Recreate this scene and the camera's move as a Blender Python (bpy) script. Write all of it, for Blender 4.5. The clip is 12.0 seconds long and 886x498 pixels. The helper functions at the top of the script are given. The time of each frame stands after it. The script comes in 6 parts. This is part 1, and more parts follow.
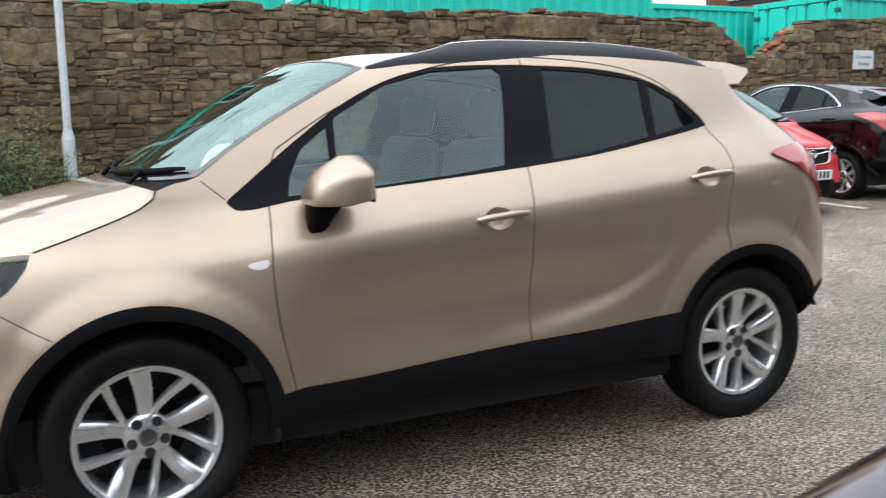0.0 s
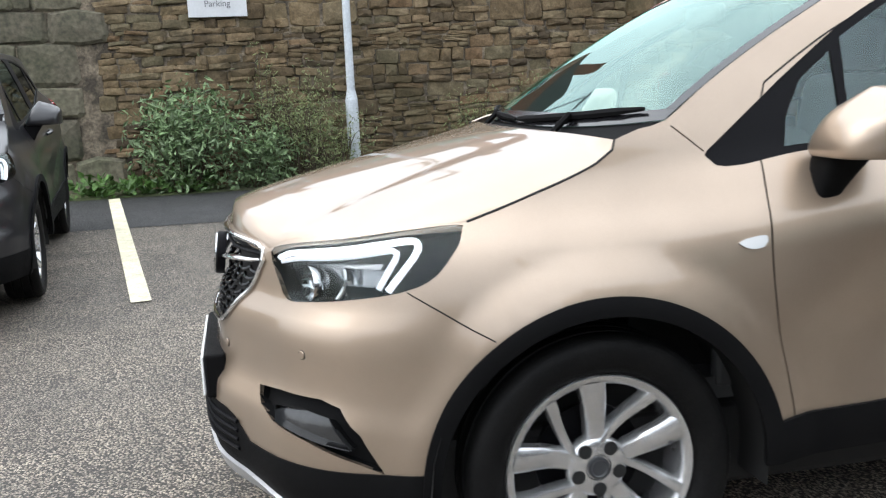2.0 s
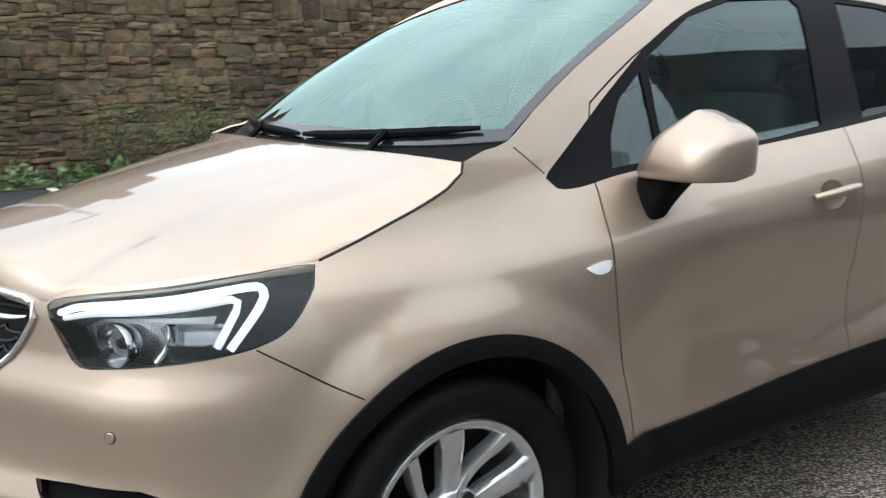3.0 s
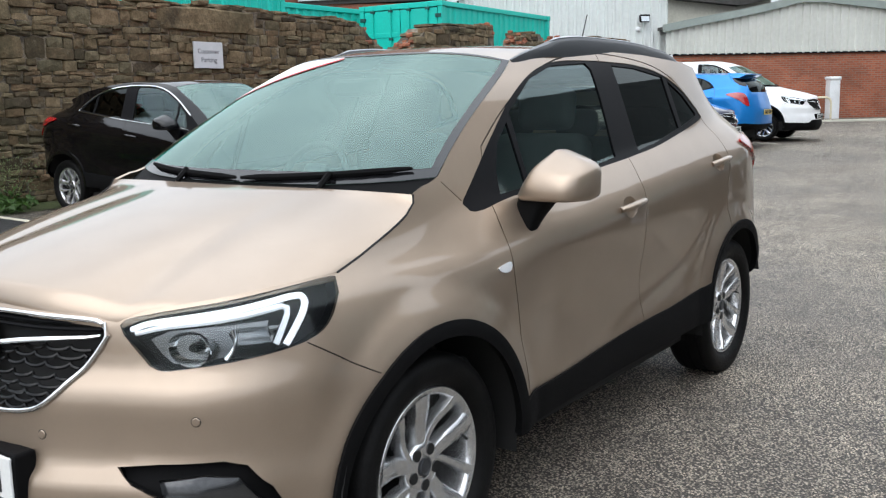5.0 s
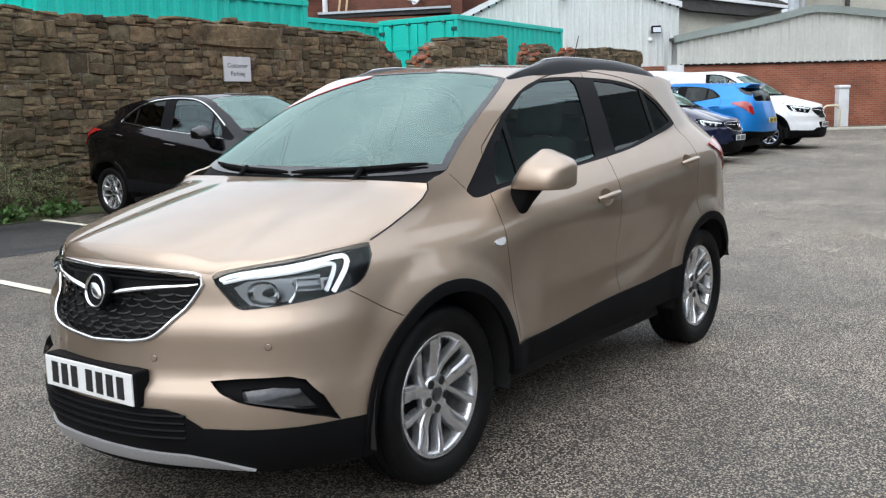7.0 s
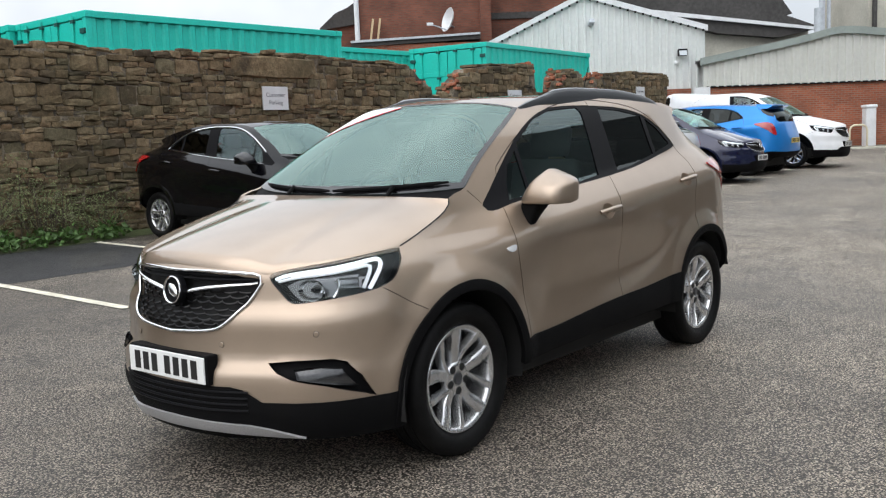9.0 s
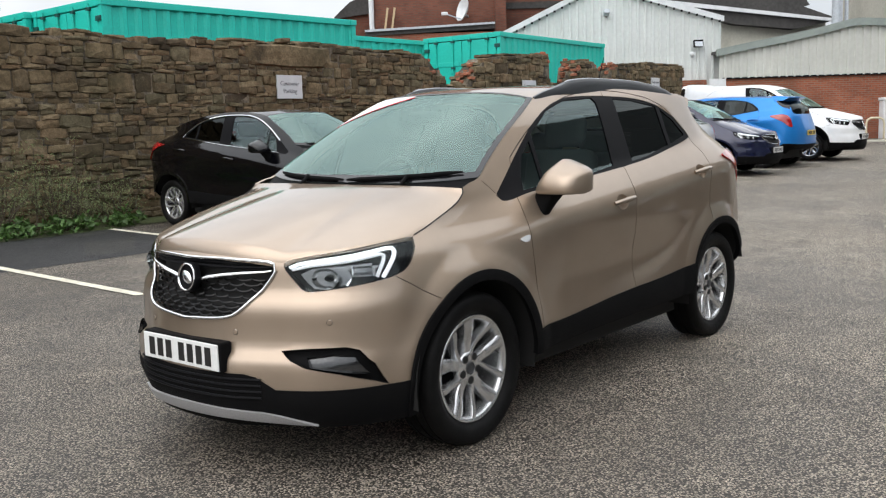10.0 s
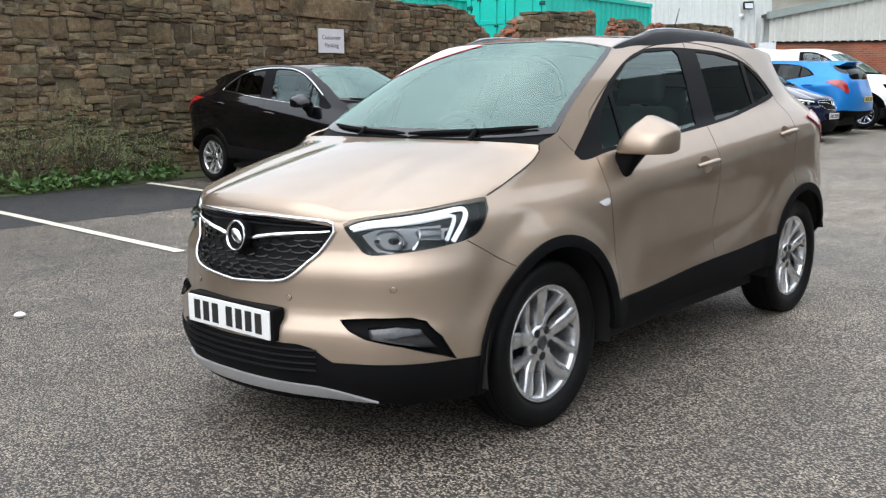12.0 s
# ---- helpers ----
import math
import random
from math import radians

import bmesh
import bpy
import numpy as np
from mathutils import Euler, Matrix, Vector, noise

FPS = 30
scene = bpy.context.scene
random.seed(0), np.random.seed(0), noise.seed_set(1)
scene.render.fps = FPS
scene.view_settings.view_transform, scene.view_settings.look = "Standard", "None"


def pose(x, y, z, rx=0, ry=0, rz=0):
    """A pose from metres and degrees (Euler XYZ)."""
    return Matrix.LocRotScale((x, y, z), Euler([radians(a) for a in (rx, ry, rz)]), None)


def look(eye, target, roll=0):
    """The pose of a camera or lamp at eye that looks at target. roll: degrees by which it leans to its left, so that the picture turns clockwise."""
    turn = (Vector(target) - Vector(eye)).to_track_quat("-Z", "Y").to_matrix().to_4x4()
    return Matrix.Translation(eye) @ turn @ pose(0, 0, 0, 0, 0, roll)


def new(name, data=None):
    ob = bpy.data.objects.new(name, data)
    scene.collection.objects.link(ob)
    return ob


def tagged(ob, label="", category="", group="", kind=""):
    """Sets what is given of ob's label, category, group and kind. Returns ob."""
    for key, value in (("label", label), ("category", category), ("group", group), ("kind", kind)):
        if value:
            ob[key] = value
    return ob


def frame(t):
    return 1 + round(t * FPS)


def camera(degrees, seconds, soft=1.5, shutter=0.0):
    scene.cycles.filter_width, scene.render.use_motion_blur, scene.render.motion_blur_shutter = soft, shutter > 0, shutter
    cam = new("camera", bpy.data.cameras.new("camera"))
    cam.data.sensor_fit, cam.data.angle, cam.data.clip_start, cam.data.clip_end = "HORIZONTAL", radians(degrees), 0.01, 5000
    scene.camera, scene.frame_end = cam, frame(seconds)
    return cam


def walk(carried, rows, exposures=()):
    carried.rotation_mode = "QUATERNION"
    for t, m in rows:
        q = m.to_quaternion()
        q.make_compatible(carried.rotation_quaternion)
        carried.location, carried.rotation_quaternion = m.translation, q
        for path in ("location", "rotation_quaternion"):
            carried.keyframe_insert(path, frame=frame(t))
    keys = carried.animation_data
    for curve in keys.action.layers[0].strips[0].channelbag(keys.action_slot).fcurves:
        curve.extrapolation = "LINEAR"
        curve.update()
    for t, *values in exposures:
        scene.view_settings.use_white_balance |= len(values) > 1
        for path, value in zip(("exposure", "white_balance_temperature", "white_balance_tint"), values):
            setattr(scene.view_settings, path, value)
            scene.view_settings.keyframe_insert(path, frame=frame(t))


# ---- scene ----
cam = camera(50.7, 12.0, soft=1.25, shutter=0.3)
PATH = [
    (0, (-0.418, -3.898, 1.382), (0.451, -2.12, 1.093), -1.1),
    (0.5, (-0.498, -3.656, 1.388), (0.223, -1.821, 1.049), -1.9),
    (1, (-0.525, -3.403, 1.334), (0.071, -1.534, 0.943), -1.7),
    (1.5, (-0.657, -3.152, 1.301), (-0.187, -1.252, 0.89), -2.2),
    (2, (-0.799, -2.861, 1.296), (-0.395, -0.933, 0.946), -2.5),
    (2.5, (-0.942, -2.612, 1.315), (-0.295, -0.762, 0.92), -0.9),
    (3, (-1.152, -2.382, 1.335), (-0.012, -0.781, 0.967), -0.5),
    (3.2, (-1.258, -2.373, 1.332), (-0.047, -0.818, 0.991), 0.2),
    (4.8, (-2.033, -2.386, 1.419), (-0.476, -1.176, 1.088), -1.8),
    (5, (-2.094, -2.401, 1.415), (-0.492, -1.245, 1.101), -1.2),
    (5.5, (-2.273, -2.475, 1.44), (-0.684, -1.312, 1.095), -1.7),
    (6, (-2.352, -2.629, 1.426), (-0.796, -1.423, 1.068), -1.2),
    (6.5, (-2.498, -2.792, 1.423), (-0.934, -1.588, 1.1), -1.4),
    (6.7, (-2.597, -2.835, 1.414), (-1.014, -1.65, 1.115), -1.4),
    (8.3, (-3.161, -3.292, 1.43), (-1.612, -2.055, 1.167), -1.6),
    (8.5, (-3.193, -3.322, 1.433), (-1.664, -2.061, 1.169), -1.9),
    (9, (-3.206, -3.335, 1.423), (-1.66, -2.088, 1.183), -2.2),
    (9.5, (-3.202, -3.324, 1.421), (-1.663, -2.07, 1.178), -2.0),
    (10, (-3.21, -3.332, 1.421), (-1.684, -2.066, 1.161), -1.8),
    (10.5, (-3.199, -3.324, 1.415), (-1.674, -2.059, 1.143), -1.9),
    (11, (-3.191, -3.32, 1.421), (-1.671, -2.053, 1.13), -1.5),
    (11.5, (-3.102, -3.246, 1.407), (-1.629, -1.941, 1.05), -0.9),
    (12, (-3.028, -2.965, 1.374), (-1.556, -1.655, 1.035), -0.7),
]
walk(cam, [(t, look(eye, target, roll)) for t, eye, target, roll in PATH], [(0.0, 0.72, 6330, 9), (1.0, 0.86, 6250, 9), (2.0, 0.90, 6230, 9), (3.0, 0.67, 6130, 7), (5.0, 0.40, 6200, 9), (6.5, 0.40, 6150, 10), (8.5, 0.24, 6350, 10), (9.5, 0.27, 6450, 10), (10.5, 0.27, 6600, 10), (11.5, 0.37, 6650, 10), (12.0, 0.52, 6250, 10)])

# ---- overcast daylight ----
world = bpy.data.worlds.new("overcast_sky")
scene.world = world
world.use_nodes = True
wt = world.node_tree
wt.nodes.clear()


def wnode(kind, **values):
    n = wt.nodes.new(kind)
    for key, value in values.items():
        n.inputs[key].default_value = value
    return n


sky = wt.nodes.new("ShaderNodeTexSky")
sky.sky_type, sky.sun_disc = "NISHITA", False
sky.sun_elevation, sky.sun_rotation = radians(46), radians(273)
sky.dust_density, sky.ozone_density = 3.0, 1.0
coords = wt.nodes.new("ShaderNodeTexCoord")
cloud = wnode("ShaderNodeTexNoise", Scale=2.2, Detail=5.0, Roughness=0.55)
wt.links.new(coords.outputs["Generated"], cloud.inputs["Vector"])
tone = wt.nodes.new("ShaderNodeValToRGB")
tone.color_ramp.elements[0].position, tone.color_ramp.elements[0].color = 0.32, (6.5, 6.9, 7.4, 1)
tone.color_ramp.elements[1].position, tone.color_ramp.elements[1].color = 0.66, (11.5, 11.7, 11.9, 1)
wt.links.new(cloud.outputs["Fac"], tone.inputs["Fac"])
veil = wt.nodes.new("ShaderNodeMix")
veil.data_type = "RGBA"
veil.inputs["Factor"].default_value = 0.9
wt.links.new(sky.outputs["Color"], veil.inputs["A"])
height = wt.nodes.new("ShaderNodeSeparateXYZ")
wt.links.new(coords.outputs["Generated"], height.inputs["Vector"])
rising = wnode("ShaderNodeMapRange")        # an overcast sky is about three times as bright overhead as at the horizon
for slot, v in (("From Min", 0.0), ("From Max", 1.0), ("To Min", 0.42), ("To Max", 1.36)):
    rising.inputs[slot].default_value = v
wt.links.new(height.outputs["Z"], rising.inputs["Value"])
dome = wt.nodes.new("ShaderNodeMix")
dome.data_type, dome.blend_type = "RGBA", "MULTIPLY"
dome.inputs["Factor"].default_value = 1.0
wt.links.new(tone.outputs["Color"], dome.inputs["A"])
wt.links.new(rising.outputs["Result"], dome.inputs["B"])
wt.links.new(dome.outputs["Result"], veil.inputs["B"])
back = wnode("ShaderNodeBackground", Strength=0.165)
wt.links.new(veil.outputs["Result"], back.inputs["Color"])
wt.links.new(back.outputs["Background"], wt.nodes.new("ShaderNodeOutputWorld").inputs["Surface"])

sun = new("sun", bpy.data.lights.new("sun", "SUN"))
sun.data.energy, sun.data.angle, sun.data.color = 0.9, radians(60), (1.0, 0.965, 0.92)
sun.matrix_world = look((-9, -0.5, 9.5), (0, 0, 0))


# ---- materials ----
def material(name, colour, rough=0.6, metal=0.0, grain=0.0, grain_size=40.0, stain=0.0, stain_size=1.5, bump=0.0, bump_size=60.0,
             coat=0.0, piece=0.0, stain_colour=None, spec=0.5, island=False):
    """A principled surface with fine grain, large stains and relief at real-world size; piece: how far each object's tone differs."""
    m = bpy.data.materials.new(name)
    m.use_nodes = True
    t = m.node_tree
    b = t.nodes["Principled BSDF"]
    b.inputs["Roughness"].default_value, b.inputs["Metallic"].default_value = rough, metal
    b.inputs["Coat Weight"].default_value, b.inputs["Coat Roughness"].default_value = coat, 0.03
    b.inputs["Specular IOR Level"].default_value = spec
    b.inputs["Base Color"].default_value = (*colour, 1)
    place = t.nodes.new("ShaderNodeNewGeometry").outputs["Position"]
    last = None

    def mixed(kind, factor, a, c):
        n = t.nodes.new("ShaderNodeMix")
        n.data_type, n.blend_type = "RGBA", kind
        for slot, value in (("Factor", factor), ("A", a), ("B", c)):
            if hasattr(value, "links"):
                t.links.new(value, n.inputs[slot])
            else:
                n.inputs[slot].default_value = value
        return n.outputs["Result"]

    def noise_at(size, detail=4.0):
        n = t.nodes.new("ShaderNodeTexNoise")
        n.inputs["Scale"].default_value, n.inputs["Detail"].default_value = size, detail
        t.links.new(place, n.inputs["Vector"])
        return n.outputs["Fac"]

    def ranged(value, a, c, lo, hi):
        n = t.nodes.new("ShaderNodeMapRange")
        t.links.new(value, n.inputs["Value"])
        for slot, v in (("From Min", a), ("From Max", c), ("To Min", lo), ("To Max", hi)):
            n.inputs[slot].default_value = v
        return n.outputs["Result"]

    if stain:
        dark = stain_colour or [c * 0.45 for c in colour]
        last = mixed("MIX", ranged(noise_at(stain_size), 0.4, 0.68, 0.0, stain), (*colour, 1), (*dark, 1))
    if grain:
        last = mixed("MULTIPLY", 1.0, last or (*colour, 1), ranged(noise_at(grain_size, 3.0), 0.3, 0.7, 1 - grain, 1 + grain))
    if piece:
        source = t.nodes.new("ShaderNodeNewGeometry").outputs["Random Per Island"] if island else t.nodes.new("ShaderNodeObjectInfo").outputs["Random"]
        last = mixed("MULTIPLY", 1.0, last or (*colour, 1), ranged(source, 0, 1, 1 - piece, 1 + piece))
    if last:
        t.links.new(last, b.inputs["Base Color"])
    if bump:
        n = t.nodes.new("ShaderNodeBump")
        n.inputs["Strength"].default_value, n.inputs["Distance"].default_value = bump, 0.01
        t.links.new(noise_at(bump_size), n.inputs["Height"])
        t.links.new(n.outputs["Normal"], b.inputs["Normal"])
    return m


def glass(name, tint, rough=0.0, ior=1.5, gloss_tint=(0.86, 0.94, 0.93)):
    """Thin car or window glass: tinted see-through with a mirror's gloss by Fresnel."""
    m = bpy.data.materials.new(name)
    m.use_nodes = True
    t = m.node_tree
    t.nodes.clear()
    clear, gloss = t.nodes.new("ShaderNodeBsdfTransparent"), t.nodes.new("ShaderNodeBsdfGlossy")
    clear.inputs["Color"].default_value = (*tint, 1)
    gloss.inputs["Roughness"].default_value, gloss.inputs["Color"].default_value = rough, (*gloss_tint, 1)
    edge, mix = t.nodes.new("ShaderNodeFresnel"), t.nodes.new("ShaderNodeMixShader")
    edge.inputs["IOR"].default_value = ior
    t.links.new(edge.outputs["Fac"], mix.inputs["Fac"])
    t.links.new(clear.outputs[0], mix.inputs[1])
    t.links.new(gloss.outputs[0], mix.inputs[2])
    t.links.new(mix.outputs[0], t.nodes.new("ShaderNodeOutputMaterial").inputs["Surface"])
    return m


def glowing(name, colour, strength):
    m = material(name, colour, 0.3)
    b = m.node_tree.nodes["Principled BSDF"]
    b.inputs["Emission Color"].default_value, b.inputs["Emission Strength"].default_value = (*colour, 1), strength
    return m


def asphalt_material(name, base, chip, chip_share, dark_patch):
    """Rolled asphalt: a dark binder with pale chippings about a centimetre across, worn patches, damp stains and a tone
    that rises across the yard.
    """
    m = bpy.data.materials.new(name)
    m.use_nodes = True
    t = m.node_tree
    b = t.nodes["Principled BSDF"]
    place = t.nodes.new("ShaderNodeNewGeometry").outputs["Position"]

    def tex(kind, scale, **more):
        n = t.nodes.new(kind)
        n.inputs["Scale"].default_value = scale
        for key, value in more.items():
            n.inputs[key].default_value = value
        t.links.new(place, n.inputs["Vector"])
        return n

    def ranged(value, a, c, lo, hi):
        n = t.nodes.new("ShaderNodeMapRange")
        t.links.new(value, n.inputs["Value"])
        for slot, v in (("From Min", a), ("From Max", c), ("To Min", lo), ("To Max", hi)):
            n.inputs[slot].default_value = v
        return n.outputs["Result"]

    def mixed(kind, factor, a, c):
        n = t.nodes.new("ShaderNodeMix")
        n.data_type, n.blend_type = "RGBA", kind
        for slot, value in (("Factor", factor), ("A", a), ("B", c)):
            if hasattr(value, "links"):
                t.links.new(value, n.inputs[slot])
            else:
                n.inputs[slot].default_value = value
        return n.outputs["Result"]

    stones = tex("ShaderNodeTexVoronoi", 102.0)
    split = t.nodes.new("ShaderNodeSeparateColor")
    t.links.new(stones.outputs["Color"], split.inputs["Color"])
    shape = ranged(stones.outputs["Distance"], 0.36, 0.56, 1.0, 0.0)
    pale = t.nodes.new("ShaderNodeMath")
    pale.operation = "POWER"
    pale.inputs[1].default_value = 1 / chip_share
    t.links.new(ranged(split.outputs["Red"], 0.0, 1.0, 0.06, 1.0), pale.inputs[0])
    pale = pale.outputs[0]
    wear = tex("ShaderNodeTexNoise", 0.55, Detail=6.0, Roughness=0.6).outputs["Fac"]
    times = t.nodes.new("ShaderNodeMath")
    times.operation = "MULTIPLY"
    t.links.new(shape, times.inputs[0])
    t.links.new(pale, times.inputs[1])
    shown = t.nodes.new("ShaderNodeMath")
    shown.operation = "MULTIPLY"
    t.links.new(times.outputs[0], shown.inputs[0])
    t.links.new(ranged(wear, 0.35, 0.65, 0.7, 1.0), shown.inputs[1])
    grit = ranged(split.outputs["Green"], 0, 1, 0.55, 1.5)
    binder = mixed("MULTIPLY", 1.0, (*base, 1), grit)
    tint = mixed("MIX", split.outputs["Blue"], (*chip, 1), (chip[0] * 0.75, chip[1] * 0.77, chip[2] * 0.82, 1))
    chips = mixed("MIX", shown.outputs[0], binder, tint)
    patch = tex("ShaderNodeTexNoise", 0.32, Detail=5.0, Roughness=0.65).outputs["Fac"]
    tone = mixed("MULTIPLY", 1.0, chips, ranged(patch, 0.36, 0.62, 1.15, 1.15 - dark_patch))
    blot = tex("ShaderNodeTexNoise", 3.1, Detail=6.0, Roughness=0.7).outputs["Fac"]
    tone = mixed("MULTIPLY", 1.0, tone, ranged(blot, 0.3, 0.7, 0.8, 1.28))
    # broad tone ramp along +x and -y, 0.68 to 1.16, its edge roughened by noise
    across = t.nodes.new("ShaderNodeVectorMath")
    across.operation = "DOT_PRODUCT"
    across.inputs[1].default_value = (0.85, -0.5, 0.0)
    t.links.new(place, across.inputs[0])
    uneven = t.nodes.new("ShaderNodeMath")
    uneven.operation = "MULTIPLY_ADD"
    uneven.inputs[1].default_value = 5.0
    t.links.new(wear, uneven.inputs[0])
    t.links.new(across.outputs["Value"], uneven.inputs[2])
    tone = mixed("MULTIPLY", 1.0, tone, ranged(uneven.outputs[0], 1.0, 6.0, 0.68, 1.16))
    t.links.new(tone, b.inputs["Base Color"])
    t.links.new(ranged(patch, 0.36, 0.62, 0.8, 0.58), b.inputs["Roughness"])
    b.inputs["Specular IOR Level"].default_value = 0.5
    n = t.nodes.new("ShaderNodeBump")
    n.inputs["Strength"].default_value, n.inputs["Distance"].default_value = 1.0, 0.008
    t.links.new(shape, n.inputs["Height"])
    t.links.new(n.outputs["Normal"], b.inputs["Normal"])
    return m


def car_paint(name, colour, metal=0.0, rough=0.35, flake=0.0, coat=0.45, spec=0.3):
    m = material(name, colour, rough, metal, grain=flake, grain_size=900.0, coat=coat, spec=spec, stain=0.1, stain_size=6.0)
    m.node_tree.nodes["Principled BSDF"].inputs["Specular Tint"].default_value = (0.5, 0.48, 0.46, 1) if metal > 0.7 else (1, 1, 1, 1)
    return m


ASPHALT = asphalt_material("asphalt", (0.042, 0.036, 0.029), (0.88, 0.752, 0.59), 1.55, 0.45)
ASPHALT_DARK = asphalt_material("newer_asphalt", (0.026, 0.026, 0.027), (0.20, 0.20, 0.20), 0.45, 0.4)
ASPHALT_PATCH = asphalt_material("patched_asphalt", (0.030, 0.029, 0.027), (0.27, 0.255, 0.23), 0.6, 0.4)
LINE = material("worn_line_paint", (0.62, 0.58, 0.42), 0.75, grain=0.25, grain_size=60, stain=0.5, stain_size=9, bump=0.3, bump_size=90)
LINE_WHITE = material("worn_white_line_paint", (0.66, 0.62, 0.50), 0.75, grain=0.25, grain_size=60, stain=0.5, stain_size=9, bump=0.3, bump_size=90)
PAINT = car_paint("beige_metallic_paint", (0.366, 0.287, 0.219), 0.76, 0.40, 0.1, 1.0, 0.4)
PAINT_BLACK = car_paint("black_paint", (0.002, 0.002, 0.003), 0.0, 0.08, coat=0.15, spec=0.4)
PAINT_PLUM = car_paint("dark_plum_paint", (0.012, 0.004, 0.007), 0.1, 0.12, coat=0.6, spec=0.35)
PAINT_NAVY = car_paint("navy_metallic_paint", (0.007, 0.010, 0.038), 0.3, 0.25, coat=0.8)
PAINT_BLUE = car_paint("bright_blue_metallic_paint", (0.012, 0.19, 0.56), 0.4, 0.3)
PAINT_WHITE = car_paint("white_paint", (0.78, 0.79, 0.8), 0.0, 0.35)
PAINT_RED = car_paint("red_paint", (0.55, 0.02, 0.03), 0.0, 0.35)
PAINT_GREY = car_paint("silver_grey_metallic_paint", (0.33, 0.34, 0.35), 0.6, 0.35)
PAINT_DARK = car_paint("dark_grey_paint", (0.018, 0.018, 0.02), 0.3, 0.3)
PLASTIC = material("black_textured_plastic", (0.005, 0.005, 0.0055), 0.65, spec=0.06, grain=0.15, grain_size=300, bump=0.15, bump_size=500, stain=0.3, stain_size=8, stain_colour=(0.009, 0.0088, 0.0085))
TRIM = material("satin_black_trim", (0.006, 0.006, 0.007), 0.45, spec=0.06, grain=0.1, grain_size=200)
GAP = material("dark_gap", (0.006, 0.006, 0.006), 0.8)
RAIL = material("anthracite_rail_plastic", (0.035, 0.037, 0.041), 0.3, spec=0.5, grain=0.1, grain_size=200)
RAIL_HIGHLIGHT = material("rail_highlight_strip", (0.42, 0.43, 0.45), 0.28, 0.6, grain=0.08, grain_size=150)
RUBBER = material("tyre_rubber", (0.004, 0.004, 0.0042), 0.6, spec=0.14, grain=0.25, grain_size=120, stain=0.35, stain_size=12, stain_colour=(0.011, 0.0105, 0.010), bump=0.2, bump_size=200)
ALLOY = material("silver_alloy", (0.66, 0.665, 0.675), 0.27, 0.85, grain=0.06, grain_size=200, stain=0.15, stain_size=25)
CHROME = material("chrome", (0.82, 0.83, 0.84), 0.08, 1.0)
SATIN_SILVER = material("satin_silver_plastic", (0.42, 0.42, 0.43), 0.4, 0.5, grain=0.1, grain_size=150)
GLASS = glass("green_tinted_glass", (0.76, 0.92, 0.89), ior=1.68, gloss_tint=(0.78, 0.95, 0.95))
GLASS_SCREEN = glass("windscreen_glass", (0.80, 0.97, 0.92), ior=2.12, gloss_tint=(0.74, 1.0, 0.93))
GLASS_PRIVACY = glass("dark_privacy_glass", (0.03, 0.03, 0.034), ior=1.36)
GLASS_LAMP = glass("clear_lamp_cover", (0.93, 0.95, 0.96), ior=1.4)
LAMP_RED = material("red_lamp_plastic", (0.30, 0.006, 0.008), 0.12, coat=1.0, grain=0.2, grain_size=60)
LAMP_WHITE = material("white_lamp_plastic", (0.58, 0.59, 0.6), 0.15, coat=1.0)
REFLECTOR = material("lamp_reflector", (0.66, 0.665, 0.67), 0.12, 1.0)
LAMP_HOUSING = material("dark_lamp_housing", (0.006, 0.006, 0.007), 0.4, spec=0.1)
FOG = material("fog_lamp_reflector", (0.085, 0.087, 0.09), 0.15, 0.8, grain=0.15, grain_size=70)
FRIT = material("black_glass_border", (0.006, 0.006, 0.007), 0.12, spec=0.6)
DRL = glowing("white_daytime_running_light", (0.95, 0.97, 1.0), 0.6)
GUIDE = glowing("pale_light_guide", (0.85, 0.87, 0.9), 0.28)
CABIN = material("dark_cabin_plastic", (0.05, 0.052, 0.053), 0.6, grain=0.04, grain_size=120)
SEAT = material("grey_seat_cloth", (0.10, 0.103, 0.105), 0.85, grain=0.05, grain_size=200, stain=0.3, stain_size=5)
HEADLINER = material("pale_headliner_cloth", (0.45, 0.44, 0.41), 0.9, grain=0.03, grain_size=200)
STICKER = material("white_sticker", (0.8, 0.79, 0.78), 0.5, grain=0.05)
STICKER_RED = material("red_sticker", (0.6, 0.03, 0.035), 0.5, grain=0.05)
PLATE = material("white_plate_plastic", (0.74, 0.75, 0.74), 0.35, coat=0.5, grain=0.04, grain_size=90)
PLATE_YELLOW = material("yellow_plate_plastic", (0.7, 0.52, 0.05), 0.35, coat=0.5, grain=0.04, grain_size=90)
INK = material("black_plate_ink", (0.012, 0.012, 0.012), 0.5)
MORTAR = material("old_mortar", (0.050, 0.041, 0.030), 0.95, grain=0.45, grain_size=30, stain=0.9, stain_size=5.5, stain_colour=(0.22, 0.18, 0.13), bump=0.8, bump_size=50)
ASHLAR = material("mossy_ashlar", (0.12, 0.105, 0.075), 0.9, grain=0.4, grain_size=18, stain=0.7, stain_size=1.8, stain_colour=(0.05, 0.055, 0.03), bump=0.8, bump_size=26, piece=0.3)
RED_BRICK = material("broken_red_brick", (0.30, 0.11, 0.06), 0.9, grain=0.35, grain_size=30, stain=0.5, stain_size=4, bump=0.6, bump_size=50, piece=0.3, island=True)
MOSS = material("moss_and_soil", (0.055, 0.07, 0.02), 0.95, grain=0.5, grain_size=30, stain=0.7, stain_size=2.5, stain_colour=(0.035, 0.026, 0.018), bump=0.9, bump_size=35)
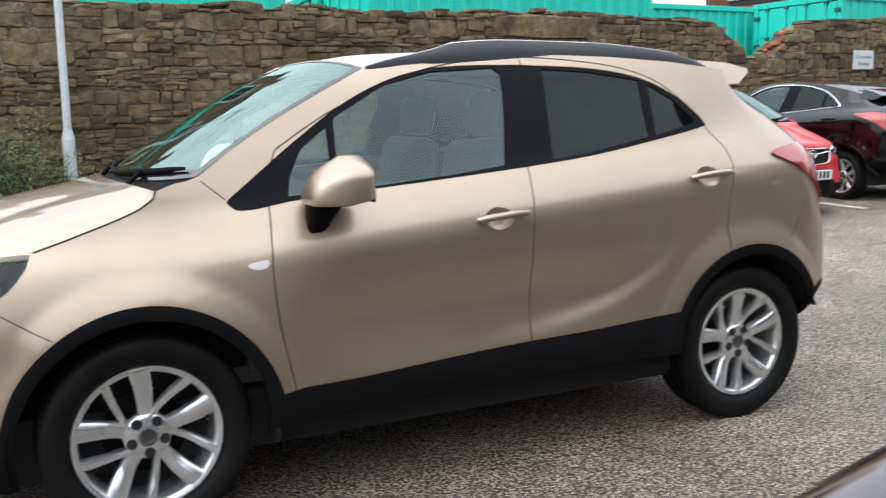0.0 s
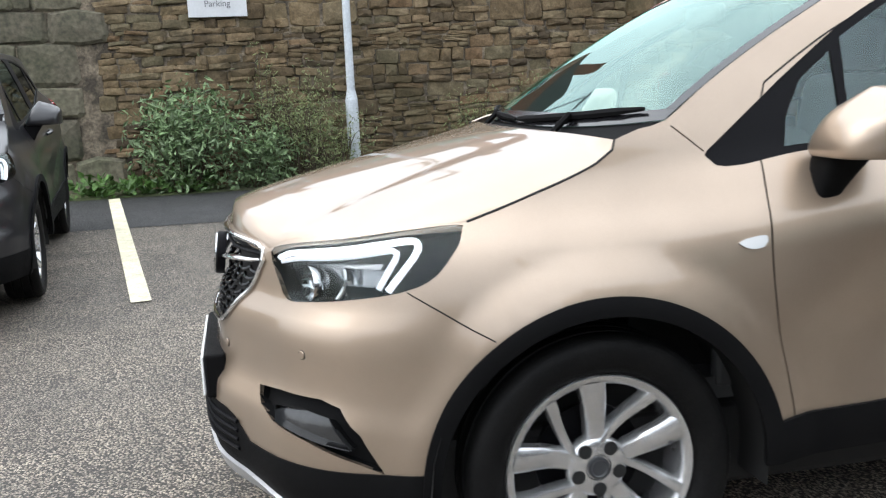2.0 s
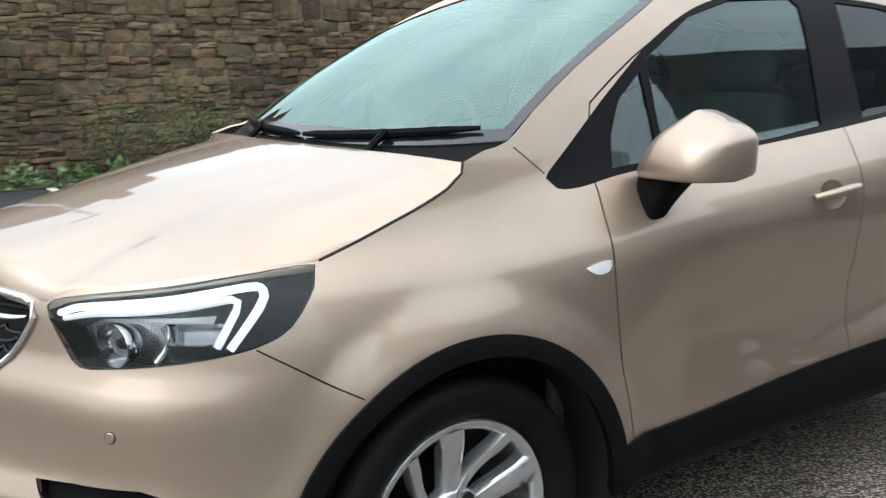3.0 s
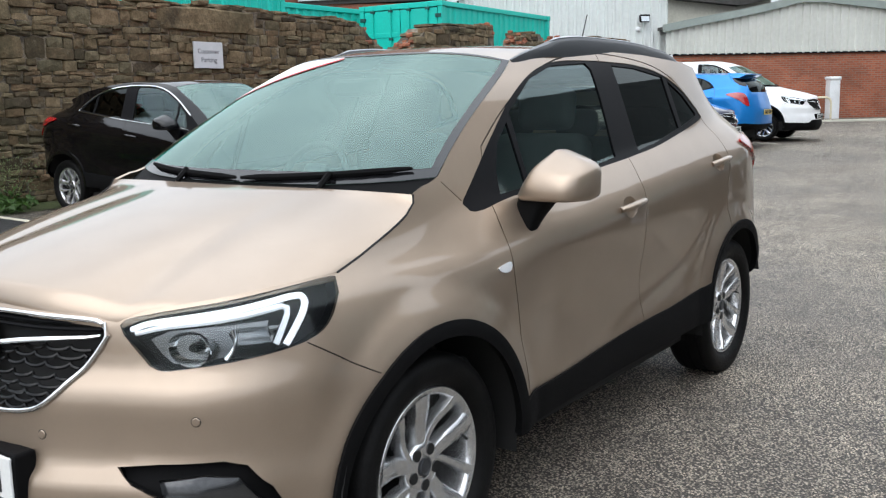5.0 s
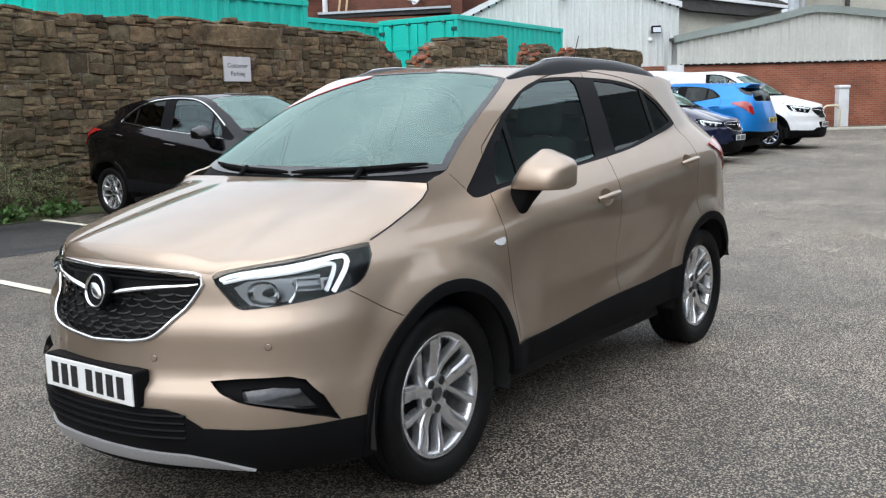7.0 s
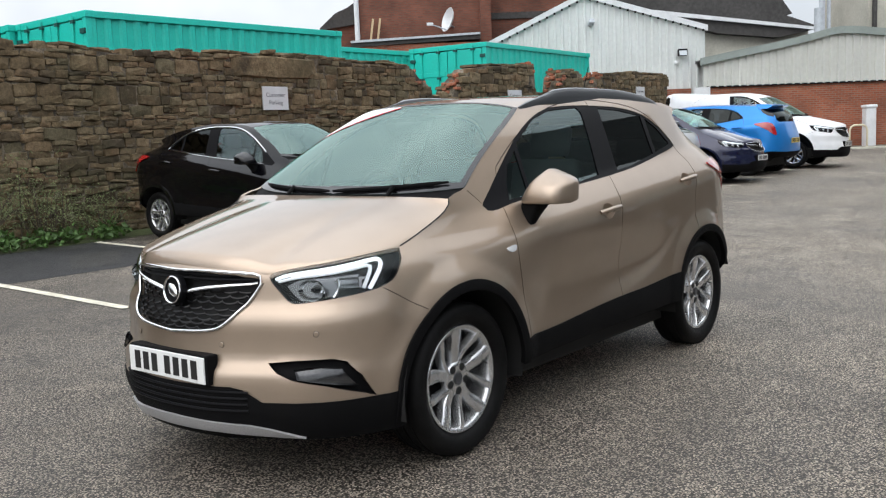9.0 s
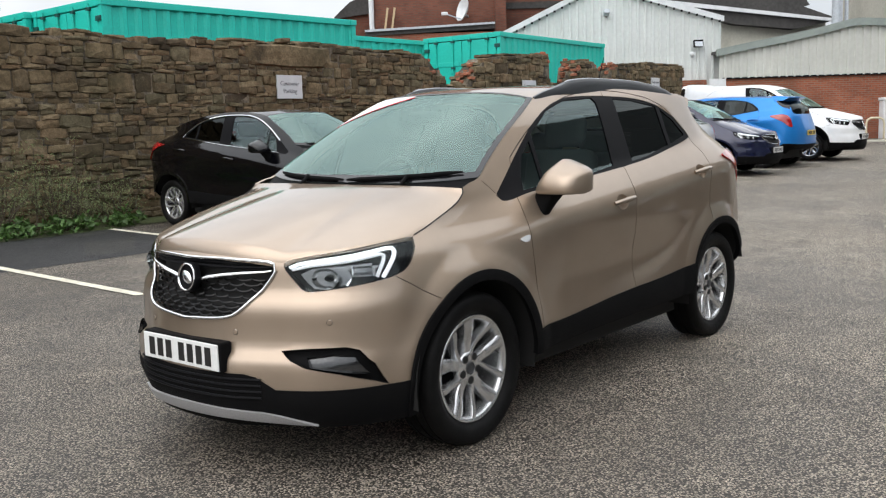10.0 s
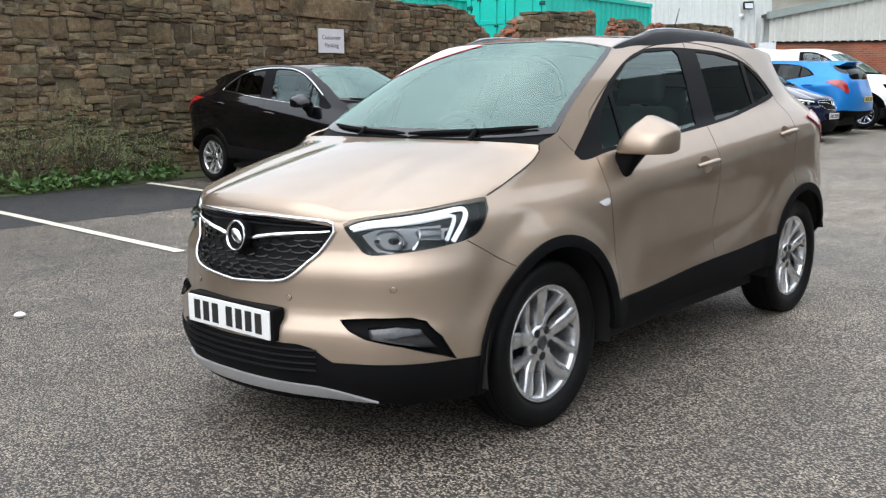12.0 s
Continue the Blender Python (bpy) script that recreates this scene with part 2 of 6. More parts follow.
TEAL = material("teal_container_paint", (0.008, 0.50, 0.41), 0.5, grain=0.08, grain_size=30, stain=0.25, stain_size=1.3, stain_colour=(0.02, 0.30, 0.25))
TEAL_DARK = material("dark_teal_rod_paint", (0.006, 0.06, 0.052), 0.5, grain=0.1, grain_size=30)
CLADDING = material("white_profiled_sheet", (0.66, 0.69, 0.68), 0.5, grain=0.04, grain_size=8, stain=0.3, stain_size=0.7, stain_colour=(0.5, 0.53, 0.5))
CLADDING_CREAM = material("cream_profiled_sheet", (0.60, 0.61, 0.57), 0.5, grain=0.04, grain_size=8, stain=0.35, stain_size=0.7, stain_colour=(0.44, 0.45, 0.42))
CAPPING = material("grey_green_roof_edge", (0.27, 0.31, 0.29), 0.5, grain=0.08, grain_size=8, stain=0.3, stain_size=1)
SLATE = material("dark_slate_roof", (0.055, 0.052, 0.05), 0.7, grain=0.3, grain_size=7, stain=0.6, stain_size=0.6, bump=0.5, bump_size=9)
RENDERED = material("dirty_cream_render", (0.52, 0.51, 0.44), 0.9, grain=0.08, grain_size=12, stain=0.5, stain_size=0.8, stain_colour=(0.3, 0.29, 0.24))
GALVANISED = material("galvanised_steel", (0.50, 0.54, 0.58), 0.5, 0.1, grain=0.12, grain_size=40, stain=0.3, stain_size=6)
SIGN = material("pale_grey_sign_face", (0.55, 0.56, 0.58), 0.45, grain=0.04, grain_size=40, stain=0.15, stain_size=6)
SIGN_INK = material("dark_grey_lettering", (0.12, 0.12, 0.13), 0.6)
WHITE_METAL = material("white_painted_metal", (0.72, 0.74, 0.76), 0.45, grain=0.05, grain_size=30, stain=0.25, stain_size=3)
CREAM_METAL = material("cream_painted_tube", (0.62, 0.56, 0.40), 0.5, grain=0.08, grain_size=30)
LEAF = material("grey_green_leaves", (0.12, 0.18, 0.08), 0.6, grain=0.3, grain_size=30, piece=0.45, island=True)
LEAF_BROWN = material("dry_olive_leaves", (0.15, 0.178, 0.075), 0.7, grain=0.3, grain_size=30, piece=0.45, island=True)
LEAF_BRIGHT = material("bright_weed_leaves", (0.055, 0.115, 0.022), 0.6, grain=0.3, grain_size=30, piece=0.4, island=True)
STEM = material("brown_stems", (0.06, 0.045, 0.028), 0.85, grain=0.3, grain_size=60)
WOOD = material("pale_timber", (0.55, 0.42, 0.25), 0.7, grain=0.2, grain_size=40)
LITTER = material("crumpled_white_paper", (0.75, 0.75, 0.73), 0.7, grain=0.05, grain_size=60)


def stone_material(name, tones, island=False):
    """Weathered sandstone: each stone takes a tone of its own, with grain, soot, green growth and pale lichen on it."""
    m = material(name, tones[0][1], 0.92, bump=1.0, bump_size=24, spec=0.2)
    t = m.node_tree
    b = t.nodes["Principled BSDF"]
    geo = t.nodes.new("ShaderNodeNewGeometry")
    own = geo.outputs["Random Per Island"] if island else t.nodes.new("ShaderNodeObjectInfo").outputs["Random"]
    ramp = t.nodes.new("ShaderNodeValToRGB")
    while len(ramp.color_ramp.elements) < len(tones):
        ramp.color_ramp.elements.new(0.5)
    for e, (at, colour) in zip(ramp.color_ramp.elements, tones):
        e.position, e.color = at, (*colour, 1)
    t.links.new(own, ramp.inputs["Fac"])
    last = ramp.outputs["Color"]
    for scale, rough, lo, hi, far, colour, kind in ((9.0, 0.6, 0.3, 0.72, 1.0, (0.42, 0.40, 0.36), "MULTIPLY"), (38.0, 0.6, 0.35, 0.7, 0.8, (1.7, 1.65, 1.55), "MULTIPLY"),
                                                   (0.55, 0.65, 0.5, 0.68, 0.75, (0.035, 0.034, 0.018), "MIX"), (1.3, 0.7, 0.56, 0.7, 0.6, (0.022, 0.019, 0.015), "MIX"), (4.5, 0.75, 0.62, 0.74, 0.6, (0.27, 0.23, 0.17), "MIX")):
        n, r, x = t.nodes.new("ShaderNodeTexNoise"), t.nodes.new("ShaderNodeMapRange"), t.nodes.new("ShaderNodeMix")
        n.inputs["Scale"].default_value, n.inputs["Detail"].default_value, n.inputs["Roughness"].default_value = scale, 5.0, rough
        t.links.new(geo.outputs["Position"], n.inputs["Vector"])
        for slot, v in (("From Min", lo), ("From Max", hi), ("To Min", 0.0), ("To Max", far)):
            r.inputs[slot].default_value = v
        t.links.new(n.outputs["Fac"], r.inputs["Value"])
        x.data_type, x.blend_type = "RGBA", kind
        t.links.new(r.outputs["Result"], x.inputs["Factor"])
        t.links.new(last, x.inputs["A"])
        x.inputs["B"].default_value = (*colour, 1)
        last = x.outputs["Result"]
    t.links.new(last, b.inputs["Base Color"])
    return m


STONE_TONES = [(0.0, (0.060, 0.048, 0.034)), (0.22, (0.118, 0.089, 0.055)), (0.45, (0.168, 0.127, 0.078)), (0.62, (0.115, 0.100, 0.065)), (0.8, (0.205, 0.158, 0.101)), (1.0, (0.150, 0.101, 0.061))]
STONE = stone_material("sandstone", STONE_TONES)
STONE_FAR = stone_material("sandstone_rest", STONE_TONES, True)


def brick_material(name, colour, mortar, scale):
    """Brickwork seen from far: courses 75 mm high."""
    m = material(name, colour, 0.9)
    t = m.node_tree
    b = t.nodes["Principled BSDF"]
    n = t.nodes.new("ShaderNodeTexBrick")
    n.inputs["Color1"].default_value, n.inputs["Color2"].default_value = (*colour, 1), (colour[0] * 0.72, colour[1] * 0.66, colour[2] * 0.66, 1)
    n.inputs["Mortar"].default_value, n.inputs["Scale"].default_value = (*mortar, 1), scale
    n.inputs["Mortar Size"].default_value = 0.012
    n.inputs["Brick Width"].default_value, n.inputs["Row Height"].default_value = 0.225, 0.075
    at = t.nodes.new("ShaderNodeTexCoord")
    t.links.new(at.outputs["UV"], n.inputs["Vector"])
    spots = t.nodes.new("ShaderNodeTexNoise")
    spots.inputs["Scale"].default_value, spots.inputs["Detail"].default_value = 0.9, 6.0
    t.links.new(t.nodes.new("ShaderNodeNewGeometry").outputs["Position"], spots.inputs["Vector"])
    fade = t.nodes.new("ShaderNodeMapRange")
    t.links.new(spots.outputs["Fac"], fade.inputs["Value"])
    for slot, v in (("From Min", 0.35), ("From Max", 0.7), ("To Min", 1.1), ("To Max", 0.62)):
        fade.inputs[slot].default_value = v
    mix = t.nodes.new("ShaderNodeMix")
    mix.data_type, mix.blend_type = "RGBA", "MULTIPLY"
    mix.inputs["Factor"].default_value = 1.0
    t.links.new(n.outputs["Color"], mix.inputs["A"])
    t.links.new(fade.outputs["Result"], mix.inputs["B"])
    t.links.new(mix.outputs["Result"], b.inputs["Base Color"])
    return m


BRICK = brick_material("orange_red_brickwork", (0.36, 0.105, 0.05), (0.25, 0.16, 0.12), 1.0)
BRICK_DARK = brick_material("dark_red_brickwork", (0.22, 0.075, 0.045), (0.13, 0.08, 0.06), 1.0)


# ---- mesh helpers ----
def part(name, bm, mat, parent=None, label="", soft=False):
    """Links a bmesh as one mesh object under a thing."""
    me = bpy.data.meshes.new(name)
    if soft:
        for f in bm.faces:
            f.smooth = True
    bm.to_mesh(me)
    bm.free()
    if soft:
        me.set_sharp_from_angle(angle=radians(50))
    for one in (mat if isinstance(mat, (list, tuple)) else [mat]):
        me.materials.append(one)
    ob = new(name, me)
    if parent is not None:
        ob.parent = parent
    return tagged(ob, label)


def raw(name, verts, faces, mat, parent=None, label="", soft=False):
    me = bpy.data.meshes.new(name)
    me.from_pydata([tuple(v) for v in verts], [], faces)
    if soft:
        me.polygons.foreach_set("use_smooth", [True] * len(me.polygons))
    me.materials.append(mat)
    me.update()
    ob = new(name, me)
    if parent is not None:
        ob.parent = parent
    return tagged(ob, label)


def thing(name, m, label, category, group="", kind=""):
    ob = new(name)
    ob.empty_display_size = 0.2
    ob.matrix_world = m
    return tagged(ob, label, category, group, kind)


def block(size, at=(0, 0, 0), bevel=0.0, bm=None, turn=None, segments=2):
    bm = bm or bmesh.new()
    made = bmesh.ops.create_cube(bm, size=1)["verts"]
    m = Matrix.Translation(at) @ (turn or Matrix()) @ Matrix.Diagonal((*size, 1))
    bmesh.ops.transform(bm, matrix=m, verts=made)
    if bevel:
        edges = list({e for v in made for e in v.link_edges})
        bmesh.ops.bevel(bm, geom=edges, offset=bevel, segments=segments, affect="EDGES", profile=0.5)
    return bm


def rod(a, b, r, r2=None, bm=None, n=12):
    bm = bm or bmesh.new()
    a, b = Vector(a), Vector(b)
    made = bmesh.ops.create_cone(bm, cap_ends=True, segments=n, radius1=r, radius2=r if r2 is None else r2, depth=(b - a).length)["verts"]
    turn = (b - a).to_track_quat("Z", "Y").to_matrix().to_4x4()
    bmesh.ops.transform(bm, matrix=Matrix.Translation((a + b) / 2) @ turn, verts=made)
    return bm


def tube(points, r, n=8, flat=1.0, bm=None, closed=False, up=(0, 0, 1)):
    """A tube along points; flat squeezes it along up."""
    bm = bm or bmesh.new()
    pts = [Vector(p) for p in points]
    rings, k = [], len(pts)
    for i, p in enumerate(pts):
        a = pts[i - 1] if i or closed else p
        b = pts[(i + 1) % k] if i < k - 1 or closed else p
        d = (b - a).normalized()
        s = d.cross(Vector(up))
        s = s.normalized() if s.length > 1e-5 else Vector((1, 0, 0))
        u = s.cross(d)
        rr = r[i] if isinstance(r, (list, tuple)) else r
        rings.append([bm.verts.new(p + s * (rr * math.cos(q)) + u * (rr * flat * math.sin(q))) for q in (2 * math.pi * j / n for j in range(n))])
    for i in range(k if closed else k - 1):
        a, b = rings[i], rings[(i + 1) % k]
        for j in range(n):
            bm.faces.new((a[j], b[j], b[(j + 1) % n], a[(j + 1) % n]))
    if not closed:
        bm.faces.new(rings[0])
        bm.faces.new(rings[-1][::-1])
    bmesh.ops.recalc_face_normals(bm, faces=bm.faces)
    return bm


def lathe(profile, n=48, bm=None, m=None):
    """Turns (radius, height) round the y axis; height along -y."""
    bm = bm or bmesh.new()
    rows = []
    for r, h in profile:
        rows.append([bm.verts.new((m or Matrix()) @ Vector((r * math.cos(2 * math.pi * j / n), -h, r * math.sin(2 * math.pi * j / n)))) for j in range(n)])
    for a, b in zip(rows, rows[1:]):
        for j in range(n):
            bm.faces.new((a[j], a[(j + 1) % n], b[(j + 1) % n], b[j]))
    bmesh.ops.remove_doubles(bm, verts=bm.verts, dist=1e-5)
    bmesh.ops.recalc_face_normals(bm, faces=bm.faces)
    return bm


def prism(outline, a, b, bm=None, place=lambda x, y, h: (x, y, h)):
    """An outline of (x, y) raised from height a to b."""
    bm = bm or bmesh.new()
    lo = [bm.verts.new(place(x, y, a)) for x, y in outline]
    hi = [bm.verts.new(place(x, y, b)) for x, y in outline]
    k = len(outline)
    for i in range(k):
        bm.faces.new((lo[i], lo[(i + 1) % k], hi[(i + 1) % k], hi[i]))
    bm.faces.new(lo[::-1])
    bm.faces.new(hi)
    bmesh.ops.recalc_face_normals(bm, faces=bm.faces)
    return bm


def blob(rx, ry, rz, at=(0, 0, 0), e1=0.6, e2=0.6, n=20, bm=None, m=None):
    """A rounded box: a superellipsoid."""
    bm = bm or bmesh.new()
    def p(v, e):
        return math.copysign(abs(v) ** e, v)
    rows = []
    for i in range(n + 1):
        a = -math.pi / 2 + math.pi * i / n
        rows.append([bm.verts.new((m or Matrix()) @ Vector((at[0] + rx * p(math.cos(a), e1) * p(math.cos(b), e2), at[1] + ry * p(math.cos(a), e1) * p(math.sin(b), e2),
                                   at[2] + rz * p(math.sin(a), e1)))) for b in (2 * math.pi * j / (2 * n) for j in range(2 * n))])
    for a, b in zip(rows, rows[1:]):
        for j in range(2 * n):
            bm.faces.new((a[j], a[(j + 1) % (2 * n)], b[(j + 1) % (2 * n)], b[j]))
    bmesh.ops.remove_doubles(bm, verts=bm.verts, dist=1e-5)
    bmesh.ops.recalc_face_normals(bm, faces=bm.faces)
    return bm


def soft_plus(v, k=0.4):
    return v if v / k > 40 else k * math.log1p(math.exp(v / k))


def ground_z(x, y):
    """The yard is level under the car and rises gently towards the wall and the far end."""
    return 0.014 * soft_plus(min(x, 40) - 2.8) + 0.018 * soft_plus(min(y, 12) - 1.2)


# ---- ground ----
def ground_sheet():
    def steps(a, b, fine_a, fine_b, fine, far):
        out = [a]
        while out[-1] < b:
            v = out[-1]
            out.append(v + (fine if fine_a <= v < fine_b else min(far, max(fine, 0.35 * min(abs(v - fine_a), abs(v - fine_b))))))
        return out
    xs, ys = steps(-400, 500, -12, 42, 1.0, 80), steps(-400, 500, -12, 14, 0.8, 80)
    verts = [(x, y, ground_z(x, y)) for y in ys for x in xs]
    w = len(xs)
    faces = [(j * w + i, j * w + i + 1, (j + 1) * w + i + 1, (j + 1) * w + i) for j in range(len(ys) - 1) for i in range(w - 1)]
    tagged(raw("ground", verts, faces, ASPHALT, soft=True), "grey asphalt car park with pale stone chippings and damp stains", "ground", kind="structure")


def ground_patch(name, outline, lift, mat, label, category, cells=1.0):
    """A thin flat piece that lies on the ground, following its rise."""
    (x0, y0), (x1, y1), (x2, y2), (x3, y3) = outline
    n = max(2, int(math.hypot(x3 - x0, y3 - y0) / cells))
    k = max(1, int(math.hypot(x1 - x0, y1 - y0) / cells))
    verts, faces = [], []
    for i in range(n + 1):
        v = i / n
        for j in range(k + 1):
            u = j / k
            x = (x0 * (1 - u) + x1 * u) * (1 - v) + (x3 * (1 - u) + x2 * u) * v
            y = (y0 * (1 - u) + y1 * u) * (1 - v) + (y3 * (1 - u) + y2 * u) * v
            verts.append((x, y, ground_z(x, y) + lift))
    for i in range(n):
        for j in range(k):
            a = i * (k + 1) + j
            faces.append((a, a + 1, a + k + 2, a + k + 1))
    return tagged(raw(name, verts, faces, mat, soft=True), label, category, kind="structure")


ground_sheet()
ground_patch("road_1", [(-14, 6.5), (3.9, 6.0), (3.9, 8.75), (-14, 9.0)], 0.004, ASPHALT_DARK, "darker smooth asphalt strip along the stone wall", "ground")
ground_patch("road_2", [(2.95, 8.12), (3.45, 8.0), (3.69, 8.32), (3.12, 8.40)], 0.008, ASPHALT_PATCH, "small paler repair patch in the dark asphalt strip", "ground")
ground_patch("road_3", [(2.25, 6.4), (2.8, 6.3), (3.5, 7.4), (2.85, 7.5)], 0.008, ASPHALT_PATCH, "worn paler repair patch in the dark asphalt strip", "ground")
WALL_Y = 9.2
ground_patch("verge", [(-14, 8.45), (26, 8.45), (26, WALL_Y + 0.1), (-14, WALL_Y + 0.1)], 0.012, MOSS, "mossy soil strip at the foot of the stone wall", "verge")


def bay_line(x0, y0, x1, y1, mat=LINE_WHITE, width=0.1, label="worn white parking bay line on asphalt"):
    d = Vector((x1 - x0, y1 - y0)).normalized()
    s = Vector((d.y, -d.x)) * width / 2
    ob = ground_patch("bay_line", [(x0 - s.x, y0 - s.y), (x0 + s.x, y0 + s.y), (x1 + s.x, y1 + s.y), (x1 - s.x, y1 - s.y)], 0.009, mat, label, "bay line", 0.4)
    tagged(ob, group="bay lines along the wall")


bay_line(-1.48, 3.07, -2.29, 8.5, LINE, 0.125, "worn cream parking bay line on asphalt")
for bx, by in ((1.27, 3.8), (3.8, 3.9), (6.42, 3.9), (9.06, 3.9), (11.7, 3.8), (14.85, 3.7), (17.12, 3.8), (19.62, 3.9), (22.3, 3.9)):
    bay_line(bx, by, bx, 8.45)


# ---- the skin shared by the cars, in the metres of the hero car ----
def smooth(a, b, v):
    v = min(1.0, max(0.0, (v - a) / (b - a)))
    return v * v * (3 - 2 * v)


def curve(*keys):
    """A smooth function through (t, value) keys that never overshoots."""
    ts, vs = [k[0] for k in keys], [k[1] for k in keys]
    n = len(ts)
    h = [ts[i + 1] - ts[i] for i in range(n - 1)]
    d = [(vs[i + 1] - vs[i]) / h[i] for i in range(n - 1)]
    m = [d[0]] + [0.0 if d[i - 1] * d[i] <= 0 else 2 * d[i - 1] * d[i] / (d[i - 1] + d[i]) for i in range(1, n - 1)] + [d[-1]]

    def f(t):
        if t <= ts[0]:
            return vs[0]
        if t >= ts[-1]:
            return vs[-1]
        i = 0
        while t > ts[i + 1]:
            i += 1
        u = (t - ts[i]) / h[i]
        u2, u3 = u * u, u * u * u
        return (2 * u3 - 3 * u2 + 1) * vs[i] + (u3 - 2 * u2 + u) * h[i] * m[i] + (3 * u2 - 2 * u3) * vs[i + 1] + (u3 - u2) * h[i] * m[i + 1]
    return f


PLAN = [(-.905, 0), (-.899, .12), (-.872, .28), (-.795, .45), (-.70, .635), (-.60, .745), (-.47, .815), (-.28, .855), (-.05, .872), (.35, .872),
        (1.2, .868), (2.1, .866), (2.6, .866), (2.85, .85), (3.05, .80), (3.2, .67), (3.29, .38), (3.315, .15), (3.32, 0)]


def dense_plan():
    p = np.array([(PLAN[1][0], -PLAN[1][1])] + PLAN + [(PLAN[-2][0], -PLAN[-2][1])])
    out = []
    for i in range(1, len(p) - 2):
        k0, k1 = np.linalg.norm(p[i] - p[i - 1]) ** .5, np.linalg.norm(p[i + 1] - p[i]) ** .5
        k2 = np.linalg.norm(p[i + 2] - p[i + 1]) ** .5
        t0, t1, t2, t3 = 0, k0, k0 + k1, k0 + k1 + k2
        for u in np.linspace(t1, t2, 24, endpoint=False):
            a1 = (t1 - u) / k0 * p[i - 1] + u / k0 * p[i]
            a2 = (t2 - u) / k1 * p[i] + (u - t1) / k1 * p[i + 1]
            a3 = (t3 - u) / k2 * p[i + 1] + (u - t2) / k2 * p[i + 2]
            b1 = (t2 - u) / t2 * a1 + u / t2 * a2
            b2 = (t3 - u) / (t3 - t1) * a2 + (u - t1) / (t3 - t1) * a3
            out.append((t2 - u) / k1 * b1 + (u - t1) / k1 * b2)
    out.append(p[-2])
    return np.array(out)


DENSE = dense_plan()
ARC = np.concatenate([[0], np.cumsum(np.linalg.norm(np.diff(DENSE, axis=0), axis=1))])
END = float(ARC[-1])
over = curve((0, 0), (.05, .015), (.1, .044), (.15, .076), (.2, .112), (.27, .140), (.4, .191), (.55, .256), (.60, .29), (.66, .35), (.8, .55))
door_side = curve((.2, .045), (.3, .02), (.44, -.002), (.55, .012), (.66, .022), (.78, .012), (.9, 0))
low_side = curve((.2, .04), (.3, .015), (.4, 0), (.9, 0))
nose = curve((.2, .03), (.27, -.025), (.36, -.048), (.46, -.047), (.515, -.038), (.545, -.014), (.62, -.006), (.70, -.004), (.735, .006), (.78, .032), (.89, .042), (.95, .075), (1.05, .16))
tail = curve((.2, -.38), (.33, -.22), (.45, -.07), (.55, 0), (.7, 0), (.9, -.03), (1.0, -.06), (1.2, -.14), (1.35, -.27), (1.48, -.47), (1.62, -.62))


fender = curve((.70, 0), (.76, .006), (.82, .018), (.88, .036), (.93, .058), (.975, .088), (1.05, .122), (1.142, .150), (1.2, .17), (1.4, .24), (1.6, .32))
haunch = curve((1.0, .50), (1.5, .545), (1.8, .605), (2.0, .69), (2.2, .83), (2.35, 1.0))
HUBS = (0.0, 2.555)


def side(s, z):
    """A point of the car's outer skin: s along the plan from the nose's middle, z the height. Near side, y negative."""
    x0, y0 = float(np.interp(s, ARC, DENSE[:, 0])), float(np.interp(s, ARC, DENSE[:, 1]))
    xs = min(3.1, max(-.6, x0))
    d = z - (.90 + .085 * (xs - .45))
    w = smooth(.45, .75, x0) * (1 - smooth(1.85, 2.25, x0))
    inset = over(d) if d > 0 else w * door_side(min(z, .9) if z < .9 else .9) + (1 - w) * low_side(z)
    front = 1 - smooth(-.15, .85, x0)
    if front and z > .70:
        inset = inset * (1 - front) + front * fender(z)
    if 1.0 < x0 < 2.6 and z < 1.0:
        inset -= .016 * smooth(.035, -.012, z - haunch(x0)) * smooth(1.1, 1.7, x0) * (1 - smooth(2.02, 2.25, x0))
    if .4 < x0 < 2.2 and z < .85:
        inset += .005 * smooth(.014, -.014, z - (.69 + .08 * (x0 - .5))) * smooth(.45, .75, x0) * (1 - smooth(1.5, 2.0, x0))
    inset += .06 * smooth(2.2, 3.0, x0) * smooth(1.12, 1.4, z)
    inset += .14 * smooth(2.72, 3.15, x0) * smooth(.58, .28, z)
    if x0 > -.5:
        for hub in HUBS:
            r = math.hypot(x0 - hub, z - .345)
            inset -= .016 * math.exp(-((r - .435) / .045) ** 2) + .010 * smooth(.545, .505, r) * smooth(-.45, -.25, x0)
    y = y0 * (1 - inset / .868)
    x = x0 + (1 - smooth(-.75, -.1, x0)) * nose(z) + smooth(2.5, 3.25, x0) * tail(z)
    return x, -y, z


SIDE_CACHE = {}


def row_of(z):
    key = round(z, 3)
    if key not in SIDE_CACHE:
        ss = np.linspace(0, END, 220)
        pts = np.array([side(s, key) for s in ss])
        SIDE_CACHE[key] = (ss, pts[:, 0], -pts[:, 1])
    return SIDE_CACHE[key]


def at_x(x, z):
    """s at which the skin has this x at the height z (flank)."""
    ss, xs, ys = row_of(z)
    i, j = 20, 200
    return float(np.interp(x, xs[i:j], ss[i:j]))


def at_y(y, z):
    """s at which the nose has this half width at the height z."""
    ss, xs, ys = row_of(z)
    k = int(np.argmax(ys[:110]))
    return float(np.interp(y, ys[:k], ss[:k]))


def at_rear(y, z):
    ss, xs, ys = row_of(z)
    return float(np.interp(y, ys[219:150:-1], ss[219:150:-1]))


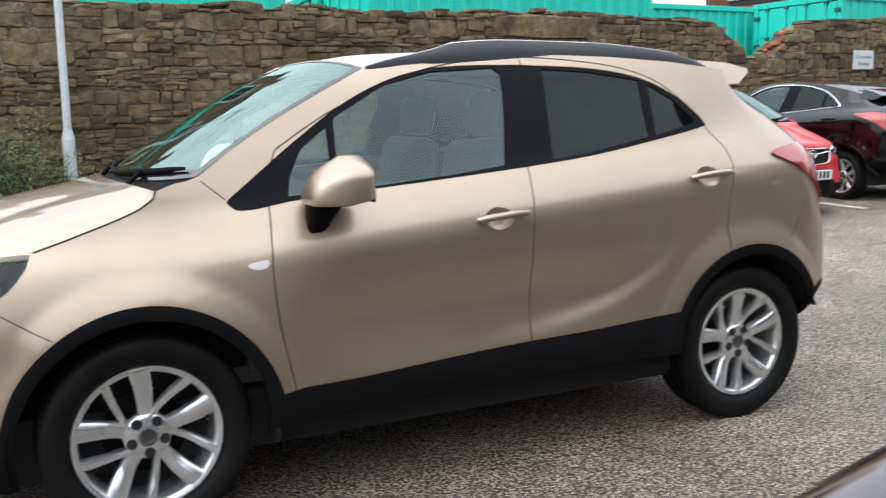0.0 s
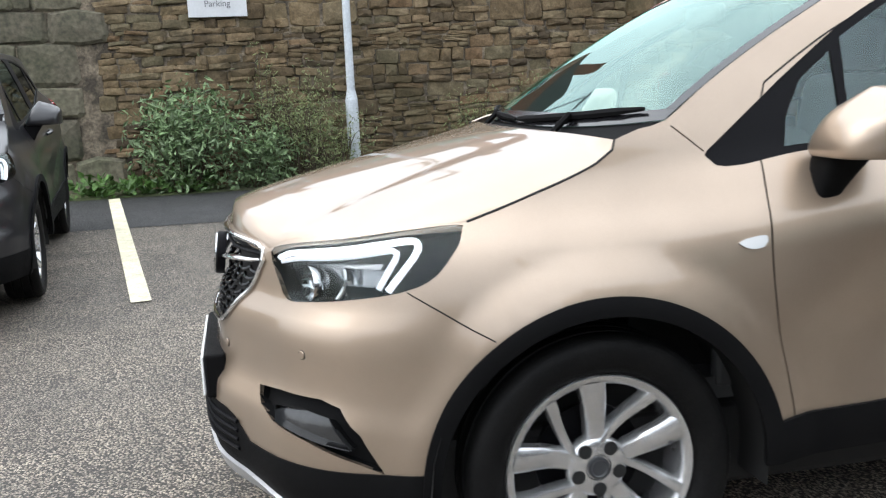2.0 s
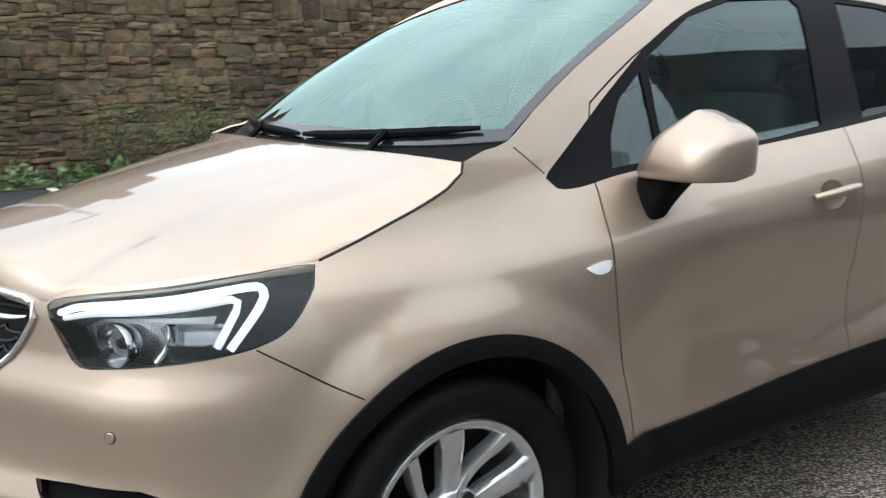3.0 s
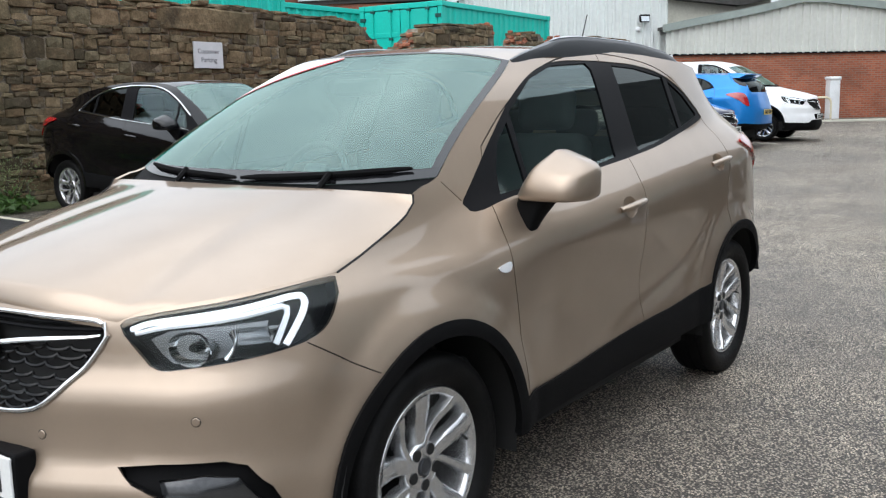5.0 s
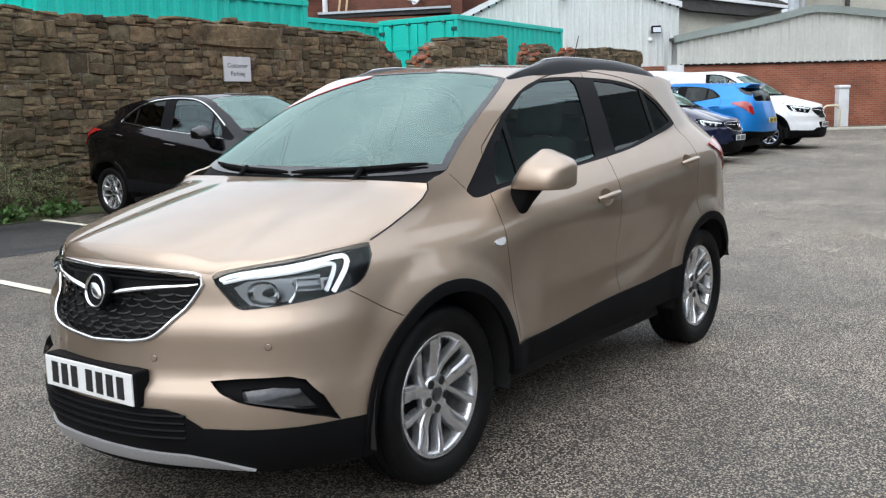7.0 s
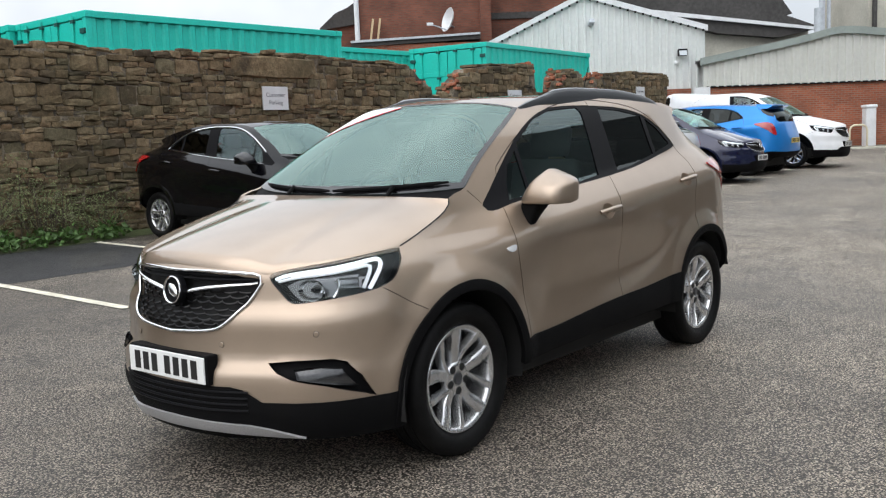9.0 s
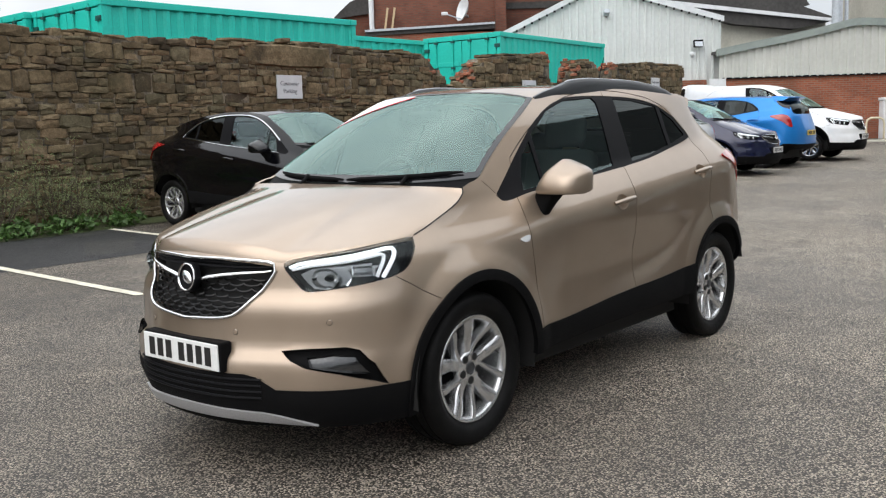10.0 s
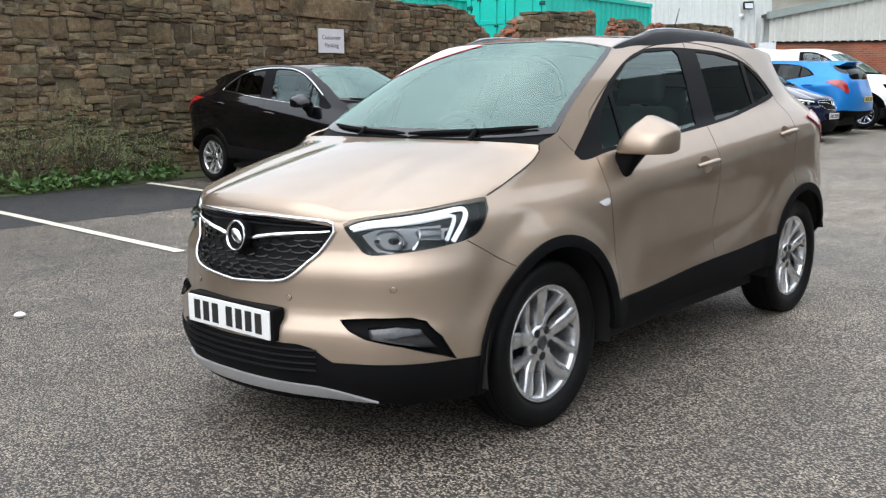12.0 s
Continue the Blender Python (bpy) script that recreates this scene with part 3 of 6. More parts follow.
def path_on(points, step=0.025, closed=False, rounded=True):
    """Turns design points into (s, z): (x, z) on the flank, (y, z, 'f') on the nose, (y, z, 'r') at the rear; rounded through them."""
    base = []
    for p in points:
        base.append((at_x(p[0], p[1]), p[1]) if len(p) == 2 else (at_y(p[0], p[1]), p[1]) if p[2] == "f" else (at_rear(p[0], p[1]), p[1]))
    base = [Vector(b) for b in base]
    k, out = len(base), []
    for i in range(k if closed else k - 1):
        b, c = base[i], base[(i + 1) % k]
        a = base[i - 1] if i or closed else b - (c - b)
        d = base[(i + 2) % k] if i < k - 2 or closed else c + (c - b)
        n = max(1, int((c - b).length / step))
        for j in range(n):
            t = j / n
            if rounded:
                q = 0.5 * ((2 * b) + (c - a) * t + (2 * a - 5 * b + 4 * c - d) * t * t + (3 * b - a - 3 * c + d) * t ** 3)
            else:
                q = b.lerp(c, t)
            out.append((q.x, q.y))
    if not closed:
        out.append(tuple(base[-1]))
    return out


def inside(p, poly):
    x, y = p
    hit, j = False, len(poly) - 1
    for i in range(len(poly)):
        xi, yi = poly[i]
        xj, yj = poly[j]
        if (yi > y) != (yj > y) and x < (xj - xi) * (y - yi) / (yj - yi) + xi:
            hit = not hit
        j = i
    return hit


def strip(path, w):
    """A narrow closed outline along an open path."""
    left, right = [], []
    for i, p in enumerate(path):
        a, b = Vector(path[max(0, i - 1)]), Vector(path[min(len(path) - 1, i + 1)])
        d = (b - a).normalized()
        s = Vector((-d.y, d.x)) * w / 2
        left.append((p[0] + s.x, p[1] + s.y))
        right.append((p[0] - s.x, p[1] - s.y))
    return left + right[::-1]


def ring(hub, r0, r1, n=72):
    """The outlines of a wheel arch, in (s, z), down to the sill's bottom."""
    def circle(r):
        return [(at_x(hub + r * math.cos(a), max(0.2, 0.345 + r * math.sin(a))), max(0.2, 0.345 + r * math.sin(a))) for a in (math.pi * (1.2 - 1.4 * i / n) for i in range(n + 1))]
    return circle(r0), circle(r1)


def skin_at(s, z, off=0.0):
    """The skin's point and outward normal, lifted by off."""
    p = Vector(side(s, z))
    a = Vector(side(min(END, s + 0.004), z)) - Vector(side(max(0, s - 0.004), z))
    b = Vector(side(s, z + 0.004)) - Vector(side(s, z - 0.004))
    n = a.cross(b)
    n = n.normalized() if n.length > 1e-9 else Vector((0, -1, 0))
    if n.dot(Vector((p.x - 1.2, p.y, 0))) < 0:
        n = -n
    return p + n * off, n


def soft_normal(s, z, d=0.028):
    """The skin's normal taken over a few centimetres, for even reflections."""
    a = Vector(side(min(END, s + d), z)) - Vector(side(max(0, s - d), z))
    b = Vector(side(s, z + d)) - Vector(side(s, z - d))
    n, sharp = a.cross(b).normalized(), skin_at(s, z)[1]
    n = -n if n.dot(sharp) < 0 else n
    if s < d or s > END - d:
        n.y = 0
    return n.normalized()


def triangulated(outlines, outer, step):
    """A net of triangles over the (s, z) sheet whose edges follow every outline."""
    from mathutils.geometry import delaunay_2d_cdt
    verts, edges = [], []
    for poly in [outer] + outlines:
        first = len(verts)
        verts += [Vector(p) for p in poly]
        k = len(poly)
        edges += [(first + i, first + (i + 1) % k) for i in range(k)]
    taken = {}
    for v in verts:
        taken.setdefault((int(v.x / step), int(v.y / step)), []).append(v)
    zs = [p[1] for p in outer]
    z, row = min(zs), 0
    while z < max(zs):
        s = (row % 2) * step / 2
        while s < END:
            if inside((s, z), outer):
                i, j = int(s / step), int(z / step)
                near = [v for a in (-1, 0, 1) for b in (-1, 0, 1) for v in taken.get((i + a, j + b), ())]
                if all((v.x - s) ** 2 + (v.y - z) ** 2 > (0.5 * step) ** 2 for v in near):
                    verts.append(Vector((s, z)))
            s += step
        z += step * 0.866
        row += 1
    v2, _, f2, _, _, _ = delaunay_2d_cdt(verts, edges, [], 0, 1e-5)
    return [(v.x, v.y) for v in v2], f2


def pieces_of(faces):
    """Faces in groups that hang together."""
    home = {}
    def root(i):
        while home.setdefault(i, i) != i:
            home[i] = home[home[i]]
            i = home[i]
        return i
    for f in faces:
        for i in f[1:]:
            home[root(i)] = root(f[0])
    groups = {}
    for f in faces:
        groups.setdefault(root(f[0]), []).append(f)
    return list(groups.values())


def panel(name, sheet, faces, off, skirt, mat, parent, scale, mirrored, label=""):
    """One panel of the skin as a mesh of its own, with turned-in edges of depth skirt."""
    if not faces:
        return None
    index, verts, normals, shade, out = {}, [], [], [], []
    for f in faces:
        for i in f:
            if i not in index:
                p, n = skin_at(*sheet[i], off(*sheet[i]) if callable(off) else off)
                index[i] = len(verts)
                verts.append(p)
                normals.append(n)
                shade.append(soft_normal(*sheet[i]))
    seen = {}
    for f in faces:
        q = [index[i] for i in f]
        a, b, c = verts[q[0]], verts[q[1]], verts[q[2]]
        if (b - a).cross(c - a).dot(normals[q[0]]) < 0:
            q = q[::-1]
        out.append(q)
        for i in range(len(q)):
            seen[(q[i], q[(i + 1) % len(q)])] = True
    smooth_count = len(out)
    if skirt:
        rim = [(a, b) for a, b in seen if (b, a) not in seen and not (abs(verts[a].y) < 1e-4 and abs(verts[b].y) < 1e-4)]
        twin = {}
        for a, b in rim:
            for i in (a, b):
                if i not in twin:
                    twin[i] = (len(verts), len(verts) + 1)
                    verts += [verts[i].copy(), verts[i] - normals[i] * skirt]
                    normals += [normals[i]] * 2
                    shade += [normals[i]] * 2
        out += [[twin[b][0], twin[a][0], twin[a][1], twin[b][1]] for a, b in rim]
    kx, ky, kz = scale
    flip = -1 if mirrored else 1
    me = bpy.data.meshes.new(name)
    me.from_pydata([(v.x * kx, v.y * ky * flip, v.z * kz) for v in verts], [], [q[::-1] if mirrored else q for q in out])
    me.polygons.foreach_set("use_smooth", [i < smooth_count for i in range(len(out))])
    me.materials.append(mat)
    me.update()
    if not callable(off):
        turned = []
        for i, q in enumerate(out):
            for v in (q[::-1] if mirrored else q):
                n = shade[v]
                turned.append((n.x, n.y * flip, n.z) if i < smooth_count else (0, 0, 0))
        me.normals_split_custom_set(turned)
    ob = new(name, me)
    ob.parent = parent
    return tagged(ob, label)


def grid_part(name, rows, mat, parent, scale, thick=0.0, label="", flip=False):
    """A smooth patch from rows of points."""
    kx, ky, kz = scale
    w = len(rows[0])
    verts = [(p[0] * kx, p[1] * ky, p[2] * kz) for r in rows for p in r]
    faces = []
    for i in range(len(rows) - 1):
        for j in range(w - 1):
            q = [i * w + j, i * w + j + 1, (i + 1) * w + j + 1, (i + 1) * w + j]
            faces.append(q[::-1] if flip else q)
    bm = bmesh.new()
    made = [bm.verts.new(v) for v in verts]
    for q in faces:
        try:
            bm.faces.new([made[i] for i in q])
        except ValueError:
            pass
    bmesh.ops.remove_doubles(bm, verts=bm.verts, dist=1e-5)
    bmesh.ops.dissolve_degenerate(bm, dist=1e-6, edges=bm.edges)
    bmesh.ops.recalc_face_normals(bm, faces=bm.faces)
    up = sum((f.normal.z for f in bm.faces))
    if up < 0:
        bmesh.ops.reverse_faces(bm, faces=bm.faces)
    if thick:
        rim = [e for e in bm.edges if e.is_boundary]
        low = bmesh.ops.extrude_edge_only(bm, edges=rim)["geom"]
        for v in low:
            if isinstance(v, bmesh.types.BMVert):
                v.co.z -= thick
    ob = part(name, bm, mat, parent, label, soft=True)
    ob.data.set_sharp_from_angle(angle=radians(50))
    return ob


# design lines of the flank: (x, z); of the nose: (half width, z, "f")
NOSE_EDGE = [(0, .925, "f"), (.2, .918, "f"), (.36, .905, "f"), (.44, .893, "f")]
LAMP_TOP = [(.44, .893, "f"), (-.70, .922), (-.58, .948), (-.44, .968), (-.30, .974)]
BONNET_SIDE = [(-.30, .974), (-.18, 1.012), (-.06, 1.052), (.03, 1.088), (.075, 1.118), (.084, 1.142)]
SCREEN_EDGE = [(.084, 1.142), (.15, 1.165), (.222, 1.182), (.34, 1.262), (.50, 1.358), (.68, 1.452), (.89, 1.553)]
ROOF_EDGE = [(.89, 1.553), (1.05, 1.585), (1.3, 1.604), (1.6, 1.611), (2.0, 1.60), (2.3, 1.58), (2.52, 1.556), (2.66, 1.535), (.5, 1.525, "r"), (.25, 1.53, "r"), (0, 1.53, "r")]
DOOR_FRONT = [(.50, 1.262), (.462, 1.16), (.45, 1.05), (.432, .886), (.437, .75), (.452, .632), (.487, .445), (.487, .40)]
DOOR_MIDDLE = [(1.562, 1.597), (1.525, 1.374), (1.487, 1.174), (1.457, .99), (1.45, .77), (1.44, .499), (1.44, .42)]
DOOR_REAR = [(2.40, 1.30), (2.462, 1.20), (2.455, 1.10), (2.43, 1.0), (2.42, .86), (2.42, .775), (2.30, .70), (2.18, .58), (2.12, .45)]
FRAME_TOP = [(.50, 1.262), (.62, 1.336), (.76, 1.41), (1.0, 1.51), (1.26, 1.572), (1.56, 1.597), (1.9, 1.574), (2.11, 1.531), (2.25, 1.462), (2.36, 1.355), (2.40, 1.30)]
BELT_FRONT = [(.31, 1.093), (.335, 1.068), (.40, 1.066), (.56, 1.09), (.83, 1.113), (1.15, 1.138), (1.487, 1.166)]
BELT_REAR = [(1.487, 1.166), (1.79, 1.198), (2.08, 1.243), (2.34, 1.29), (2.41, 1.308)]
DLO_TOP_REAR = [(2.41, 1.308), (2.385, 1.345), (2.27, 1.44), (2.10, 1.515), (1.86, 1.553), (1.54, 1.566)]
DLO_TOP_FRONT = [(1.54, 1.566), (1.3, 1.563), (1.13, 1.547), (.95, 1.50), (.76, 1.412), (.57, 1.288), (.49, 1.23), (.32, 1.105)]
SILL_TOP = [(.38, .43), (.49, .449), (.73, .456), (1.09, .479), (1.44, .499), (1.76, .511), (2.12, .536), (2.25, .56)]


def wheel(car, m, r, spokes, name="wheel"):
    """An alloy wheel: tyre, rim barrel, five wide and five narrow spokes, dark bolt-hole plugs and cap; its outer face
    looks along -y.
    """
    k = r / 0.345
    hub = bpy.data.objects.new(name, None)
    rim_r = 0.243 * k
    tyre_profile = [(rim_r * 0.985, -0.045), (rim_r * 1.01, -0.06), (rim_r * 1.09, -0.098), (rim_r * 1.24, -0.108), (r * 0.945, -0.104), (r * 0.982, -0.09), (r, -0.072), (r, -0.058), (r - 0.006, -0.055), (r - 0.006, -0.049), (r, -0.046), (r, -0.006), (r - 0.006, -0.004),
                    (r - 0.006, 0.004), (r, 0.006), (r, 0.046), (r - 0.006, 0.049), (r - 0.006, 0.055), (r, 0.058), (r, 0.072), (r * 0.982, 0.09), (r * 0.955, 0.102), (rim_r * 1.28, 0.108), (rim_r * 1.15, 0.105), (rim_r * 1.06, 0.094), (rim_r * 1.008, 0.075), (rim_r * 0.985, 0.06)]
    bm = lathe(tyre_profile, 72, m=m)
    tyre = part("tyre", bm, RUBBER, car, soft=True)
    tyre.name = name
    tagged(tyre, "black tyre on a silver twin-spoke alloy wheel")
    rim = part("rim", lathe([(rim_r * 0.90, -0.09), (rim_r * 0.875, 0.02), (rim_r * 0.89, 0.058), (rim_r * 0.905, 0.074), (rim_r * 0.93, 0.081), (rim_r * 0.99, 0.084), (rim_r * 1.006, 0.080), (rim_r * 1.006, 0.07), (rim_r * 0.985, 0.06)], 72, m=m), ALLOY, tyre, "silver alloy rim", True)
    part("brake_disc", lathe([(0.0, -0.03), (rim_r * 0.58, -0.03), (rim_r * 0.58, -0.015), (0.0, -0.015)], 36, m=m), TRIM, tyre, soft=False)
    # near-black disc across the rim stands in for the shade behind the spokes
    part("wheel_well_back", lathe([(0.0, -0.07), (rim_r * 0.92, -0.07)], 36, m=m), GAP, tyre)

    def spoke(name_, a0, r0, a1, w0, w1, bow):
        """A spoke from the hub (angle a0, radius r0) to the rim (angle a1), bowed sideways."""
        bm = bmesh.new()
        p0, p1 = Vector((r0 * math.cos(a0), r0 * math.sin(a0))), Vector((0.226 * math.cos(a1), 0.226 * math.sin(a1)))
        d = (p1 - p0).normalized()
        s_ = Vector((-d.y, d.x))
        rows = []
        for q in range(10):
            u = q / 9
            c = p0.lerp(p1, u) + s_ * (bow * math.sin(math.pi * u))
            half = (w0 + (w1 - w0) * u ** 1.2) / 2
            top = 0.060 - 0.010 * math.sin(math.pi * min(1, u * 1.3)) + 0.022 * u ** 1.3
            row = []
            for e, h in ((-1, top - 0.04), (-1, top - 0.008), (-.78, top - 0.001), (0, top + .002), (.78, top - 0.001), (1, top - 0.008), (1, top - 0.04)):
                t = c + s_ * (half * e)
                row.append(bm.verts.new(m @ Vector((t.x * k, -h, t.y * k))))
            rows.append(row)
        for a_, b_ in zip(rows, rows[1:]):
            for j in range(6):
                bm.faces.new((a_[j], b_[j], b_[j + 1], a_[j + 1]))
        bmesh.ops.recalc_face_normals(bm, faces=bm.faces)
        sp = part(name_, bm, ALLOY, tyre, soft=True)
        sp.data.set_sharp_from_angle(angle=radians(40))

    for i in range(spokes):
        a = radians(96 + 360 / spokes * i)
        spoke("wide_spoke", a, 0.035, a - radians(1), 0.044, 0.068, -0.008)
        spoke("narrow_spoke", a - radians(14), 0.062, a - radians(44), 0.021, 0.034, 0.005)
    part("hub", lathe([(0.078 * k, 0.02), (0.080 * k, 0.045), (0.074 * k, 0.057), (0.06 * k, 0.061), (0.034 * k, 0.062), (0.031 * k, 0.058), (0.0, 0.058)], 40, m=m), ALLOY, tyre, soft=True)
    part("hub_cap", lathe([(0.028 * k, 0.058), (0.027 * k, 0.067), (0.022 * k, 0.0685), (0.019 * k, 0.066), (0.0, 0.066)], 32, m=m), RAIL, tyre, "dark grey centre cap with a ring")
    # near-black plugs on the hub draw the shaded bolt holes
    for i in range(5):
        a = radians(128 + 72 * i)
        q = m @ Matrix.Translation((0.056 * k * math.cos(a), 0, 0.056 * k * math.sin(a)))
        part("wheel_bolt", lathe([(0.0175 * k, 0.03), (0.0175 * k, 0.0635), (0.0, 0.0635)], 16, m=q), GAP, tyre)
    a = radians(10)
    part("valve", rod(m @ Vector((0.205 * k * math.cos(a), -0.06, 0.205 * k * math.sin(a))), m @ Vector((0.19 * k * math.cos(a), -0.085, 0.19 * k * math.sin(a))), 0.005, n=8), GAP, tyre)
    bpy.data.objects.remove(hub)
    return tyre


def plate_bars(car, name, centre, facing, mat, size=(0.52, 0.111), lettered=True):
    """A number plate whose characters stand as plain bars; facing -1 looks along -x."""
    x, y, z = centre
    plate = part(name, block((0.008, size[0], size[1]), (x, y, z), 0.003), mat, car, "number plate with plain dark bars")
    if lettered:
        wide, gap = 0.05, 0.0105
        start = -(7 * wide + 6 * gap + 0.03) / 2
        for i in range(7):
            c = start + wide / 2 + i * (wide + gap) + (0.03 if i > 3 else 0)
            part("plate_bar", block((0.003, wide * 0.76, size[1] * 0.7), (x + facing * 0.005, y - facing * 0 + c, z)), INK, plate)
    return plate


def build_car(name, label, m, paint, scale=(1, 1, 1), step=0.032, hero=False, clad=None, group="", rails=False, privacy=True, van=False, rear_plate=PLATE_YELLOW,
              chrome_trim=False, wheel_r=0.345, spokes=5, form=None):
    car = thing(name, m, label, "car", group)
    kx, ky, kz = scale
    clad = clad or paint
    dlo_mat = TRIM

    # outlines on the flank and nose
    bottom = [(0, .225, "f"), (.3, .225, "f"), (.6, .23, "f"), (-.47, .235)]
    outer = path_on(NOSE_EDGE)[:-1] + path_on(LAMP_TOP)[:-1] + path_on(BONNET_SIDE)[:-1] + path_on(SCREEN_EDGE)[:-1] + path_on(ROOF_EDGE, rounded=False)
    outer += [(END, z) for z in (1.4, 1.2, 1.0, .8, .6, .45)] + path_on([(0, .42, "r"), (.5, .44, "r")], rounded=False)
    outer += path_on([(3.08, .42), (2.99, .352), (2.555, .30), (2.15, .365), (1.3, .35), (.40, .335), (0, .28), (-.36, .25), (-.47, .235)], rounded=False)[:-1]
    outer += path_on(bottom, rounded=False)[::-1] + [(0, z) for z in (.4, .6, .8)]
    clean = [outer[0]]
    for p in outer[1:]:
        if math.hypot(p[0] - clean[-1][0], p[1] - clean[-1][1]) > 0.004:
            clean.append(p)
    outer = clean
    shapes = []          # (name, outline), strongest first

    def add(key, outline):
        shapes.append((key, outline))

    for i, hub in enumerate(HUBS):
        add("hole", ring(hub, .406, .45)[0])
    grille = [(0, .905, "f"), (.2, .907, "f"), (.36, .900, "f"), (.408, .890, "f"), (.421, .862, "f"), (.405, .83, "f"), (.36, .765, "f"), (.30, .70, "f"), (.22, .672, "f"), (0, .655, "f")]
    gp = path_on(grille) + []
    add("grille", gp)
    lamp = path_on([(.447, .887, "f"), (-.70, .914), (-.58, .94), (-.44, .961), (-.31, .968), (-.325, .93), (-.385, .862), (-.46, .828), (-.585, .803), (-.67, .786), (.545, .779, "f"), (.505, .81, "f")], closed=True)
    if hero:
        add("headlamp_inner", path_on([(.50, .848, "f"), (-.70, .872), (-.58, .895), (-.515, .900), (-.545, .835), (-.60, .812), (-.67, .796), (.56, .79, "f"), (.53, .812, "f")], closed=True, rounded=False))
    add("headlamp", lamp)
    if hero:
        def oval(cx, cz, rx, rz, n=22):
            return [(at_x(cx, cz) + rx * math.cos(2 * math.pi * j / n), cz + rz * math.sin(2 * math.pi * j / n)) for j in range(n)]
        bowls = []
        for hx, hz in ((1.305, .985), (2.32, 1.095)):
            bowls.append((at_x(hx, hz), hz))
            for q in (.45, .75, 1.0):
                add("handle_bowl", oval(hx, hz, .062 * q, .042 * q))
        add("fog_lamp", path_on([(.585, .522, "f"), (-.70, .532), (-.645, .524), (-.60, .452), (-.66, .460), (.60, .486, "f")], closed=True, rounded=False))
        add("fog_recess", path_on([(.47, .545, "f"), (.57, .556, "f"), (-.66, .562), (-.62, .548), (-.58, .49), (-.53, .398), (-.585, .418), (-.70, .457), (.58, .482, "f"), (.52, .51, "f")], closed=True, rounded=False))
        add("repeater", path_on([(.345, .888), (.38, .899), (.418, .900), (.410, .877), (.375, .872)], 0.01, closed=True))
    add("tail_lamp", path_on([(2.70, 1.175), (2.80, 1.20), (2.93, 1.21), (3.06, 1.16), (3.13, 1.0), (3.14, .93), (3.08, .955), (2.97, 1.05), (2.83, 1.12)], closed=True))
    if van:
        add("front_glass", path_on([(.54, 1.12), (.56, 1.2), (.62, 1.285), (.77, 1.385), (.96, 1.478), (1.15, 1.53), (1.44, 1.545), (1.45, 1.5), (1.40, 1.18), (1.15, 1.15), (.83, 1.124)], closed=True, rounded=False))
    else:
        add("quarter_light", path_on([(.525, 1.105), (.545, 1.18), (.60, 1.268), (.70, 1.338), (.695, 1.22), (.69, 1.118)], closed=True, rounded=False))
        add("front_glass", path_on([(.715, 1.12), (.72, 1.23), (.735, 1.372), (.95, 1.488), (1.15, 1.541), (1.43, 1.556), (1.456, 1.53), (1.44, 1.4), (1.397, 1.178), (1.15, 1.15), (.83, 1.124)], closed=True, rounded=False))
        add("rear_glass", path_on([(1.648, 1.55), (1.86, 1.539), (2.11, 1.503), (2.10, 1.38), (2.10, 1.268), (1.80, 1.213), (1.612, 1.192)], closed=True, rounded=False))
        add("rear_quarter_glass", path_on([(2.15, 1.486), (2.26, 1.42), (2.35, 1.332), (2.345, 1.318), (2.135, 1.272), (2.14, 1.38)], closed=True, rounded=False))
    dlo = path_on(BELT_FRONT)[:-1] + (path_on(BELT_REAR)[:-1] + path_on(DLO_TOP_REAR)[:-1] if not van else path_on([(1.487, 1.166), (1.54, 1.566)])[:-1]) + path_on(DLO_TOP_FRONT)
    add("window_trim", dlo)
    add("rear_side_glass", path_on([(2.65, 1.477), (2.70, 1.41), (2.80, 1.355), (2.95, 1.32), (2.88, 1.385), (2.72, 1.495)], closed=True, rounded=False))
    add("rear_screen", path_on([(.0, 1.22, "r"), (.50, 1.22, "r"), (.56, 1.27, "r"), (.54, 1.47, "r"), (.0, 1.49, "r")], closed=True, rounded=False))
    for i, hub in enumerate(HUBS):
        a, b = ring(hub, .36, .448)
        add("arch_trim_front" if i == 0 else "arch_trim_rear", b)
    if hero:
        add("skid_plate", path_on([(0, .262, "f"), (.27, .262, "f"), (.44, .25, "f"), (.59, .243, "f"), (.55, .258, "f"), (.47, .280, "f"), (.40, .294, "f"), (.28, .302, "f"), (0, .308, "f")], closed=True, rounded=False))
    valance = path_on([(0, .452, "f"), (.34, .452, "f"), (.39, .44, "f"), (.465, .39, "f"), (.60, .391, "f"), (-.61, .396), (-.53, .397), (-.42, .40), (-.30, .40)], rounded=False) + [(at_x(-.30, .2), .2), (0, .2)]
    add("valance", valance)
    add("sill_trim", path_on(SILL_TOP) + [(at_x(2.25, .2), .2), (at_x(.38, .2), .2)])
    add("rear_valance", path_on([(2.9, .2), (2.9, .50), (3.0, .565), (3.1, .57), (.5, .55, "r"), (0, .55, "r")], rounded=False) + [(END, .2)])
    doors = (("front_door", path_on(DOOR_FRONT)[:-1] + path_on([(.487, .40), (1.44, .42)])[:-1] + path_on(DOOR_MIDDLE)[::-1][:-1] + path_on(FRAME_TOP[:6])[::-1]),
             ("rear_door", path_on(DOOR_MIDDLE)[:-1] + path_on([(1.44, .42), (2.12, .45)])[:-1] + path_on(DOOR_REAR)[::-1][:-1] + path_on(FRAME_TOP[5:])[::-1]))
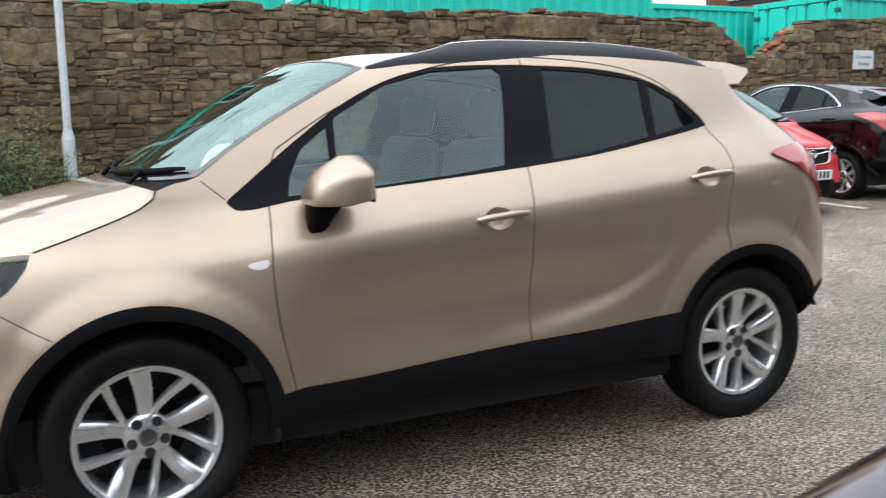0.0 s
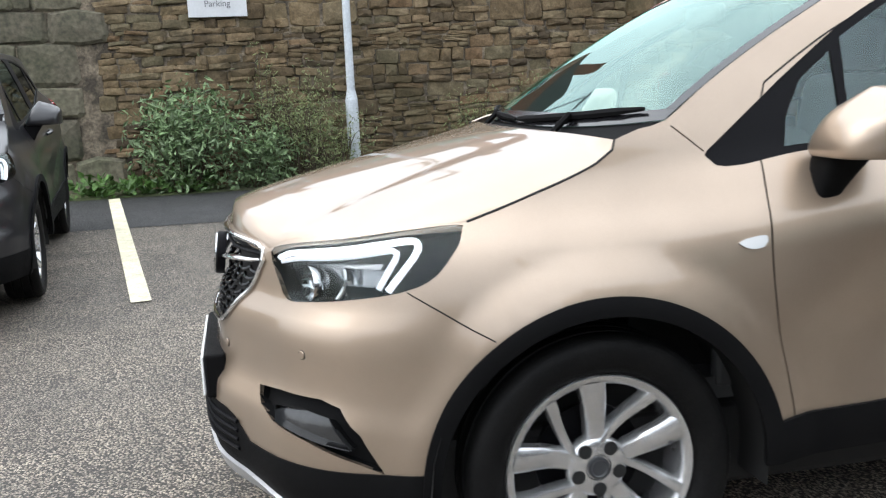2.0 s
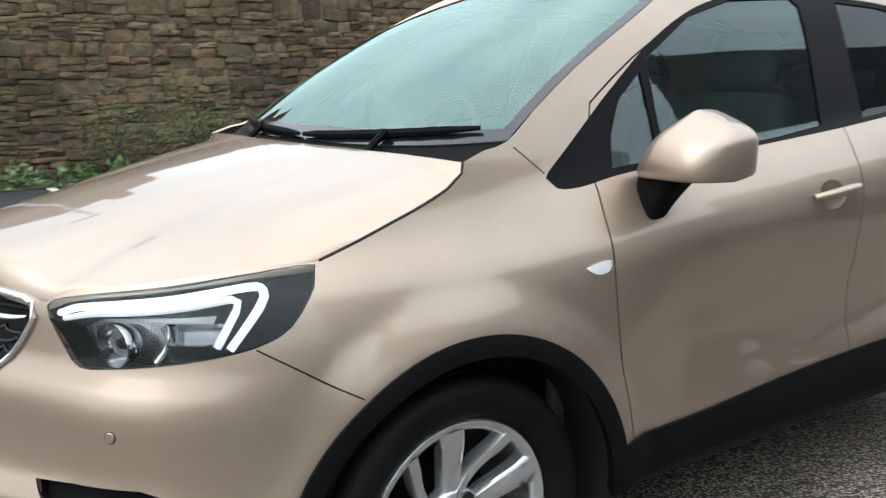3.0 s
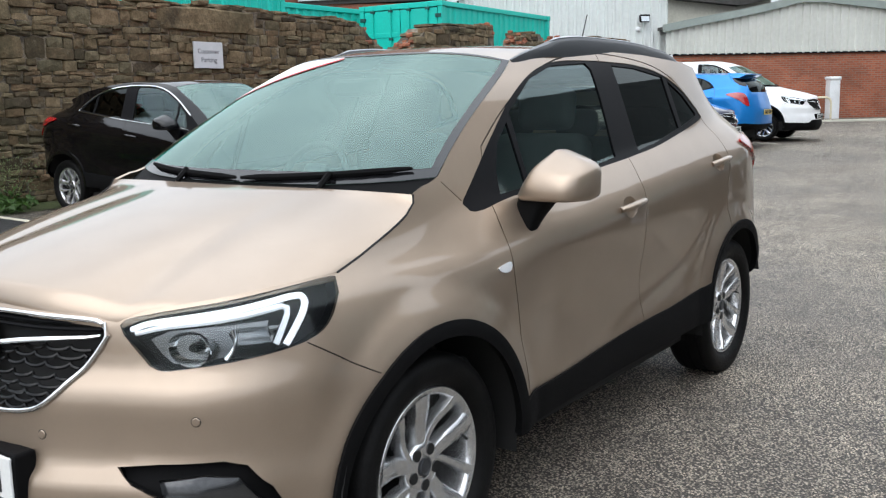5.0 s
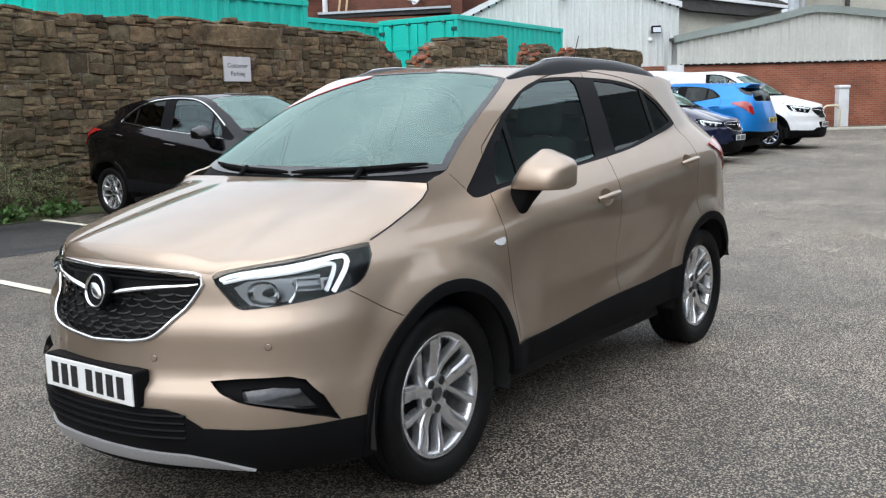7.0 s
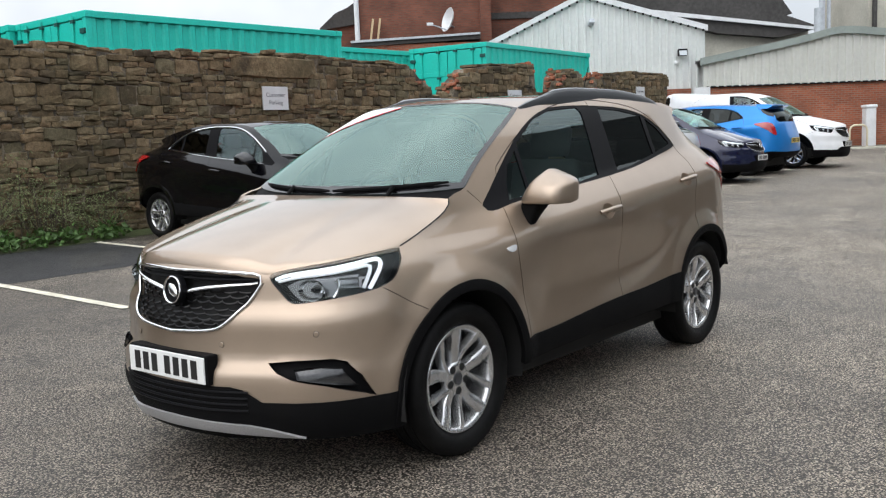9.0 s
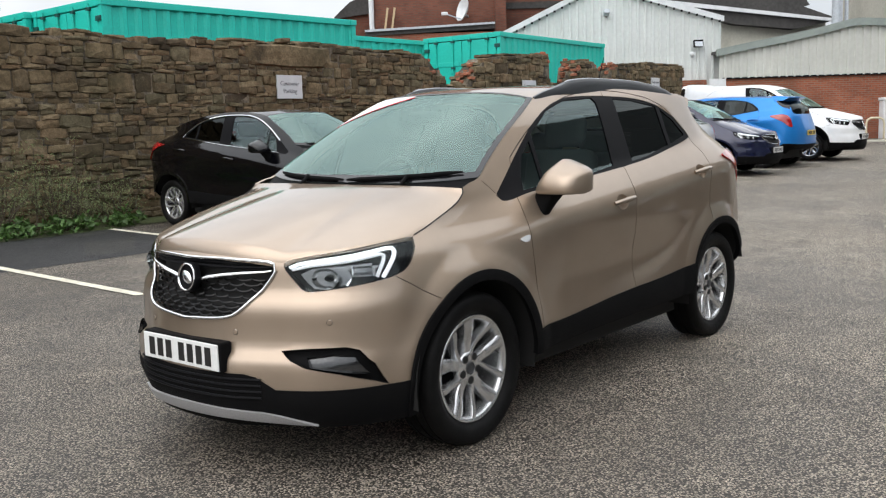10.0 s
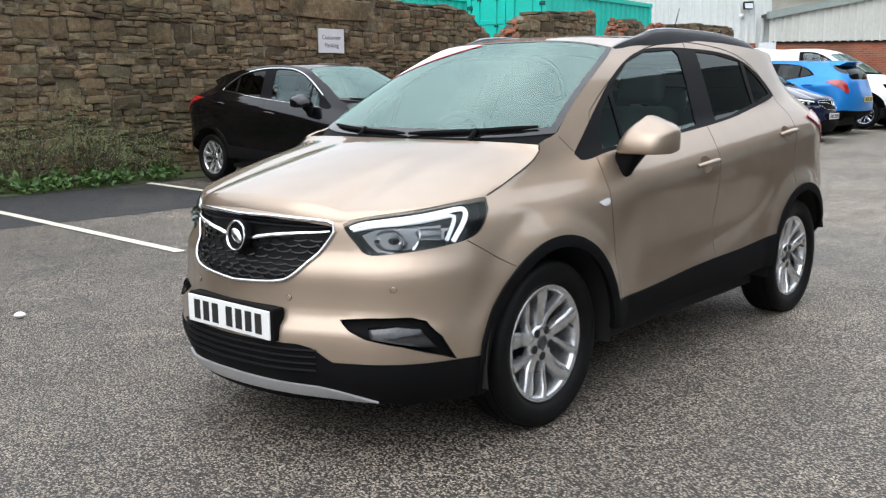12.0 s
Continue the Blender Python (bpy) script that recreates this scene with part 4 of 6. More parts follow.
    gaps = [path_on(DOOR_FRONT), path_on(DOOR_MIDDLE), path_on(DOOR_REAR), path_on(FRAME_TOP), path_on([(-.455, .826), (-.36, .765), (-.27, .712)])]
    if hero:
        gaps.append(path_on([(2.80, .80), (2.845, .86), (2.90, .96)]))
        gaps.append(path_on([(.235, 1.168), (.31, 1.103)]))
    for i, g in enumerate(gaps):
        add("gap_%d" % i, strip(g, 0.0048 if i < 4 else 0.0035))
    for key, outline in doors:
        add(key, outline)
    add("bumper", path_on(NOSE_EDGE)[:-1] + path_on(LAMP_TOP, rounded=False)[:1] + path_on([(.447, .887, "f"), (-.58, .86), (-.455, .826), (-.36, .765), (-.27, .712), (-.27, .3)], rounded=False) + [(at_x(-.27, .2), .2), (0, .2)])
    sheet, tris = triangulated([o for _, o in shapes], outer, step)
    found = {}
    for f in tris:
        c = (sum(sheet[i][0] for i in f) / len(f), sum(sheet[i][1] for i in f) / len(f))
        if not inside(c, outer):
            continue
        key = next((k for k, o in shapes if inside(c, o)), "body_side")
        found.setdefault(key, []).append(f)
    found.pop("hole", None)
    inner_lamp = found.pop("headlamp_inner", [])
    found["headlamp"] = found["headlamp"] + inner_lamp
    glass_side = GLASS
    def bowl_depth(s, z):
        return -.026 * max(0, 1 - min(((s - a) / .062) ** 2 + ((z - c) / .042) ** 2 for a, c in bowls)) if hero else 0
    looks = {"handle_bowl": (bowl_depth, 0, paint), "fog_lamp": (-.012, -.018, FOG), "headlamp": (.001, .0, GLASS_LAMP), "fog_recess": (-.03, -.03, PLASTIC), "repeater": (.005, .008, LAMP_WHITE), "tail_lamp": (.012, .02, LAMP_RED),
             "front_glass": (-.008, 0, glass_side), "quarter_light": (-.008, 0, glass_side), "rear_glass": (-.008, 0, GLASS_PRIVACY if privacy else glass_side),
             "rear_quarter_glass": (-.008, 0, GLASS_PRIVACY if privacy else glass_side), "window_trim": (-.003, .01, dlo_mat), "rear_screen": (-.004, .0, GLASS_PRIVACY), "rear_side_glass": (-.004, .006, FRIT),
             "arch_trim_front": (.012, .03, clad), "arch_trim_rear": (.012, .03, clad), "skid_plate": (.014, .02, SATIN_SILVER), "valance": (.004, .012, PLASTIC),
             "sill_trim": (.010, .02, clad if hero else PLASTIC), "rear_valance": (.004, .015, PLASTIC), "gap": (-.007, 0, GAP), "front_door": (0, .012, paint), "rear_door": (0, .012, paint),
             "bumper": (0, .012, paint), "body_side": (0, .012, paint)}
    for mirrored in (False, True):
        for key, faces in found.items():
            if key == "grille":
                continue
            off, skirt, mat = looks[key.split("_")[0] if key.startswith("gap") else key]
            for some in pieces_of(faces) if key.startswith("gap") or key == "handle_bowl" else [faces]:
                panel("shut_line" if key.startswith("gap") else key, sheet, some, off, skirt, mat, car, scale, mirrored)
        panel("grille_back", sheet, found["grille"], -.045, -.045, GAP, car, scale, mirrored)
        if inner_lamp:
            panel("lamp_reflector", sheet, inner_lamp, -.05, 0, FOG_BRIGHT, car, scale, mirrored)
        panel("lamp_housing", sheet, found["headlamp"], -.055, -.055, LAMP_HOUSING, car, scale, mirrored)

    # bonnet, cowl, windscreen and roof
    def along(points):
        """A function from 0..1 to the point at that share of a line's length."""
        at = [0.0]
        for p, q in zip(points, points[1:]):
            at.append(at[-1] + (q - p).length)
        return lambda u: Vector(float(np.interp(u * at[-1], at, [p[k] for p in points])) for k in range(3))
    front_edge = along([Vector(side(*p)) for p in path_on(NOSE_EDGE)[:-1] + path_on(LAMP_TOP)])
    side_edge = along([Vector(side(*p)) for p in path_on(BONNET_SIDE)])
    cz = curve((-.91, .925), (-.89, .937), (-.86, .958), (-.80, .985), (-.68, 1.02), (-.5, 1.062), (-.25, 1.112), (0, 1.152), (.05, 1.158))

    def swell(a):
        return .30 * a ** 2 + .70 * a ** 4
    f0, f1, s1 = front_edge(0), front_edge(1), side_edge(1)
    rows = []
    for i in range(25):
        v = (i / 24) ** 1.25
        lost = side_edge(v) - f1.lerp(s1, v)
        mid = f0.lerp(Vector((.012, 0, cz(.012))), v)
        rise = cz(mid.x) - mid.z if 0 < i < 24 else 0
        row = []
        for q in range(-22, 23):
            a = abs(q) / 22
            back_p = Vector((.012 + (s1.x - .012) * a ** 1.7, s1.y * a, cz(.012) + (s1.z - cz(.012)) * swell(a)))
            p = front_edge(a).lerp(back_p, v) + lost * a ** 2.5
            level = .03 * 4 * v * (1 - v)
            row.append((p.x, p.y if q > 0 else -p.y, p.z + (rise + (level - rise) * smooth(.3, .65, a)) * (1 - swell(a))))
        rows.append(row)
    grid_part("bonnet", rows, paint, car, scale, 0.02)
    seam = [Vector(side(*p)) for p in path_on(BONNET_SIDE, 0.03)]
    for sgn in (-1, 1):
        part("shut_line", tube([(p.x * kx, sgn * abs(p.y) * ky, (p.z + .001) * kz) for p in seam], .0032, 6), GAP, car)
    brim = [rows[-1][int(round(22 + 22 * q / 14))] for q in range(-14, 15)]
    pillar = [Vector(side(*p)) for p in path_on(SCREEN_EDGE[2:], 0.02)]
    pz = [p.z for p in pillar]
    px, py = np.polyfit(pz, [p.x for p in pillar], 4), np.polyfit(pz, [-abs(p.y) for p in pillar], 4)

    def screen_at(u, v, off=0.0):
        """A point of the windscreen: u across, near side 1, v from foot to top, lifted by off."""
        a, zb = u * u, pz[0] + (pz[-1] - pz[0]) * v
        xb, yb = float(np.polyval(px, zb)), float(np.polyval(py, zb))
        cx, cz_, lift = .05 + .755 * v, 1.158 + .44 * v, .10 * v * (1 - v) * (1 - a * a)
        return cx + (xb - cx) * abs(u) ** 3.0 - lift * .5 - .55 * off, u * yb, cz_ + (zb - cz_) * abs(u) ** 3.6 + lift * .85 + .83 * off

    low = [screen_at(q / 14, .004, -.003) for q in range(-14, 15)]
    grid_part("cowl", [[(p[0] - .012, p[1] * .97, p[2] - .016 - .012 * (p[1] / .75) ** 2) for p in brim], [(p[0] * .6 + r[0] * .4, p[1] * .6 + r[1] * .4, (p[2] * .6 + r[2] * .4) - .016 - .02 * (p[1] / .75) ** 4) for p, r in zip(brim, low)], low], PLASTIC, car, scale, 0.02)
    grid_part("windscreen", [[screen_at(q / 14, i / 14) for q in range(-14, 15)] for i in range(15)], GLASS_SCREEN, car, scale)
    for name_, us, vs in (("bottom_border", (-1, 1), (.0, .07)), ("top_border", (-1, 1), (.985, 1)), ("side_border", (.962, 1), (.07, .985)), ("side_border", (-1, -.985), (.07, .985)), ("sensor_cover", (-.13, .13), (.84, .97))):
        grid_part(name_, [[screen_at(us[0] + (us[1] - us[0]) * q / 16, vs[0] + (vs[1] - vs[0]) * i / 8, -.005 if name_ == "sensor_cover" else .002) for q in range(17)] for i in range(9)], FRIT, car, scale)
    rail_edge = [Vector(side(*p)) for p in path_on(ROOF_EDGE, 0.05, rounded=False)]
    rz = curve((.805, 1.598), (1.0, 1.626), (1.4, 1.640), (1.9, 1.636), (2.4, 1.612), (2.8, 1.558), (2.95, 1.53))
    rows, k = [], len(rail_edge)
    for i, b in enumerate(rail_edge):
        w = i / (k - 1)
        cx = .805 + (rail_edge[-1].x - .805) * w ** .95
        row = []
        for q in range(-10, 11):
            u = q / 10
            a = abs(u)
            z0 = rz(cx) if i < k - 1 else b.z
            row.append((cx + (b.x - cx) * a ** (2.2 + .2 * smooth(0, .25, w)), (b.y if u > 0 else -b.y) * a, z0 + (b.z - z0) * a ** (3.6 - .6 * smooth(0, .5, w))))
        rows.append(row)
    grid_part("roof", rows, paint, car, scale, 0.015)
    # floor pan and wheel wells
    part("underbody", block((3.3 * kx, 1.44 * ky, .22 * kz), (1.22 * kx, 0, .32 * kz), .02), GAP, car)
    for hub in HUBS:
        for sgn in (-1, 1):
            bm = bmesh.new()
            arcs = []
            for j in range(19):
                a = math.pi * ((1.06 - 1.12 * j / 18) if hub < 1 else (1.045 - .95 * j / 18))
                c, s_ = hub + .432 * math.cos(a), .345 + .432 * math.sin(a)
                arcs.append([bm.verts.new((c * kx, sgn * yy * ky, s_ * kz)) for yy in (.865, .60)] + [bm.verts.new((hub * kx, sgn * .60 * ky, .345 * kz))])
            for a, b in zip(arcs, arcs[1:]):
                bm.faces.new((a[0], b[0], b[1], a[1]))
                bm.faces.new((a[1], b[1], b[2], a[2])) if (b[2].co - a[2].co).length > 1e-6 else bm.faces.new((a[1], b[1], a[2]))
            bmesh.ops.remove_doubles(bm, verts=bm.verts, dist=1e-5)
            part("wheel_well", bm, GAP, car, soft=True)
            turn = Matrix.Translation((hub * kx, sgn * .745 * ky, wheel_r)) @ (Matrix() if sgn < 0 else Matrix.Rotation(math.pi, 4, "Z"))
            wheel(car, turn, wheel_r, spokes)

    # lamps in the headlamp bowls
    for sgn in (-1, 1):
        def put(s, z, off):
            p, n = skin_at(s, z, off)
            return Vector((p.x * kx, -sgn * p.y * ky, p.z * kz)), Vector((n.x, -sgn * n.y, n.z))
        upper = [put(s, z, -.016)[0] for s, z in path_on([(.468, .876, "f"), (-.70, .898), (-.58, .923), (-.45, .944), (-.420, .937), (-.435, .905), (-.500, .828)], 0.012)]
        part("daytime_running_light", tube(upper, [.0078 + .0016 * min(1, i / (len(upper) * .3)) for i in range(len(upper))], 8, .9), DRL, car, "bright white running light strip", True)
        inner = [put(s, z, -.018)[0] for s, z in path_on([(.478, .866, "f"), (-.69, .886), (-.58, .908), (-.482, .924), (-.470, .918), (-.478, .90), (-.522, .832)], 0.012)]
        part("light_guide", tube(inner, [.0058 + .0022 * min(1, i / (len(inner) * .3)) for i in range(len(inner))], 6), GUIDE, car, soft=True)
        if hero:
            p, n = put(at_y(.615, .832), .832, -.034)
            n = (Vector((-1, 0, 0)) * .7 + n * .3).normalized()
            q = Matrix.Translation(p) @ n.to_track_quat("-Y", "Z").to_matrix().to_4x4() @ Matrix.Diagonal((1.35, 1, .92, 1))
            bowl = part("reflector", lathe([(.047, .028), (.0455, .012), (.038, -.008), (.024, -.022), (.013, -.028)], 32, m=q), REFLECTOR, car, "bright bowl reflector", True)
            part("bulb_cap", lathe([(.013, -.027), (.0135, .004), (.010, .012), (.0, .014)], 20, m=q), LAMP_HOUSING, bowl, soft=True)
            part("bulb_ring", lathe([(.020, -.022), (.021, -.012), (.018, -.008), (.0165, -.014)], 24, m=q), CHROME, bowl, soft=True)
            bow = [put(at_y(.682 + .012 * math.sin(math.pi * k / 8), .80 + .072 * k / 8), .80 + .072 * k / 8, -.030)[0] for k in range(9)]
            part("divider", tube(bow, [.0075 - .0035 * math.sin(math.pi * k / 8) for k in range(9)], 8, 1.6), CHROME, car, soft=True)
            for lo, hi, y_ in ((.803, .836, .728), (.838, .878, .722)):
                tray = [[put(at_y(y_ + .034 * (a_ - .5) * 2, lo + (hi - lo) * c_), lo + (hi - lo) * c_, -.044 + .026 * c_ ** 2)[0] for a_ in (0, .2, .4, .6, .8, 1)] for c_ in (0, .25, .5, .75, 1)]
                grid_part("reflector_tray", tray, REFLECTOR, car, (1, 1, 1))
        else:
            for y_, z_, r_ in ((.605, .832, .046), (.695, .848, .040)):
                p, n = put(at_y(y_, z_), z_, -.032)
                n = (Vector((-1, 0, 0)) * .75 + n * .25).normalized()
                q = Matrix.Translation(p) @ n.to_track_quat("-Y", "Z").to_matrix().to_4x4()
                part("reflector", lathe([(r_, .028), (r_ * .97, .012), (r_ * .8, -.006), (r_ * .5, -.02), (.014, -.026), (.012, .0), (.0, .002)], 28, m=q), REFLECTOR, car, soft=True)

    # grille, badge and plate
    def front_at(y, z, off):
        p, n = skin_at(at_y(abs(y), z), z, off)
        return Vector((p.x * kx, (p.y if y < 0 else -p.y) * ky, p.z * kz))
    outline = [q for q in path_on(grille, 0.02)]
    near = [skin_at(s, z, .004)[0] for s, z in outline]
    loop = [Vector((p.x * kx, p.y * ky, p.z * kz)) for p in near] + [Vector((p.x * kx, -p.y * ky, p.z * kz)) for p in near[::-1]][1:-1]
    part("grille_surround", tube(loop, .0072, 8, closed=True), CHROME, car, "chrome grille surround", True)
    for sgn in (-1, 1):
        part("grille_wing", tube([front_at(sgn * y, z, .008) for y, z in ((.055, .815), (.10, .826), (.2, .842), (.3, .853), (.375, .857), (.408, .862))], [.007, .013, .012, .010, .008, .005], 8, .8), CHROME, car, "chrome grille wing", True)
    if hero:
        for i in range(8):
            z = .676 + .0215 * i
            half = curve((.66, .20), (.70, .285), (.765, .345), (.83, .385), (.86, .40))(z)
            pts, n = [], int(half / .009)
            for j in range(-n, n + 1):
                t = (j * .009 / .072 + .5 * (i % 2)) % 1.0
                wave = abs(math.sin(math.pi * t)) ** .5
                pts.append(front_at(j * .009, z + .004 - .010 * wave, -.018 + .006 * wave))
            part("grille_bar", tube(pts, .0050, 6, 1.1), GRILLE, car, soft=True)
        for z in (.875, .893):
            half = .40 if z < .88 else .38
            part("grille_bar", tube([front_at(-half + 2 * half * j / 24, z, -.012) for j in range(25)], .006, 6), TRIM, car, soft=True)
    else:
        for z in (.70, .74, .78, .88):
            half = curve((.66, .20), (.70, .27), (.765, .33), (.83, .37), (.9, .37))(z)
            part("grille_bar", tube([front_at(-half + 2 * half * j / 16, z, -.015) for j in range(17)], .008, 6), TRIM, car, soft=True)
    b = Matrix.Translation((front_at(0, .822, .02))) @ Matrix.Rotation(radians(-90), 4, "Z") @ Matrix.Rotation(radians(-8), 4, "X")
    badge = part("badge", lathe([(.064, -.02), (.064, .004), (.058, .010), (.051, .006), (.050, .002), (.0, .003)], 40, m=b), TRIM, car, "round badge with a chrome ring", False)
    part("badge_ring", lathe([(.060, .006), (.059, .0115), (.055, .013), (.052, .0105), (.051, .006)], 40, m=b), CHROME, badge, soft=True)
    part("badge_emblem", blob(.040, .007, .024, (0, -.006, 0), 1.3, 1.1, 8, m=b @ Matrix.Rotation(radians(35), 4, "Y")), CHROME, badge, soft=True)
    part("plate_mount", block((.06, .54, .125), (-.918 * kx, 0, .517 * kz), .008), PLASTIC, car)
    plate_bars(car, "front_plate", (-.953 * kx, 0, .517 * kz), -1, PLATE)
    plate_bars(car, "rear_plate", (3.325 * kx, 0, .80 * kz), 1, rear_plate)

    # mirrors, handles and wipers
    for sgn in (-1, 1):
        tilt = Matrix.Diagonal((kx, -sgn * ky, kz, 1))
        housing = blob(.106, .109, .094, (.652, -.915, 1.154), .40, .46, 24)
        for v in housing.verts:
            t = (.655 - v.co.x) / .10
            if t > 0:
                v.co.z = 1.156 + (v.co.z - 1.156) * (1 - .30 * t) - .022 * t
                v.co.y += .03 * t
            v.co.z = max(v.co.z, 1.082 + .02 * max(0, -t))
            if v.co.y > -.915:
                v.co.y -= .5 * (v.co.y + .915) * max(0, (v.co.z - 1.10) / .13)
            if v.co.z > 1.10:
                v.co.z -= (v.co.z - 1.10) * .34 * min(1, max(0, (-.885 - v.co.y) / .139))
            v.co.x += (.10 + .30 * min(1, max(0, t))) * (v.co.z - 1.125) if v.co.z > 1.125 else 0
        bmesh.ops.transform(housing, matrix=tilt, verts=housing.verts)
        bmesh.ops.recalc_face_normals(housing, faces=housing.faces)
        shell = part("mirror", housing, paint, car, "door mirror in body colour", True)
        shell.data.set_sharp_from_angle(angle=radians(60))
        foot = bmesh.new()
        rows = []
        for u in (0, .25, .5, .75, 1):
            cx, cy, cz_ = .598 + .035 * u, -.80 - .045 * u ** 1.5, .972 + .125 * u
            rx, ry = .032 + .034 * u, .034 + .032 * u
            rows.append([foot.verts.new(tilt @ Vector((cx + rx * math.copysign(abs(math.cos(q)) ** .6, math.cos(q)), cy + ry * math.copysign(abs(math.sin(q)) ** .6, math.sin(q)), cz_))) for q in (2 * math.pi * j / 20 for j in range(20))])
        for a_, b_ in zip(rows, rows[1:]):
            for j in range(20):
                foot.faces.new((a_[j], a_[(j + 1) % 20], b_[(j + 1) % 20], b_[j]))
        foot.faces.new(rows[0])
        foot.faces.new(rows[-1])
        bmesh.ops.recalc_face_normals(foot, faces=foot.faces)
        fo = part("mirror_foot", foot, PLASTIC, shell, "black mirror foot", True)
        fo.data.set_sharp_from_angle(angle=radians(50))
        part("mirror_glass", block((.004, .15, .105), (0, 0, 0), .0, turn=tilt @ Matrix.Translation((.742, -.905, 1.140)) @ Matrix.Rotation(radians(14), 4, "Z")), CHROME, shell)
        for hx, hz in ((1.21, .982), (2.225, 1.090)):
            pts = []
            for j in range(9):
                u = j / 8
                s_ = at_x(hx + .0 + .215 * u, hz + .018 * u)
                p, n = skin_at(s_, hz + .018 * u, .004 + .026 * math.sin(math.pi * min(1, max(0, u * 1.0))) ** .5)
                pts.append((p.x * kx, -sgn * p.y * ky, p.z * kz))
            hnd = part("door_handle", tube(pts, [.013, .0155, .0165, .017, .017, .017, .0165, .0155, .013], 10, .8), paint, car, "body-coloured pull handle", True)
    for ends, stub in ((((-.82, .045), (.0, .012)), -.42), (((.035, .012), (.90, .06)), .52)):
        pts = [screen_at(ends[0][0] + (ends[1][0] - ends[0][0]) * q / 8, ends[0][1] + (ends[1][1] - ends[0][1]) * q / 8, .012) for q in range(9)]
        wiper = part("wiper", tube([(x * kx, y * ky, z * kz) for x, y, z in pts], [.004] + [.0075] * 7 + [.004], 6, 1.5), PLASTIC, car, "black wiper blade")
        a_, b_ = screen_at(stub, -.075, .004), screen_at(stub + .03, .04, .02)
        part("wiper_arm", tube([(a_[0] * kx, a_[1] * ky, a_[2] * kz), (b_[0] * kx, b_[1] * ky, b_[2] * kz)], [.009, .011], 6), PLASTIC, wiper)

    if chrome_trim:
        for sgn in (-1, 1):
            pts = [skin_at(*p, .006)[0] for p in path_on(DLO_TOP_REAR[::-1])[::-1] + path_on(DLO_TOP_FRONT[:-1])[1:]]
            part("window_chrome", tube([(p.x * kx, -sgn * p.y * ky, p.z * kz) for p in pts], .009, 6), CHROME, car, "bright chrome line over the windows", True)
            pts = [skin_at(*p, .005)[0] for p in path_on(BELT_FRONT)[6:-1] + path_on(BELT_REAR)]
            part("window_chrome", tube([(p.x * kx, -sgn * p.y * ky, p.z * kz) for p in pts], .005, 6), CHROME, car, "thin chrome line under the windows", True)
    if rails:
        for sgn in (-1, 1):
            bm = bmesh.new()
            top = curve((.90, 1.560), (1.0, 1.588), (1.08, 1.604), (1.17, 1.624), (1.28, 1.650), (1.5, 1.663), (1.9, 1.659), (2.3, 1.632), (2.45, 1.608), (2.56, 1.572))
            wide = curve((.90, .006), (1.1, .014), (1.2, .023), (1.4, .022), (2.3, .02), (2.5, .022), (2.57, .006))
            rows = []
            for j in range(37):
                x = .90 + 1.66 * j / 36
                base = 1.575 - .03 * smooth(2.2, 2.56, x) - .04 * smooth(1.2, .9, x)
                yc, w, t = .545 + .012 * math.sin(math.pi * j / 36) + .02 * smooth(1.15, .9, x), wide(x), top(x)
                rows.append([bm.verts.new((x, sgn * (yc + dy), z)) for dy, z in ((w, base), (w, t - .016), (w * .6, t - .003), (-w * .6, t), (-w, t - .014), (-w, base))])
            for a, c in zip(rows, rows[1:]):
                for j in range(5):
                    bm.faces.new((a[j], c[j], c[j + 1], a[j + 1]))
            bm.faces.new(rows[0])
            bm.faces.new(rows[-1])
            bmesh.ops.recalc_face_normals(bm, faces=bm.faces)
            rail = part("roof_rail", bm, RAIL, car, "dark grey roof rail", True)
            rail.data.set_sharp_from_angle(angle=radians(40))
            # pale strip puts the bright highlight line along the rail's top into colour
            cap = [(1.22 + 1.2 * j / 24, sgn * (.545 + .012 * math.sin(math.pi * (1.22 + 1.2 * j / 24 - .90) / 1.66) - .004), top(1.22 + 1.2 * j / 24) + .001) for j in range(25)]
            part("rail_cap", tube(cap, [.002] + [.011] * 23 + [.002], 8, .35), RAIL_HIGHLIGHT, rail, "pale strip for the highlight along the rail top", True)
    # tail spoiler
    bm = bmesh.new()
    rows = []
    for j in range(17):
        y = -.49 + .98 * j / 16
        a = abs(y) / .49
        x1, z0, zt = 2.945 - .10 * a ** 3, rz(2.55) + .006 - .006 * a ** 2, 1.568 - .008 * a ** 2
        rows.append([bm.verts.new((x * kx, y * (1 + 1.3 * (1.6 - z)) * ky, z * kz)) for x, z in ((2.55, z0), (2.72, z0 - .008), (x1, zt), (x1 - .008, zt - .02), (2.75, 1.487), (2.58, 1.50))])
    for a_, b_ in zip(rows, rows[1:]):
        for j in range(5):
            bm.faces.new((a_[j], b_[j], b_[j + 1], a_[j + 1]))
    bm.faces.new(rows[0])
    bm.faces.new(rows[-1])
    bmesh.ops.recalc_face_normals(bm, faces=bm.faces)
    if van:
        bm.free()
    else:
        sp = part("spoiler", bm, paint, car, soft=True)
        sp.data.set_sharp_from_angle(angle=radians(35))
    if hero:
        part("aerial", rod((2.50, 0, 1.60), (2.62, .0, 1.86), .004, .0025, n=6), TRIM, car, "thin black roof aerial")
        for sgn in (-1, 1):
            for y_, z_ in ((.283, .616), (.648, .662)):
                p, n = skin_at(at_y(y_, z_), z_, .0)
                q = Matrix.Translation((p.x, sgn * abs(p.y), p.z)) @ Vector((n.x, sgn * abs(n.y), n.z)).to_track_quat("-Y", "Z").to_matrix().to_4x4()
